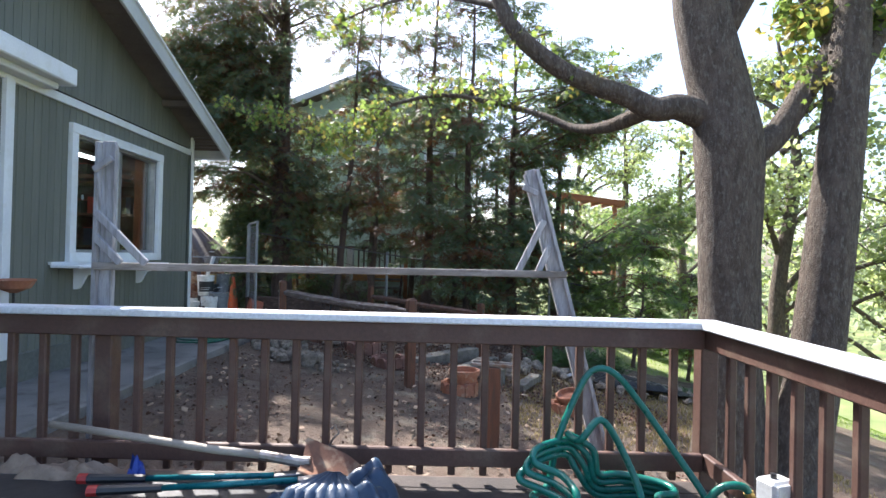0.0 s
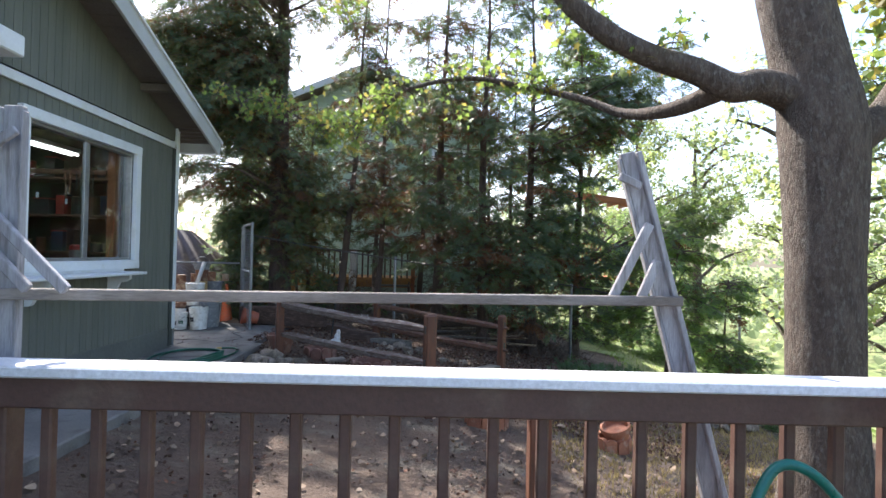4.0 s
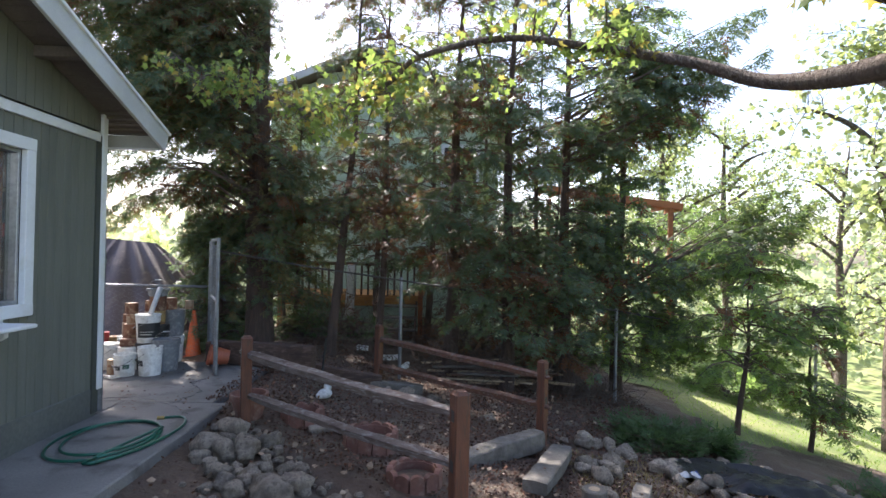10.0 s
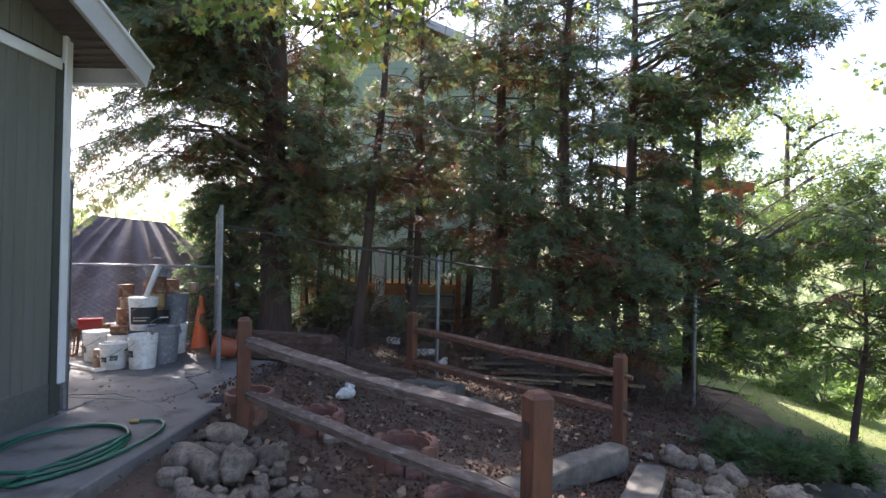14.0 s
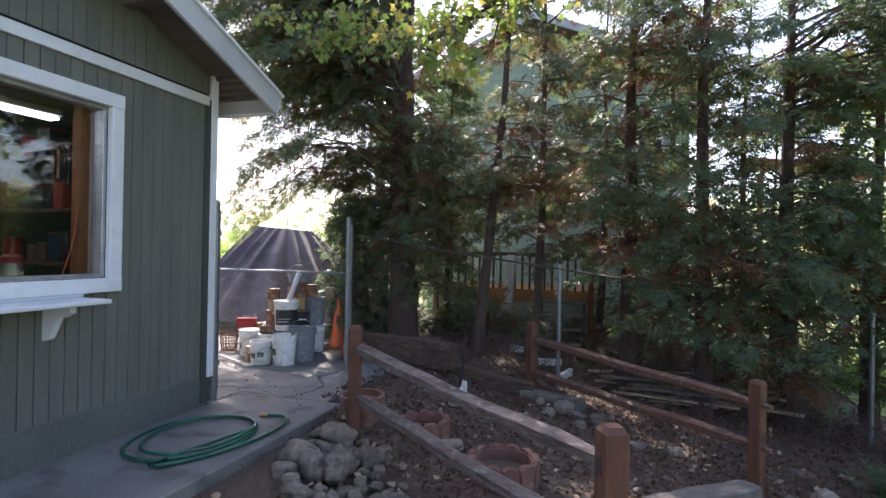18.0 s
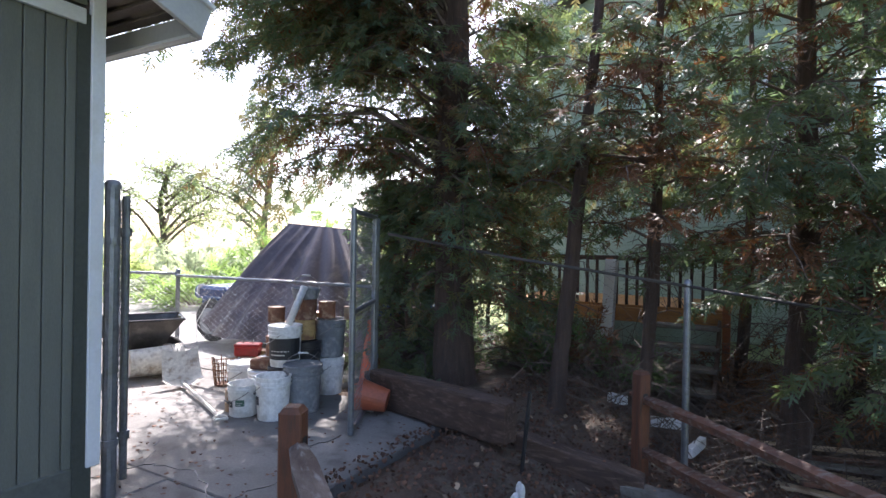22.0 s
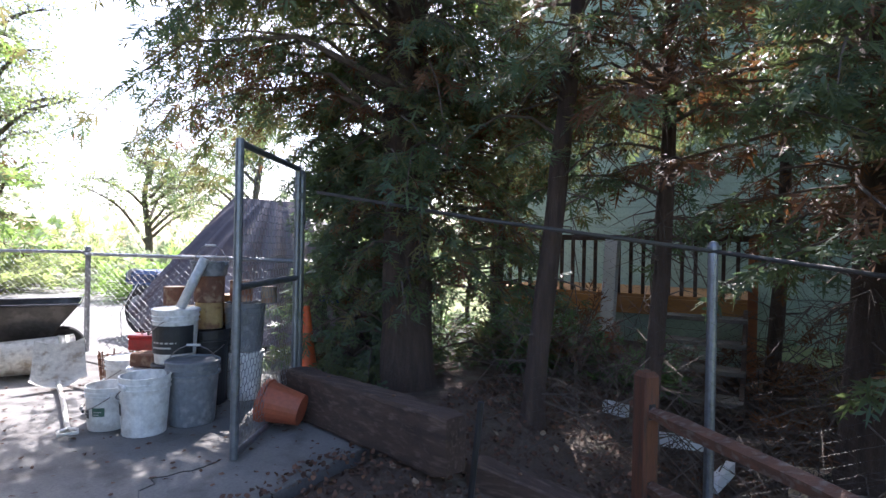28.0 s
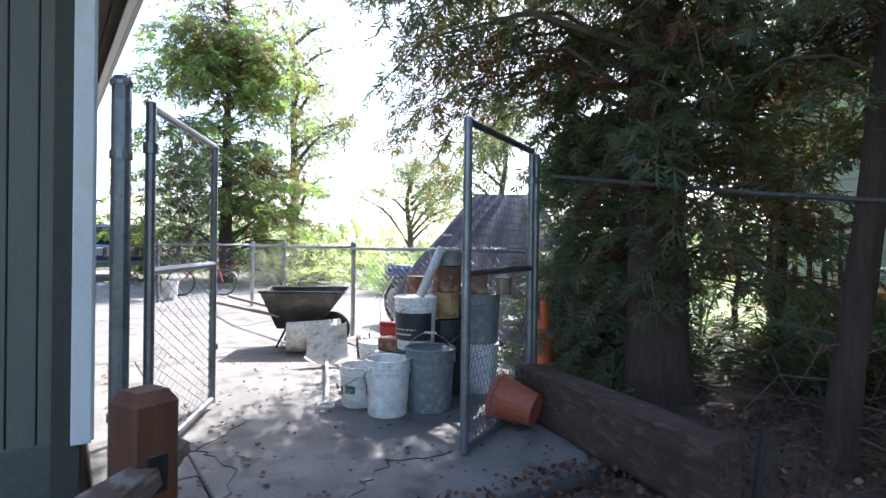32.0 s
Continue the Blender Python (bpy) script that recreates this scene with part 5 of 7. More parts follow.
part("loose_fold", cloth(26, 16, 1.3, 0.5, 0.12, 3.3, 4), M["liner"], pn, smooth=True).matrix_basis = pose(0.1, 0.1, 0.02, 0, 6, 8)
bagw = thing("crumpled_bag", "small crumpled blue and white bag by the pond", "bag", (2.22, 9.0, ground_at(2.22, 9.0) + 0.08))
part("wrapper", cloth(12, 8, 0.22, 0.12, 0.05, 8.0), M["box_white"], bagw, smooth=True)
part("print_panel", cloth(8, 6, 0.09, 0.10, 0.055, 9.0), M["blue"], bagw, smooth=True).location = (0.06, 0, 0.004)

# ---- pots and planters ----


def clay_pot(x, y, r, h, label, tilt=0, turn=0, material="terracotta", lift=0.0, soil=True):
    p = thing("clay_pot", label, "pot", (x, y, ground_at(x, y) + lift), turn, "clay pots")
    p.matrix_basis = pose(x, y, ground_at(x, y) + lift, tilt, 0, turn)
    part("bowl", Geo().lathe([(r * 0.68, 0), (r * 0.7, 0.01), (r * 0.95, h * 0.8), (r * 0.95, h * 0.8), (r * 0.86, h * 0.8), (r * 0.62, 0.03), (0, 0.03)], 28), M[material], p, smooth=False)
    part("rim", Geo().lathe([(r * 0.94, h * 0.76), (r * 1.04, h * 0.77), (r * 1.06, h * 0.98), (r, h), (r * 0.9, h * 0.99), (r * 0.88, h * 0.78)], 28), M[material], p)
    if soil:
        part("soil", Geo().lathe([(r * 0.84, h * 0.7), (r * 0.4, h * 0.73), (0, h * 0.72)], 20), M["dirt"], p)
    return p


def scallop_ring(x, y, r, h, n, label, lift=0.0, material="old_clay", tilt=0):
    p = thing("scalloped_planter", label, "planter", (x, y, ground_at(x, y) - 0.04 + lift), 0, "scalloped planters")
    p.matrix_basis = pose(x, y, ground_at(x, y) - 0.04 + lift, tilt, 0, R.uniform(0, 90))
    part("ring", Geo().lathe([(r * 0.93, 0), (r * 0.97, h * 0.8), (r * 0.86, h * 0.8), (r * 0.84, 0.0)], 36), M[material], p)
    for k in range(n):
        a = math.tau * k / n
        w = math.pi * r / n * 0.98
        g = Geo()
        prof = [(-w, 0), (w, 0), (w, h * 0.72)] + [(w * math.cos(t), h * 0.72 + w * 0.75 * math.sin(t)) for t in (0.5, 1.05, 1.57, 2.1, 2.65)] + [(-w, h * 0.72)]
        m = pose(math.cos(a) * r, math.sin(a) * r, 0, 0, 0, math.degrees(a) + 90)
        q = len(prof)
        g.add([(u, -0.025, v) for u, v in prof] + [(u, 0.025, v) for u, v in prof], [tuple(range(q)), tuple(range(2 * q - 1, q - 1, -1))] + [(i, i + q, (i + 1) % q + q, (i + 1) % q) for i in range(q)], m)
        part("scallop", g, M[material], p)
    part("soil", Geo().lathe([(r * 0.86, h * 0.45), (r * 0.4, h * 0.5), (0, h * 0.42)], 20), M["dirt"], p)
    return p


# this pot takes the darker clay to imitate the shade it stands in
clay_pot(-2.52, 8.86, 0.19, 0.27, "large clay pot darkened for shade, standing behind the fence post", material="old_clay", lift=-0.05)
scallop_ring(-1.2, 8.66, 0.25, 0.24, 12, "weathered scalloped clay planter ring in the bed")
scallop_ring(-0.72, 7.95, 0.22, 0.2, 11, "weathered scalloped clay planter ring by the rail")
scallop_ring(-2.0, 9.05, 0.2, 0.2, 9, "broken scalloped clay planter sunk in the soil", -0.02)
scallop_ring(0.28, 7.02, 0.21, 0.18, 11, "bright scalloped clay ring holding a terracotta pot", 0.02, "terracotta")
clay_pot(0.34, 7.04, 0.19, 0.28, "terracotta pot set in a scalloped ring", lift=0.03)
scallop_ring(1.62, 6.9, 0.17, 0.15, 10, "bright scalloped clay ring on the slope", 0.02, "terracotta")
clay_pot(1.70, 6.9, 0.15, 0.24, "tilted terracotta pot on the slope", 18, -60, lift=0.03)
ped = thing("pedestal", "brown square wooden post stump holding a metal tray", "pedestal", (0.5, 5.1, ground_at(0.5, 5.1) - 0.05))
ph = 0.24 - ground_at(0.5, 5.1) + 0.05
part("post_block", Geo().box((0, 0, ph / 2), (0.16, 0.16, ph), bev=0.008), M["stain"], ped)
tray = thing("metal_tray", "dented grey metal tray on the brown post", "tray", (0.52, 5.1, 0.242), -14)
part("tray_base", Geo().box((0, 0, 0.006), (0.42, 0.13, 0.01), bev=0.003), M["steel"], tray)
for yy in (-0.062, 0.062):
    part("tray_lip", Geo().box((0, yy, 0.018), (0.42, 0.01, 0.03), bev=0.003), M["steel"], tray)

# ---- timbers and planks on the ground ----


def timber(p, q, w, h, label, material, name="timber"):
    t = thing(name, label, "timber", p, 0, "landscape timbers")
    d = Vector(q) - Vector(p)
    g = Geo()
    side = Vector((-d.y, d.x, 0)).normalized()
    ring = [(sx * (1 - e), sy * (1 - f)) for sx, sy, e, f in ((1, -1, 0, 0.12), (1, 0, 0, 0), (1, 1, 0, 0.12), (1, 1, 0.12, 0), (0, 1, 0, 0), (-1, 1, 0.12, 0), (-1, 1, 0, 0.12), (-1, 0, 0, 0), (-1, -1, 0, 0.12), (-1, -1, 0.12, 0), (0, -1, 0, 0), (1, -1, 0.12, 0))]
    m, n = 18, len(ring)
    for i in range(m):
        c = d * (i / (m - 1)) + Vector((0, 0, h / 2))
        for k, (u, v) in enumerate(ring):
            worn = 1 - 0.1 * (i in (0, m - 1))
            q_ = c + side * (u * w / 2 * worn) + Vector((0, 0, v * h / 2 * worn))
            s = Vector(p) * 1.7 + q_
            g.v.append(tuple(q_ + side * (0.022 * noise.noise(s * 3) + 0.01 * noise.noise(s * 11)) + Vector((0, 0, 0.018 * noise.noise(s * 3.5 + Vector((7, 3, 1))) + 0.008 * noise.noise(s * 12)))))
    g.f = [(i * n + k, i * n + (k + 1) % n, (i + 1) * n + (k + 1) % n, (i + 1) * n + k) for i in range(m - 1) for k in range(n)] + [tuple(range(n - 1, -1, -1)), tuple(range((m - 1) * n, m * n))]
    part("beam", g, M[material], t)
    for e in (0.3, 0.7):
        part("spike_head", Geo().lathe([(0.012, 0), (0.012, 0.006), (0, 0.008)], 8, Matrix.Translation(d * e + Vector((0, 0, h)))), M["rust"], t)
    return t


timber((-3.92, 11.13, 0.0), (-2.28, 10.72, 0.02), 0.17, 0.33, "dark old landscape timber edging the cedar bed", "old_timber")
timber((-2.30, 10.95, -0.14), (-1.35, 11.02, -0.32), 0.15, 0.2, "low rotted timber in the bed", "old_timber")
timber((-1.5, 11.0, -0.36), (-0.75, 10.95, -0.4), 0.16, 0.17, "short grey timber block by the fence post", "plank")
timber((-0.42, 8.45, -0.53), (0.62, 9.22, -0.47), 0.2, 0.19, "rough grey weathered timber", "plank")
timber((0.38, 8.05, -0.5), (0.86, 9.1, -0.53), 0.24, 0.13, "thick grey plank laid on the slope", "plank")
timber((1.12, 7.55, -0.6), (1.52, 8.45, -0.64), 0.16, 0.10, "weathered grey plank end", "plank")
stump = thing("log_stump", "grey sawn log stump", "stump", (0.86, 7.85, ground_at(0.86, 7.85) - 0.05))
part("bark_side", Geo().lathe([(0.11, 0), (0.105, 0.1), (0.11, 0.27), (0.1, 0.28)], 14), M["plank"], stump)
part("sawn_top", Geo().lathe([(0.1, 0.278), (0, 0.282)], 14), M["chip"], stump)
stk = thing("steel_stake", "dark iron stake at the end of the timber", "stake", (-2.14, 10.6, -0.15))
part("rod", Geo().tube([(0, 0, 0), (0.05, 0.02, 0.62)], 0.017, 6), M["black"], stk)
brick = thing("stone_block", "flat grey stone lying in the leaves", "stone", (-1.75, 8.9, ground_at(-1.75, 8.9)), 24)
part("block", Geo().box((0, 0, 0.03), (0.3, 0.16, 0.07), bev=0.02), M["rock"], brick)
ws = thing("garden_statue", "white garden statue sitting in the bed", "statue", (-1.95, 9.95, ground_at(-1.95, 9.95)))
bm = bmesh.new()
for c, r, sc in (((0, 0, 0.07), 0.1, (1.1, 0.85, 0.75)), ((-0.06, 0, 0.05), 0.07, (1.1, 0.9, 0.7)), ((0.04, 0, 0.16), 0.065, (0.9, 0.85, 1.2)), ((0.06, -0.03, 0.25), 0.032, (0.8, 0.7, 1.9)), ((0.06, 0.04, 0.24), 0.032, (0.8, 0.7, 1.8)), ((0.02, -0.03, 0.1), 0.05, (0.8, 0.8, 1.4))):
    r0 = bmesh.ops.create_icosphere(bm, subdivisions=2, radius=r)
    for v in r0["verts"]:
        v.co = Vector((v.co.x * sc[0] + c[0], v.co.y * sc[1] + c[1], v.co.z * sc[2] + c[2] + 0.005))
me = bpy.data.meshes.new("garden_statue")
bm.to_mesh(me)
bm.free()
me.materials.append(M["statue"])
me.polygons.foreach_set("use_smooth", [True] * len(me.polygons))
loc = ws.matrix_basis.copy()
bpy.data.objects.remove(ws)
ws = new("garden_statue", me)
ws.matrix_basis = loc @ Matrix.Rotation(radians(35), 4, "Z") @ Matrix.Scale(0.88, 4)
tagged(ws, "white stone garden statue sitting among dry leaves", "statue")
for k in range(22):
    x, y = R.uniform(-0.2, 1.3), R.uniform(11.95, 12.8)
    b = thing("scrap_board", "loose pale board on a heap of scrap wood", "board", (x, y, ground_at(x, y) + 0.05 + 0.04 * (k % 7)), R.uniform(-22, 22), "scrap wood")
    part("plank", Geo().box((0, 0, 0), (R.uniform(0.7, 1.6), R.uniform(0.04, 0.13), 0.022), bev=0.003), R.choice([M["chip"], M["chip"], M["plank"], M["stain_x"]]), b)
for x, y, s, t in ((-1.42, 12.45, 0.45, 10), (-1.1, 12.2, 0.4, 78), (-1.85, 12.5, 0.2, -20)):
    b = thing("white_board", "white painted board leaning under the cedars", "board", (x, y, ground_at(x, y) + 0.05), t, "white boards")
    part("plank", Geo().box((0, 0, 0.04), (s, 0.06, 0.09), bev=0.004), M["white"], b)
bs = thing("stake_post", "weathered orange-brown stake post on the lawn", "post", (6.75, 11.8, ground_at(6.75, 11.8) - 0.1))
part("upright", Geo().box((0, 0, 0.5), (0.13, 0.11, 1.0), bev=0.012), M["redwood"], bs)
part("split_piece", Geo().beam((0.05, -0.06, 0.55), (0.16, -0.07, 0.82), 0.05, 0.06, 0.006), M["redwood"], bs)

# ---- hose on the walk ----
h2 = thing("garden_hose", "green garden hose coiled on the concrete walk", "hose", (0, 0, 0))
hp_ = []
for k in range(74):
    a = radians(k * 11 - 60)
    turn_ = k / 33
    rx, ry = (0.44 - 0.06 * turn_), (0.56 - 0.06 * turn_)
    hp_.append((-3.40 + math.cos(a) * rx + 0.04 * turn_, 7.76 + math.sin(a) * ry + 0.03 * turn_, 0.017 + 0.016 * int(turn_) + 0.004 * math.sin(a * 3)))
hp_ += [(-3.2, 7.22, 0.03), (-2.98, 7.55, 0.02), (-2.9, 8.0, 0.018), (-2.93, 8.3, 0.018), (-3.05, 8.46, 0.018), (-3.2, 8.42, 0.018)]
part("hose_tube", Geo().tube(smooth_path(hp_, 3), 0.0125, 8), M["hose2"], h2, smooth=True)
part("coupling", Geo().tube([(-3.19, 8.42, 0.018), (-3.25, 8.40, 0.018)], 0.017, 8), M["brass"], h2)

# ---- pails, cans and junk by the gate ----


def pail(x, y, z, r, h, body, label, lid=None, handle="down", tag_col=None, turn=0.0, group="pails", tilt=None, prints=()):
    p = thing("pail", label, "bucket", (x, y, z), turn, group)
    if tilt:
        p.matrix_basis = pose(x, y, z, *tilt)
    rb = r * 0.87
    prof = [(rb * 0.97, 0), (rb, 0.008), (rb + (r - rb) * 0.8, h * 0.78), (r * 1.03, h * 0.785), (r * 1.03, h * 0.80), (r * 0.985, h * 0.81), (r * 0.99, h * 0.87), (r * 1.035, h * 0.875), (r * 1.035, h * 0.89), (r, h * 0.9), (r, h * 0.985), (r * 1.03, h * 0.987), (r * 1.03, h), (r * 0.96, h), (r * 0.94, h * 0.9), (rb * 0.93, 0.02), (0, 0.02)]
    part("body", Geo().lathe(prof, 30), M[body], p)
    if lid:
        part("lid", Geo().lathe([(r * 1.045, h * 0.955), (r * 1.05, h * 1.005), (r * 1.0, h * 1.018), (r * 0.94, h * 1.018), (r * 0.92, h * 0.995), (0, h * 0.995)], 30), M[lid], p)
    if tag_col:
        part("label_panel", Geo().patch(r * 0.962, radians(-60), radians(70), h * 0.2, h * 0.72, 10, 1.035), M[tag_col], p, "printed label, writing unreadable")
        for k in range(4):
            part("text_bar", Geo().patch(r * 0.972, radians(-45), radians(10 + 13 * (k % 3)), h * (0.3 + 0.09 * k), h * (0.33 + 0.09 * k), 8, 1.004), M["print_light"], p)
    for j, c in enumerate(prints):
        a0, h0 = -100 + 48 * j, h * (0.3 + 0.06 * j)
        pp = part("print_patch", Geo().patch(r * (0.925 + 0.02 * j), radians(a0), radians(a0 + 34), h0, h0 + h * 0.2, 8, 1.03), M[c], p, "printed panel, writing unreadable")
        for k in range(3):
            part("text_bar", Geo().patch(r * (0.935 + 0.02 * j), radians(a0 + 4), radians(a0 + 20 + 5 * k), h0 + h * (0.03 + 0.055 * k), h0 + h * (0.055 + 0.055 * k), 6, 1.012), M["print_light"], pp)
    for s in (-1, 1):
        part("ear", Geo().lathe([(0.018, 0), (0.018, 0.01), (0.01, 0.014)], 10, pose(s * r * 1.03, 0, h * 0.84, 0, 90 * s, 0)), M[body], p)
    pts = []
    for k in range(13):
        a = math.pi * k / 12
        if handle == "up":
            pts.append((math.cos(a) * r * 1.06, 0.0, h * 0.84 + math.sin(a) * r * 1.0))
        else:
            pts.append((math.cos(a) * r * 1.07, -math.sin(a) * r * 1.1, h * 0.84 - math.sin(a) * r * 0.75))
    hd = part("bail", Geo().tube(pts, 0.0035, 6), M["steel"], p, "wire bail handle")
    mid = pts[6]
    part("grip", Geo().tube([(mid[0] - 0.045, mid[1], mid[2]), (mid[0] + 0.045, mid[1], mid[2])], 0.009, 8), M["black"] if body != "pail_grey" else M["milky"], hd)
    return p


CAM = -40
pail(-4.33, 10.28, 0, 0.15, 0.37, "pail_white", "white plastic pail with green print, splashed with paint", None, "down", None, CAM - 40, prints=("label_green", "print_dark"))
pail(-4.27, 10.58, 0, 0.17, 0.42, "pail_grey", "grey plastic pail with its wire handle up", "pail_grey", "up", None, 32)
pail(-4.62, 10.21, 0, 0.135, 0.28, "pail_white", "short white plastic pail with dark print", None, "down", None, CAM + 20, prints=("print_dark", "label_green"))
pail(-5.08, 10.60, 0, 0.15, 0.34, "pail_white", "white plastic pail with a lid and small green label", "pail_white", "down", None, CAM, prints=("label_green",))
pail(-4.78, 10.58, 0, 0.14, 0.31, "pail_white", "white plastic pail behind the others", "pail_white", "down", None, CAM)
pail(-4.56, 10.64, 0, 0.15, 0.355, "black", "black plastic pail under the stack", "black", "down", None, 10)
pail(-4.56, 10.64, 0.365, 0.155, 0.38, "pail_white", "white plastic pail with a large black label on the stack", "pail_white", "down", "label_black", CAM - 15)
pail(-4.58, 10.93, 0, 0.155, 0.56, "black", "tall black plastic pail", "black", "down", None, 10)
pail(-4.47, 11.18, 0, 0.145, 0.37, "pail_white", "white plastic pail under a grey one", "pail_white", "down", None, CAM)
pail(-4.47, 11.18, 0.38, 0.155, 0.38, "pail_grey", "grey plastic pail stacked on a white one", None, "down", None, CAM)
pail(-4.93, 10.88, 0, 0.15, 0.37, "pail_grey", "grey plastic pail at the back", "pail_grey", "down", None, CAM)
pail(-5.08, 11.1, 0, 0.15, 0.37, "pail_white", "white plastic pail at the back", "pail_white", "down", None, CAM)


def can(x, y, z, r, h, material, label, lid="tin", turn=0.0):
    c = thing("tin_can", label, "can", (x, y, z), turn, "old cans")
    part("can_body", Geo().lathe([(r, 0), (r * 1.03, 0.004), (r, 0.01), (r, h * 0.33), (r * 1.012, h * 0.34), (r, h * 0.36), (r, h * 0.66), (r * 1.012, h * 0.67), (r, h * 0.69), (r, h - 0.01), (r * 1.03, h - 0.005), (r * 0.97, h), (r * 0.9, h - 0.006)], 22), M[material], c)
    part("can_lid", Geo().lathe([(r * 0.92, h - 0.008), (r * 0.86, h - 0.002), (0, h - 0.004)], 22), M[lid], c)
    return c


can(-4.78, 10.25, 0, 0.085, 0.2, "tin", "open old tin can on the concrete")
can(-4.58, 10.93, 0.575, 0.1, 0.2, "yellow_tin", "dull yellow paint can on the stack")
can(-4.77, 11.10, 0.38, 0.09, 0.19, "rust", "rusty brown can in the pile")
pail(-4.77, 11.10, 0, 0.14, 0.37, "pail_white", "white plastic pail in the back row", "pail_white", "down", None, CAM)
can(-4.77, 11.10, 0.575, 0.085, 0.17, "tin", "old tin can in the pile")
can(-4.58, 10.93, 0.775, 0.11, 0.2, "rust", "rusty brown can on the stack")
can(-4.52, 11.18, 0.765, 0.085, 0.17, "rust", "rusty brown can on the grey pail")
pail(-4.58, 10.93, 0.977, 0.14, 0.11, "pail_grey", "shallow blue-grey tub on top of the pile", None, "up", None, 15)
can(-4.93, 10.88, 0.38, 0.1, 0.2, "rust", "rusty can in the pile")
can(-4.91, 10.89, 0.585, 0.085, 0.14, "tin", "old tin can in the pile")
can(-4.77, 11.10, 0.747, 0.08, 0.15, "rust", "rusty brown can high in the pile")
can(-4.93, 10.88, 0.727, 0.085, 0.15, "rust", "rusty brown can high in the pile")
can(-4.71, 11.26, 0.0, 0.1, 0.3, "tin", "tall dull can at the back of the pile")
can(-4.71, 11.26, 0.302, 0.1, 0.28, "rust", "rusty can at the back of the pile")
can(-4.71, 11.26, 0.584, 0.095, 0.22, "yellow_tin", "tan can at the back of the pile")
can(-4.27, 11.24, 0.765, 0.06, 0.13, "tin", "small pale can on the grey pail")
can(-5.08, 11.1, 0.572, 0.085, 0.12, "rust", "short rusty can in the pile")
can(-5.08, 11.1, 0.38, 0.095, 0.19, "tin", "old tin can in the pile")
can(-5.0, 10.85, 0.0, 0.09, 0.28, "rust", "tall rusty can in the pile")
can(-5.3, 10.85, 0, 0.09, 0.24, "rust", "rusty can by the fence")
can(-5.45, 10.98, 0, 0.085, 0.3, "tin", "tall faded can by the fence")
can(-5.33, 11.15, 0, 0.09, 0.35, "yellow_tin", "tall tan can by the fence")
blk = thing("wood_block", "brown block resting on a pail lid", "block", (-4.78, 10.57, 0.317), 20)
part("block", Geo().box((0, 0, 0.05), (0.2, 0.14, 0.1), bev=0.012), M["rust"], blk)
jug = thing("milk_jug", "white translucent plastic jug on the pile", "jug", (-4.75, 10.82, 0.0), 30)
part("jug_body", Geo().lathe([(0.07, 0), (0.075, 0.01), (0.075, 0.15), (0.06, 0.2), (0.022, 0.235), (0.02, 0.25)], 16), M["milky"], jug, smooth=True)
part("jug_cap", Geo().lathe([(0.023, 0.248), (0.023, 0.265), (0, 0.266)], 12), M["red"], jug)
part("jug_handle", Geo().tube([(0.05, 0, 0.2), (0.1, 0, 0.16), (0.075, 0, 0.09)], 0.012, 8), M["milky"], jug)
pipe = thing("plastic_pipe", "clear plastic pipe leaning on the pails", "pipe", (-4.54, 10.66, 0.75))
part("tube", Geo().tube([(0, 0, 0), (0.05, 0.15, 0.35)], 0.034, 12), M["milky"], pipe, smooth=True)
part("tube_end", Geo().lathe([(0.036, 0), (0.036, 0.02), (0.03, 0.02)], 12, pose(0.05, 0.15, 0.34, -24, 8, 0)), M["box_white"], pipe)
rbx = thing("red_toolbox", "small red metal box on a pail", "toolbox", (-5.45, 10.98, 0.301), 30)
part("case", Geo().box((0, 0, 0.05), (0.26, 0.15, 0.1), bev=0.01), M["red"], rbx)
part("case_lid", Geo().box((0, 0, 0.115), (0.265, 0.155, 0.03), bev=0.01), M["red"], rbx)
part("carry_handle", Geo().tube([(-0.05, 0, 0.13), (-0.05, 0, 0.16), (0.05, 0, 0.16), (0.05, 0, 0.13)], 0.006, 6), M["steel"], rbx)
bk = thing("rusty_basket", "rusty wire basket of scrap by the fence", "basket", (-5.6, 10.8, 0))
part("bottom", Geo().lathe([(0.1, 0), (0.1, 0.02), (0, 0.02)], 14), M["rust"], bk)
for k in range(16):
    a = math.tau * k / 16
    part("wire_rib", Geo().tube([(0.1 * math.cos(a), 0.1 * math.sin(a), 0.01), (0.13 * math.cos(a), 0.13 * math.sin(a), 0.26 + R.uniform(0, 0.06))], 0.006, 5), M["rust"], bk)
for zz in (0.1, 0.18, 0.25):
    part("hoop", Geo().tube([((0.105 + zz * 0.1) * math.cos(a), (0.105 + zz * 0.1) * math.sin(a), zz) for a in [math.tau * k / 18 for k in range(19)]], 0.006, 5, False), M["rust"], bk)
cone = thing("traffic_cone", "faded orange traffic cone beside the gate", "traffic cone", (-4.5, 11.9, -0.092), 10)
part("base", Geo().box((0, 0, 0.02), (0.29, 0.29, 0.035), bev=0.015), M["orange"], cone)
part("cone_body", Geo().lathe([(0.135, 0.035), (0.12, 0.06), (0.03, 0.74), (0.026, 0.76), (0.02, 0.76), (0.02, 0.72)], 24), M["orange"], cone, smooth=True)
np_ = thing("nursery_pot", "orange plastic nursery pot lying on its side with a white label", "pot", (-3.66, 10.93, 0.13))
np_.matrix_basis = pose(-3.52, 10.86, 0.13, 0, -78, 24)
part("pot_body", Geo().lathe([(0.10, 0), (0.135, 0.24), (0.145, 0.245), (0.145, 0.275), (0.13, 0.275), (0.09, 0.02), (0, 0.02)], 24), M["nursery"], np_)
part("paper_label", Geo().patch(0.128, radians(150), radians(190), 0.1, 0.19, 5, 1.06), M["pail_white"], np_)

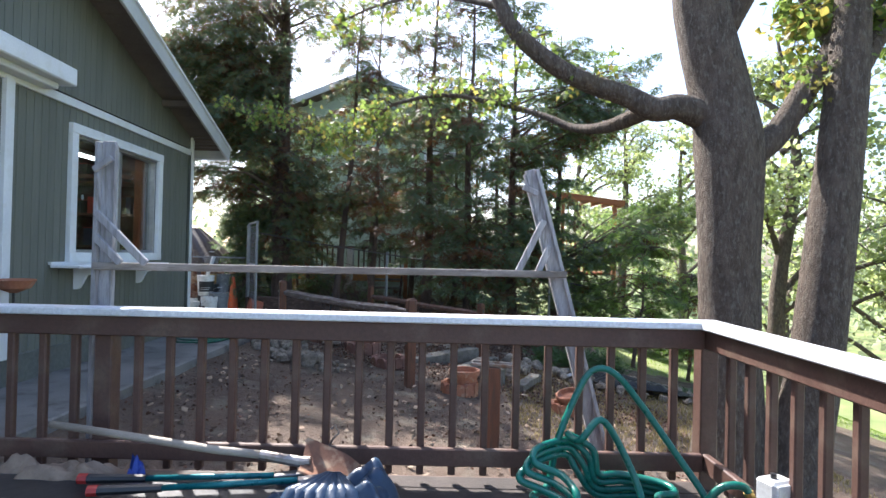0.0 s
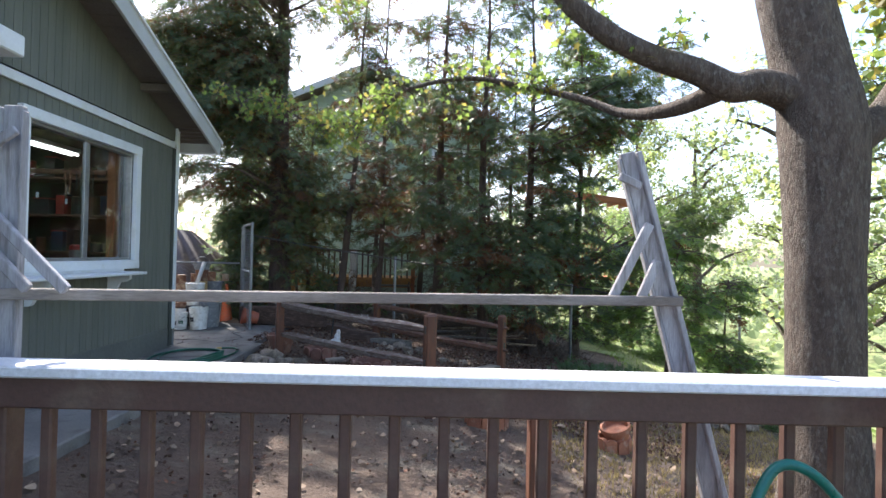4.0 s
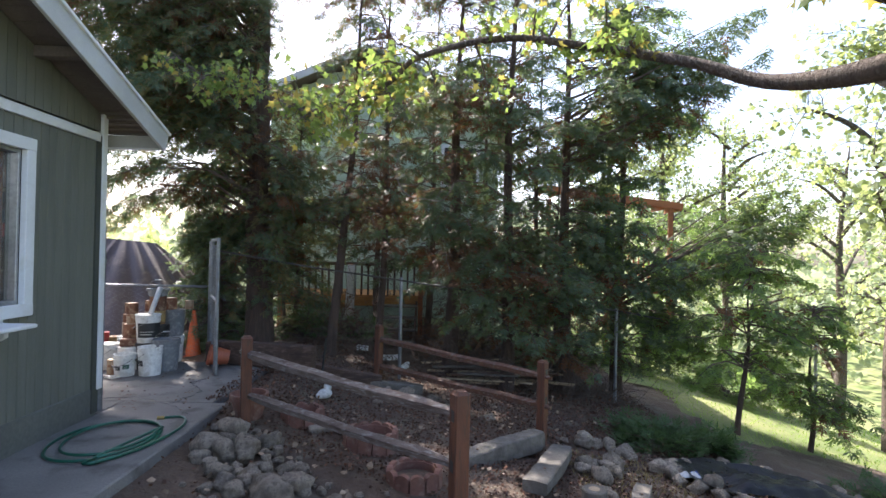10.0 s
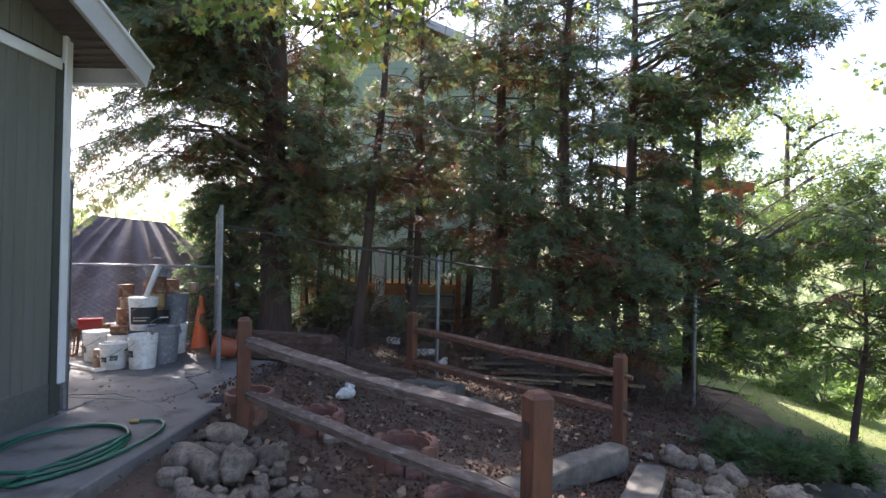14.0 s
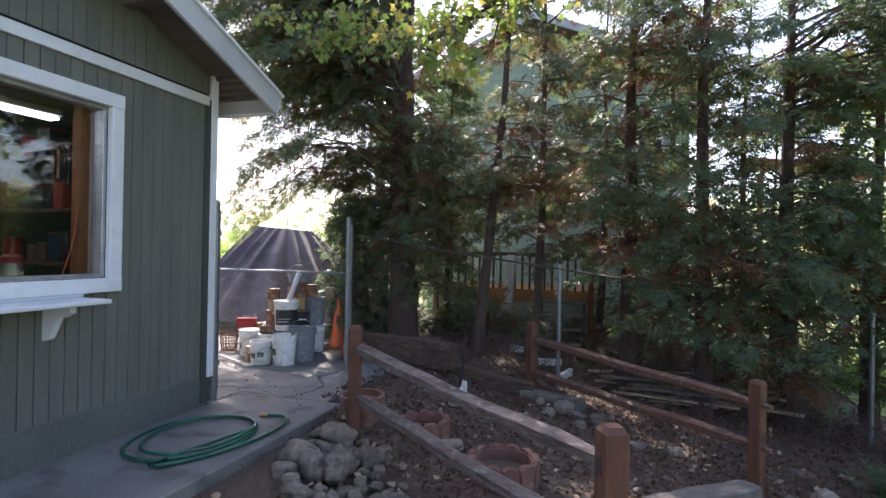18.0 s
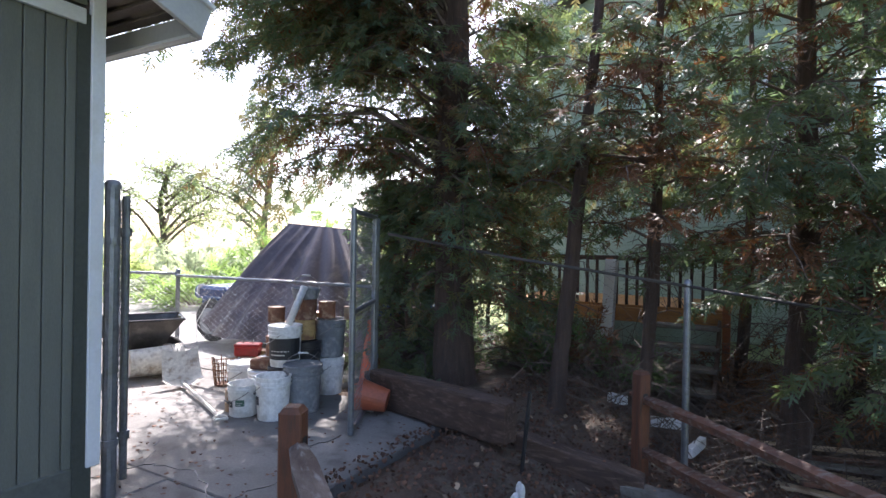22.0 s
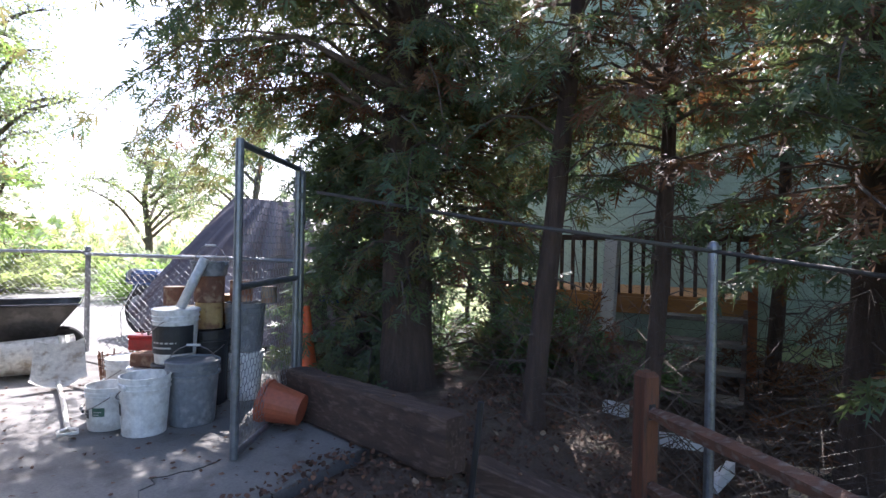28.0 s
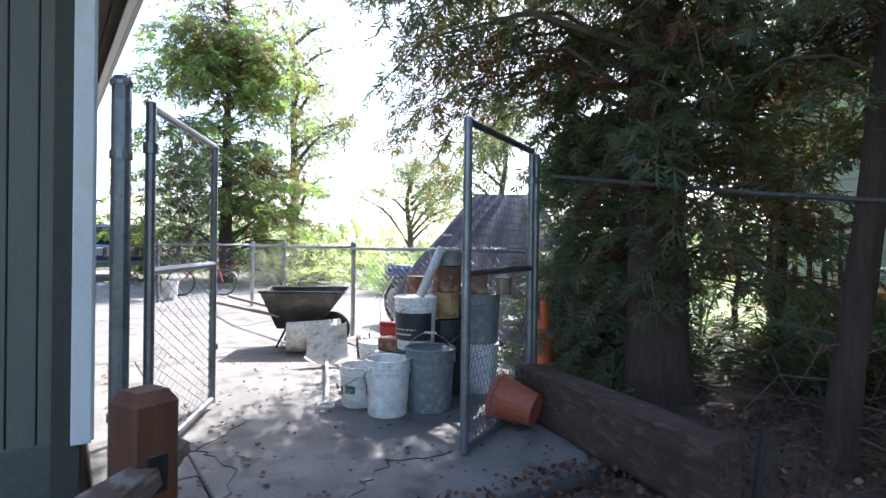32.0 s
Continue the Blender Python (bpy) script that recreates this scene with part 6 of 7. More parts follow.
# wheelbarrow
wb = thing("wheelbarrow", "glossy dark steel wheelbarrow standing on the driveway", "wheelbarrow", (-6.95, 10.72, 0), 61)
g = Geo()
top, bot = [(-0.46, -0.32), (0.42, -0.34), (0.42, 0.34), (-0.46, 0.32)], [(-0.3, -0.2), (0.12, -0.22), (0.12, 0.22), (-0.3, 0.2)]
vs = [(x, y, 0.62) for x, y in top] + [(x, y, 0.22) for x, y in bot] + [(x * 0.97, y * 0.97, 0.615) for x, y in top] + [(x * 0.97, y * 0.97, 0.232) for x, y in bot]
fs = []
for k in range(4):
    j = (k + 1) % 4
    fs += [(k, k + 4, j + 4, j), (k + 8, j + 8, j + 12, k + 12), (k, j, j + 8, k + 8)]
fs += [(7, 6, 5, 4), (12, 13, 14, 15)]
g.add(vs, fs)
part("tray", g, M["barrow"], wb, "glossy dark steel tray")
part("tray_rim", Geo().tube([(*p, 0.62) for p in top] + [(*top[0], 0.62)], 0.014, 8, False), M["barrow"], wb)
for s in (-1, 1):
    part("handle", Geo().tube([(-0.95, 0.30 * s, 0.52), (-0.2, 0.22 * s, 0.34), (0.27, 0.06 * s, 0.22)], 0.018, 8), M["handle"], wb)
    part("leg", Geo().tube([(-0.15, 0.2 * s, 0.33), (-0.3, 0.24 * s, 0.02), (-0.1, 0.24 * s, 0.02), (0.1, 0.2 * s, 0.33)], 0.013, 8), M["barrow"], wb)
    part("brace", Geo().tube([(0.1, 0.2 * s, 0.33), (0.35, 0.1 * s, 0.24)], 0.012, 8), M["barrow"], wb)
wh = part("wheel", Geo().tube([(0.27 + 0.15 * math.cos(a), 0, 0.19 + 0.15 * math.sin(a)) for a in [math.tau * k / 24 for k in range(25)]], 0.045, 10, False), M["tyre"], wb, smooth=True)
part("rim", Geo().lathe([(0.11, -0.03), (0.11, 0.03), (0.03, 0.03), (0.03, -0.03)], 18, pose(0.27, 0, 0.19, 90, 0, 0)), M["steel"], wh)
pail(-6.62, 10.36, 0.175, 0.17, 0.54, "snow_scoop", "ivory plastic pail lying on its side", "snow_scoop", "down", None, 0, "pails", (90, 0, 160))
sc = thing("snow_shovel", "ivory plastic scoop shovel lying on the concrete", "shovel", (-5.80, 10.46, 0.0), 65)
g = Geo()
nu, nv = 9, 9
for i in range(nu):
    for j in range(nv):
        u, s = i / (nu - 1), (j / (nv - 1) - 0.5) * 2
        g.v.append((s * 0.2 * (1 - 0.12 * u), 0.24 * u, 0.03 + 0.32 * u + 0.07 * s * s * (1 - u * 0.4) - 0.1 * math.sin(u * 3.1)))
g.f = [(i * nv + j, i * nv + j + 1, (i + 1) * nv + j + 1, (i + 1) * nv + j) for i in range(nu - 1) for j in range(nv - 1)]
part("scoop", g, M["snow_scoop"], sc, smooth=True)
part("rib", Geo().tube([(0, 0.0, 0.03), (0, 0.2, 0.09)], 0.018, 8), M["snow_scoop"], sc)
part("shaft", Geo().tube([(0, 0.03, 0.045), (0.03, -0.55, 0.035), (0.05, -1.2, 0.025)], 0.017, 8), M["snow_scoop"], sc)
part("d_grip", Geo().tube([(0.05, -1.2, 0.03), (0.0, -1.26, 0.03), (0.0, -1.32, 0.03), (0.1, -1.32, 0.03), (0.1, -1.26, 0.03), (0.05, -1.2, 0.03)], 0.012, 6), M["snow_scoop"], sc)

# covered vehicle
car = thing("covered_vehicle", "blue vehicle under a brown tarp behind the fence", "vehicle", (-6.3, 13.15, 0), -88)
part("body", Geo().box((0, -0.15, 0.55), (1.35, 3.6, 0.42), bev=0.12), M["car_blue"], car)
part("bonnet", Geo().box((0, -1.75, 0.74), (1.3, 0.7, 0.2), bev=0.08), M["car_blue"], car)
for sx in (-1, 1):
    for yy in (-1.6, 1.25):
        w_ = part("wheel", Geo().tube([(sx * 0.68, yy + 0.24 * math.cos(a), 0.33 + 0.24 * math.sin(a)) for a in [math.tau * k / 24 for k in range(25)]], 0.09, 10, False), M["tyre"], car, smooth=True)
        part("hub", Geo().lathe([(0.2, -0.06), (0.2, 0.06), (0.05, 0.08), (0, 0.08)], 18, pose(sx * 0.70, yy, 0.33, 0, 90 * sx, 0)), M["galv"], w_)
    part("headlight", Geo().lathe([(0.09, 0), (0.08, 0.03), (0, 0.04)], 14, pose(sx * 0.6, -1.95, 0.78, 90, 0, 0)), M["milky"], car)
tp = thing("tarp", "brown tarp draped over the vehicle in ridged folds", "tarp", (-6.3, 13.15, 0), -88)
g = Geo()
nr, na = 12, 110
for i in range(nr + 1):
    u = i / nr
    for k in range(na):
        a = math.tau * k / na
        edge = Vector((1.12 * math.copysign(abs(math.cos(a)) ** 0.55, math.cos(a)), (2.1 if math.sin(a) > 0 else 1.72) * math.copysign(abs(math.sin(a)) ** 0.55, math.sin(a)), 0.2 + 0.3 * max(0.0, -math.sin(a)) ** 3 + 0.15 * noise.noise(Vector((math.cos(a) * 2, math.sin(a) * 2, 1)))))
        ridge = Vector((0.0, -0.12 + 0.62 * math.sin(a), 1.80 - 0.05 * math.sin(a)))
        p = ridge.lerp(edge, u)
        p.z += 0.22 * u * (1 - u)
        fold = 0.055 * u ** 0.6 * math.sin(a * 19 + 3 * math.sin(a * 3)) + 0.025 * u ** 0.5 * math.sin(a * 37) + 0.05 * u * noise.noise(Vector((a * 5, u * 2, 3)))
        p += Vector((math.cos(a), math.sin(a), 0.3)) * fold
        g.v.append(tuple(p))
g.f = [(i * na + k, (i + 1) * na + k, (i + 1) * na + (k + 1) % na, i * na + (k + 1) % na) for i in range(nr) for k in range(na)]
part("tarp_sheet", g, M["tarp"], tp, smooth=True)
part("tie_rope", Geo().tube([(0.9, -1.4, 0.7), (1.05, -1.5, 0.35), (1.0, -1.55, 0.02)], 0.006, 6), M["milky"], tp)

# things at the far end of the driveway
tr_ = thing("pickup_truck", "dark blue pickup parked at the far end of the driveway", "truck", (-21.5, 9.9, 0), 92)
part("lower_body", Geo().box((0, 0, 0.75), (1.85, 4.6, 0.6), bev=0.1), M["car_blue"], tr_)
part("cab", Geo().box((0, 0.3, 1.35), (1.65, 1.7, 0.65), bev=0.15), M["car_blue"], tr_)
part("windscreen", Geo().box((0, -0.53, 1.38), (1.4, 0.05, 0.42), bev=0.02), M["black"], tr_)
gr = part("grille", Geo().box((0, -2.32, 0.85), (1.2, 0.05, 0.3), bev=0.02), M["galv"], tr_)
for k in range(6):
    part("grille_bar", Geo().box((-0.5 + k * 0.2, -2.36, 0.85), (0.05, 0.03, 0.26), bev=0.004), M["milky"], gr)
part("bumper", Geo().box((0, -2.42, 0.5), (1.9, 0.14, 0.18), bev=0.04), M["galv"], tr_)
for sx in (-1, 1):
    part("headlight", Geo().box((sx * 0.75, -2.33, 0.85), (0.26, 0.06, 0.22), bev=0.02), M["milky"], tr_)
    for yy in (-1.4, 1.4):
        part("wheel", Geo().tube([(sx * 0.85, yy + 0.27 * math.cos(a), 0.37 + 0.27 * math.sin(a)) for a in [math.tau * k / 20 for k in range(21)]], 0.1, 8, False), M["tyre"], tr_, smooth=True)
by = thing("bicycle", "small red bicycle lying by the driveway fence", "bicycle", (-13.6, 10.9, 0), 70)
for xx in (-0.42, 0.42):
    part("wheel", Geo().tube([(xx + 0.27 * math.cos(a), 0, 0.29 + 0.27 * math.sin(a)) for a in [math.tau * k / 24 for k in range(25)]], 0.02, 6, False), M["tyre"], by)
part("frame", Geo().tube([(-0.42, 0, 0.29), (-0.12, 0, 0.62), (0.3, 0, 0.62), (0.42, 0, 0.29)], 0.02, 6), M["red"], by)
part("seat", Geo().box((-0.14, 0, 0.72), (0.2, 0.1, 0.05), bev=0.02), M["black"], by)
part("handlebar", Geo().tube([(0.28, -0.22, 0.78), (0.31, 0, 0.74), (0.28, 0.22, 0.78)], 0.013, 6), M["steel"], by)
pail(-13.0, 10.2, 0, 0.15, 0.37, "pail_white", "white plastic pail at the far end of the driveway", None, "down", None, 0)
bd = thing("hanging_bowl", "red-brown clay bowl on a thin iron stand by the wall", "bowl", (-3.62, 4.66, 0.0))
part("stand", Geo().tube([(0, 0, 0.0), (0, 0, 0.88)], 0.01, 8), M["black"], bd)
part("bowl", Geo().lathe([(0.03, 0.86), (0.12, 0.9), (0.16, 0.97), (0.15, 0.975), (0.1, 0.91), (0, 0.885)], 22), M["terracotta"], bd)

# ---- trees ----


def trunk_geo(pts, rad, n=14, rough=0.05):
    """Tapered trunk or limb with an uneven skin."""
    g = Geo()
    sp = smooth_path(pts, 5)
    m = len(sp) - 1
    rr = [np.interp(i / m * (len(rad) - 1), range(len(rad)), rad) for i in range(m + 1)]
    g.tube(sp, rr, n)
    out = []
    for v in g.v:
        q = Vector(v)
        k = noise.noise(q * 3.2) * rough + noise.noise(Vector((q.x * 11, q.y * 11, q.z * 3))) * rough * 0.5
        out.append((v[0] + k * 0.5, v[1] + k * 0.5, v[2]))
    g.v = out
    return g


def conifer(x, y, h, r0, crown_from, reach, n_br, label, leaf=("cedar",), lean=(0, 0), seed=1, size=0.15, dry=0.1, only=None, drop=0.22, bark="cedar_bark", z0=None, boughs=(), dead=0, gap=0.046, pairs=3, rise=0.16, dry_below=0.0):
    """Cedar: tapered trunk, drooping limbs in layers, flat side twigs, hanging feathery sprays along them.
    boughs: further limbs as (direction in degrees, height, length, droop); dead: bare snapped twigs on the lower trunk."""
    rng = np.random.default_rng(seed)
    z0 = ground_at(x, y) - 0.1 if z0 is None else z0
    t = thing("cedar_tree", label, "tree", (x, y, z0), 0, "cedars")
    bend = [Vector((lean[0] * u + 0.04 * math.sin(u * 9 + seed), lean[1] * u, h * u)) for u in (0, 0.08, 0.25, 0.5, 0.75, 1)]
    part("trunk", trunk_geo(bend, [r0 * 1.3, r0, r0 * 0.86, r0 * 0.55, r0 * 0.28, 0.015], 14, r0 * 0.3), M[bark], t, smooth=True)
    plan = []
    layers = rng.uniform(0, 1, max(4, n_br // 6)) ** 0.85
    for b in range(n_br):
        u = float(np.clip(layers[rng.integers(0, len(layers))] + rng.normal(0, 0.012), 0, 1))
        zb = crown_from + (h - crown_from) * u
        a = rng.uniform(0, math.tau)
        L = reach * (1 - 0.45 * u) * rng.uniform(0.4, 1.2)
        if not only or only(a, zb, L):
            plan.append((a, zb, L, drop + rng.normal(0.03, 0.13)))
    plan += [(math.radians(a), zb, L, sag) for a, zb, L, sag in boughs]
    twigs = Geo()
    for b in range(dead):
        zb, a, L = rng.uniform(0.25, max(crown_from + 1.2, 2.2)), rng.uniform(0, math.tau), rng.uniform(0.15, 0.75)
        o = Vector((lean[0] * zb / h, lean[1] * zb / h, zb))
        dv = Vector((math.cos(a), math.sin(a), rng.normal(-0.05, 0.3)))
        q = o + dv * L * 0.55 + Vector((0, 0, rng.normal(0, 0.05)))
        twigs.tube([o, q, o + dv * L + Vector((0, 0, rng.normal(-0.1, 0.1)))], [0.008, 0.005, 0.002], 4, False)
        for k in range(2):
            e = Vector(rng.normal(0, 1, 3)) * 0.16 + dv * 0.1
            twigs.tube([q, q + e], [0.004, 0.0015], 4, False)
    O, D, S, dryness = [], [], [], []
    for a, zb, L, sag in plan:
        f = zb / h
        o = Vector((lean[0] * f, lean[1] * f, zb))
        dv = Vector((math.cos(a), math.sin(a), 0))
        sv = Vector((-dv.y, dv.x, 0))
        bow, sway, tipup = rise + rng.normal(0, 0.12), rng.normal(0, 0.07), rng.uniform(0, 0.12)
        pts = [o + dv * (L * k) + sv * (sway * L * math.sin(k * 4)) + Vector((0, 0, bow * L * math.sin(k * 2.6) - sag * L * k * k + tipup * L * max(0.0, k - 0.6))) for k in (0, 0.3, 0.6, 0.85, 1.0)]
        g = twigs if L < 1.35 else Geo()
        g.tube(pts, [0.009 + 0.008 * L, 0.006 + 0.005 * L, 0.009, 0.005, 0.003], 5, False)
        if g is not twigs:
            part("limb", g, M["twig"], t)
        is_dry = rng.uniform() < (0.5 if zb < dry_below else dry)
        rich = rng.uniform(0.55, 1.25)
        high = 2.0 if z0 + zb > 6.9 else 1.0
        w = 0.1 if L < 1 else 0.16
        k = 0
        while w < 1.0:
            k += 1
            w += gap * high / rich / L * rng.uniform(0.6, 1.4)
            if w >= 1:
                break
            i = min(int(w * 4), 3)
            q = pts[i].lerp(pts[i + 1], min(w * 4 - i, 1))
            l2 = (0.10 + 0.24 * min(L, 2.4) * (1.02 - w) ** 0.8) * rng.uniform(0.5, 1.25)
            side = 1 if k % 2 else -1
            d2 = (dv * rng.uniform(0.45, 1.0) + sv * side * rng.uniform(0.5, 1.0) + Vector((0, 0, rng.normal(-0.26, 0.18)))).normalized()
            for e in np.arange(0.03, l2, size * (0.42 if pairs < 4 else 0.5) * high):
                u = e / l2
                p = q + d2 * e + Vector((0, 0, -0.3 * l2 * u * u))
                O.append(np.array(p) + rng.normal(0, 0.014, 3))
                D.append(np.array(d2) * 0.8 + rng.normal(0, 0.34, 3) + np.array([0, 0, -rng.uniform(0.15, 1.1)]))
                S.append(size * rng.uniform(0.64, 1.36) * (1.25 if high > 1 else 1))
                dryness.append((is_dry and w < 0.8) or (w < 0.45 and rng.uniform() < dry) or rng.uniform() < dry * 0.2)
    if twigs.v:
        tagged(part("branch_work", twigs, M["twig"], t), kind="stuff")
    O, D, S, dryness = np.array(O), np.array(D), np.array(S), np.array(dryness)
    pick = rng.integers(0, len(leaf), len(O))
    for i, l in enumerate(leaf):
        s = (pick == i) & ~dryness
        if s.any():
            V, F = fans(O[s], D[s], S[s], pairs=pairs, width=0.16 if pairs < 4 else 0.1, rng=rng)
            mesh_np("crown", V, F, M[l], t)
    if dryness.any():
        V, F = fans(O[dryness], D[dryness], S[dryness], pairs=pairs, width=0.13 if pairs < 4 else 0.09, rng=rng)
        mesh_np("dry_sprays", V, F, M["cedar_dry"], t)["label"] = "rust-brown dried sprays"
    return t


def swarm(a0, a1, z0, z1, l0, l1, sag, n, seed):
    """Boughs spread over a sector: directions, heights and lengths between the given ends."""
    rr = random.Random(seed)
    return [(a0 + (a1 - a0) * ((i * 0.618) % 1), z0 + (z1 - z0) * i / max(n - 1, 1), rr.uniform(l0, l1), sag + rr.gauss(0, 0.05)) for i in range(n)]


# the big cedar: long limbs towards the driveway above and below an open gap, low hanging growth round the trunk
conifer(-3.46, 12.03, 11.5, 0.205, 1.9, 2.4, 150, "big cedar with a thick reddish trunk and low sweeping limbs", ("cedar", "cedar_blue", "cedar_gold"), (-0.3, 0.15), 3, 0.14, 0.13,
        only=lambda a, z, L: not (z > 6.7 and L > 0.5) and not (math.cos(a) > 0.15 and 2.6 < z < 5.8 and L > 0.6) and not (math.cos(a) < -0.2 and z < 3.6 and L > 0.9) and not (math.sin(a) < -0.2 and z < 3.0),
        boughs=swarm(182, 222, 3.5, 4.6, 2.6, 3.7, 0.12, 16, 1) + swarm(178, 216, 2.1, 2.6, 2.0, 3.0, 0.32, 9, 2) + swarm(196, 250, 3.3, 4.8, 1.4, 2.4, 0.14, 14, 3)
        + swarm(180, 250, 4.7, 6.5, 1.7, 3.1, 0.14, 26, 4) + swarm(250, 300, 4.2, 5.8, 0.8, 1.5, 0.14, 9, 5) + swarm(222, 240, 4.2, 4.9, 2.6, 3.4, 0.1, 7, 23) + swarm(222, 262, 3.3, 5.6, 1.4, 2.6, 0.18, 16, 24) + swarm(230, 350, 0.9, 5.2, 0.3, 0.7, 0.4, 30, 25) + swarm(-65, 40, 1.9, 3.4, 0.5, 1.2, 0.22, 34, 29) + swarm(205, 232, 3.4, 4.3, 2.4, 3.3, 0.2, 12, 31) + swarm(215, 262, 2.9, 4.0, 1.0, 2.1, 0.3, 18, 32) + swarm(-40, 50, 5.7, 6.6, 0.8, 1.6, 0.1, 8, 35)
        + swarm(180, 240, 1.2, 3.4, 0.35, 0.8, 0.4, 16, 7) + swarm(-60, 60, 0.8, 2.7, 0.5, 1.2, 0.35, 26, 8) + swarm(150, 195, 2.6, 5.2, 1.6, 2.7, 0.15, 18, 9) + swarm(40, 150, 1.0, 4.5, 0.8, 1.7, 0.25, 30, 10), dead=30, rise=0.3, pairs=4)
conifer(-4.3, 12.3, 3.1, 0.05, 0.1, 0.8, 230, "young bushy cedar against the big trunk", ("cedar", "cedar_blue"), (0.1, 0.0), 31, 0.13, 0.05)
conifer(-4.75, 12.75, 2.6, 0.05, 0.1, 0.7, 130, "young bushy cedar beside the tarp", ("cedar", "cedar_blue"), (0.1, 0.0), 42, 0.13, 0.05)
conifer(-3.2, 13.3, 4.6, 0.05, 0.3, 0.8, 90, "narrow young cedar behind the big trunk", ("cedar", "cedar_blue"), (0.0, 0.1), 35, 0.15, 0.08)
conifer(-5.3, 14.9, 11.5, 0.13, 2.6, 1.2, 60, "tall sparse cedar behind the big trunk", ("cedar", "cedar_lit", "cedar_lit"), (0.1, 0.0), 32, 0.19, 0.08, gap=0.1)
conifer(-2.22, 11.76, 7.6, 0.075, 2.9, 0.85, 38, "slim leaning cedar beside the fence", ("cedar", "cedar_blue", "cedar_gold"), (0.45, 0.3), 4, 0.13, 0.14, dead=34, pairs=5, only=lambda a, z, L: not (math.cos(a) < 0.1 and z < 5.6 and L > 0.45),
        boughs=swarm(250, 360, 1.9, 3.4, 0.35, 0.7, 0.3, 6, 11) + swarm(120, 250, 1.9, 3.3, 0.4, 0.9, 0.25, 10, 30))
conifer(-1.53, 12.2, 8.2, 0.06, 2.2, 1.45, 72, "slender cedar with patches of dried brown foliage", ("cedar", "cedar_gold", "cedar_blue"), (0.1, 0.15), 5, 0.14, 0.24, dead=70, dry_below=3.0, pairs=5,
        boughs=swarm(190, 350, 1.9, 5.6, 0.7, 1.4, 0.3, 24, 12) + swarm(200, 345, 2.6, 3.8, 0.5, 1.2, 0.3, 8, 33))
conifer(-0.36, 12.5, 8.6, 0.125, 2.2, 1.55, 84, "tall cedar with dark foliage and dry brown twigs", ("cedar", "cedar_blue", "cedar"), (0.15, 0.1), 6, 0.14, 0.2, dead=110, dry_below=2.7, pairs=4,
        boughs=swarm(180, 360, 1.6, 5.8, 0.6, 1.5, 0.28, 32, 13) + swarm(190, 350, 2.2, 3.8, 0.5, 1.3, 0.3, 14, 34))
conifer(0.56, 12.05, 8.6, 0.11, 2.1, 1.5, 64, "tall cedar behind the fence with bluish foliage", ("cedar", "cedar_blue"), (0.05, 0.2), 7, 0.14, 0.2, dead=110, dry_below=2.6,
        boughs=swarm(180, 360, 0.9, 3.2, 0.5, 1.2, 0.28, 34, 14) + swarm(180, 360, 3.2, 5.8, 0.6, 1.5, 0.28, 8, 20))
conifer(1.62, 12.4, 8.4, 0.12, 1.6, 1.6, 58, "dark cedar near the end of the row", ("cedar", "cedar_blue"), (-0.05, 0.2), 8, 0.15, 0.1, dead=90, dry_below=2.2, only=lambda a, z, L: not (math.cos(a) > 0.2 and 2.5 < z < 4.3 and L > 0.8),
        boughs=swarm(-80, 30, 1.8, 4.3, 0.5, 0.95, 0.25, 32, 26) + swarm(-14, 10, 4.0, 4.8, 2.6, 3.4, -0.5, 6, 27) + swarm(-22, 14, 4.5, 5.8, 1.5, 2.5, -0.12, 9, 15) + swarm(180, 340, 3.2, 5.6, 0.7, 1.5, 0.25, 8, 16) + swarm(170, 350, 0.7, 3.2, 0.6, 1.3, 0.25, 36, 19))
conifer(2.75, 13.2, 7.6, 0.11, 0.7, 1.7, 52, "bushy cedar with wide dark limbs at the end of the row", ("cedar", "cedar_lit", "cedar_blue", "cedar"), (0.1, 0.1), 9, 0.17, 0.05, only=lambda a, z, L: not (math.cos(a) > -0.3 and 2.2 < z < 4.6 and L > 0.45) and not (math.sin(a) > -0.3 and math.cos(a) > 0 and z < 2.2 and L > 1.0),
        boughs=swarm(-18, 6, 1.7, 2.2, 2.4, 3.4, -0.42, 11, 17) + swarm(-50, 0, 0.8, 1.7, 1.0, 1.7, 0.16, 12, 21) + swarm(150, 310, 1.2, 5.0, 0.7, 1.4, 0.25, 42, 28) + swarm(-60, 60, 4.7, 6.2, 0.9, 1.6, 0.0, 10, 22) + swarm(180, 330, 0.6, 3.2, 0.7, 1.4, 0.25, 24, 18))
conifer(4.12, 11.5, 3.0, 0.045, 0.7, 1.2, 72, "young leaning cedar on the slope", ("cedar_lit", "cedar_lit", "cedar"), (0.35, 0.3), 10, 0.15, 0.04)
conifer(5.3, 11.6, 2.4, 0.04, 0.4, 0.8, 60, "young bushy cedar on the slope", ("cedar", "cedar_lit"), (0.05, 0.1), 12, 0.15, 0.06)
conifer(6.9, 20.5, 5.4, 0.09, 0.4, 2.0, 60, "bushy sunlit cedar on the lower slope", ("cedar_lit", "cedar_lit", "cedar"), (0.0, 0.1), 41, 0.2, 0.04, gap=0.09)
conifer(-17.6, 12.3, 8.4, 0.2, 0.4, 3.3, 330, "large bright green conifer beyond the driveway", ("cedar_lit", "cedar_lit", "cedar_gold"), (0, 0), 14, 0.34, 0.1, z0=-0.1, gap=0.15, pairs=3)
conifer(-1.9, 14.6, 4.2, 0.08, 0.5, 0.9, 50, "dark young cedar close to the house", ("cedar", "cedar_blue"), (0.1, 0.1), 33, 0.16, 0.1, gap=0.09)
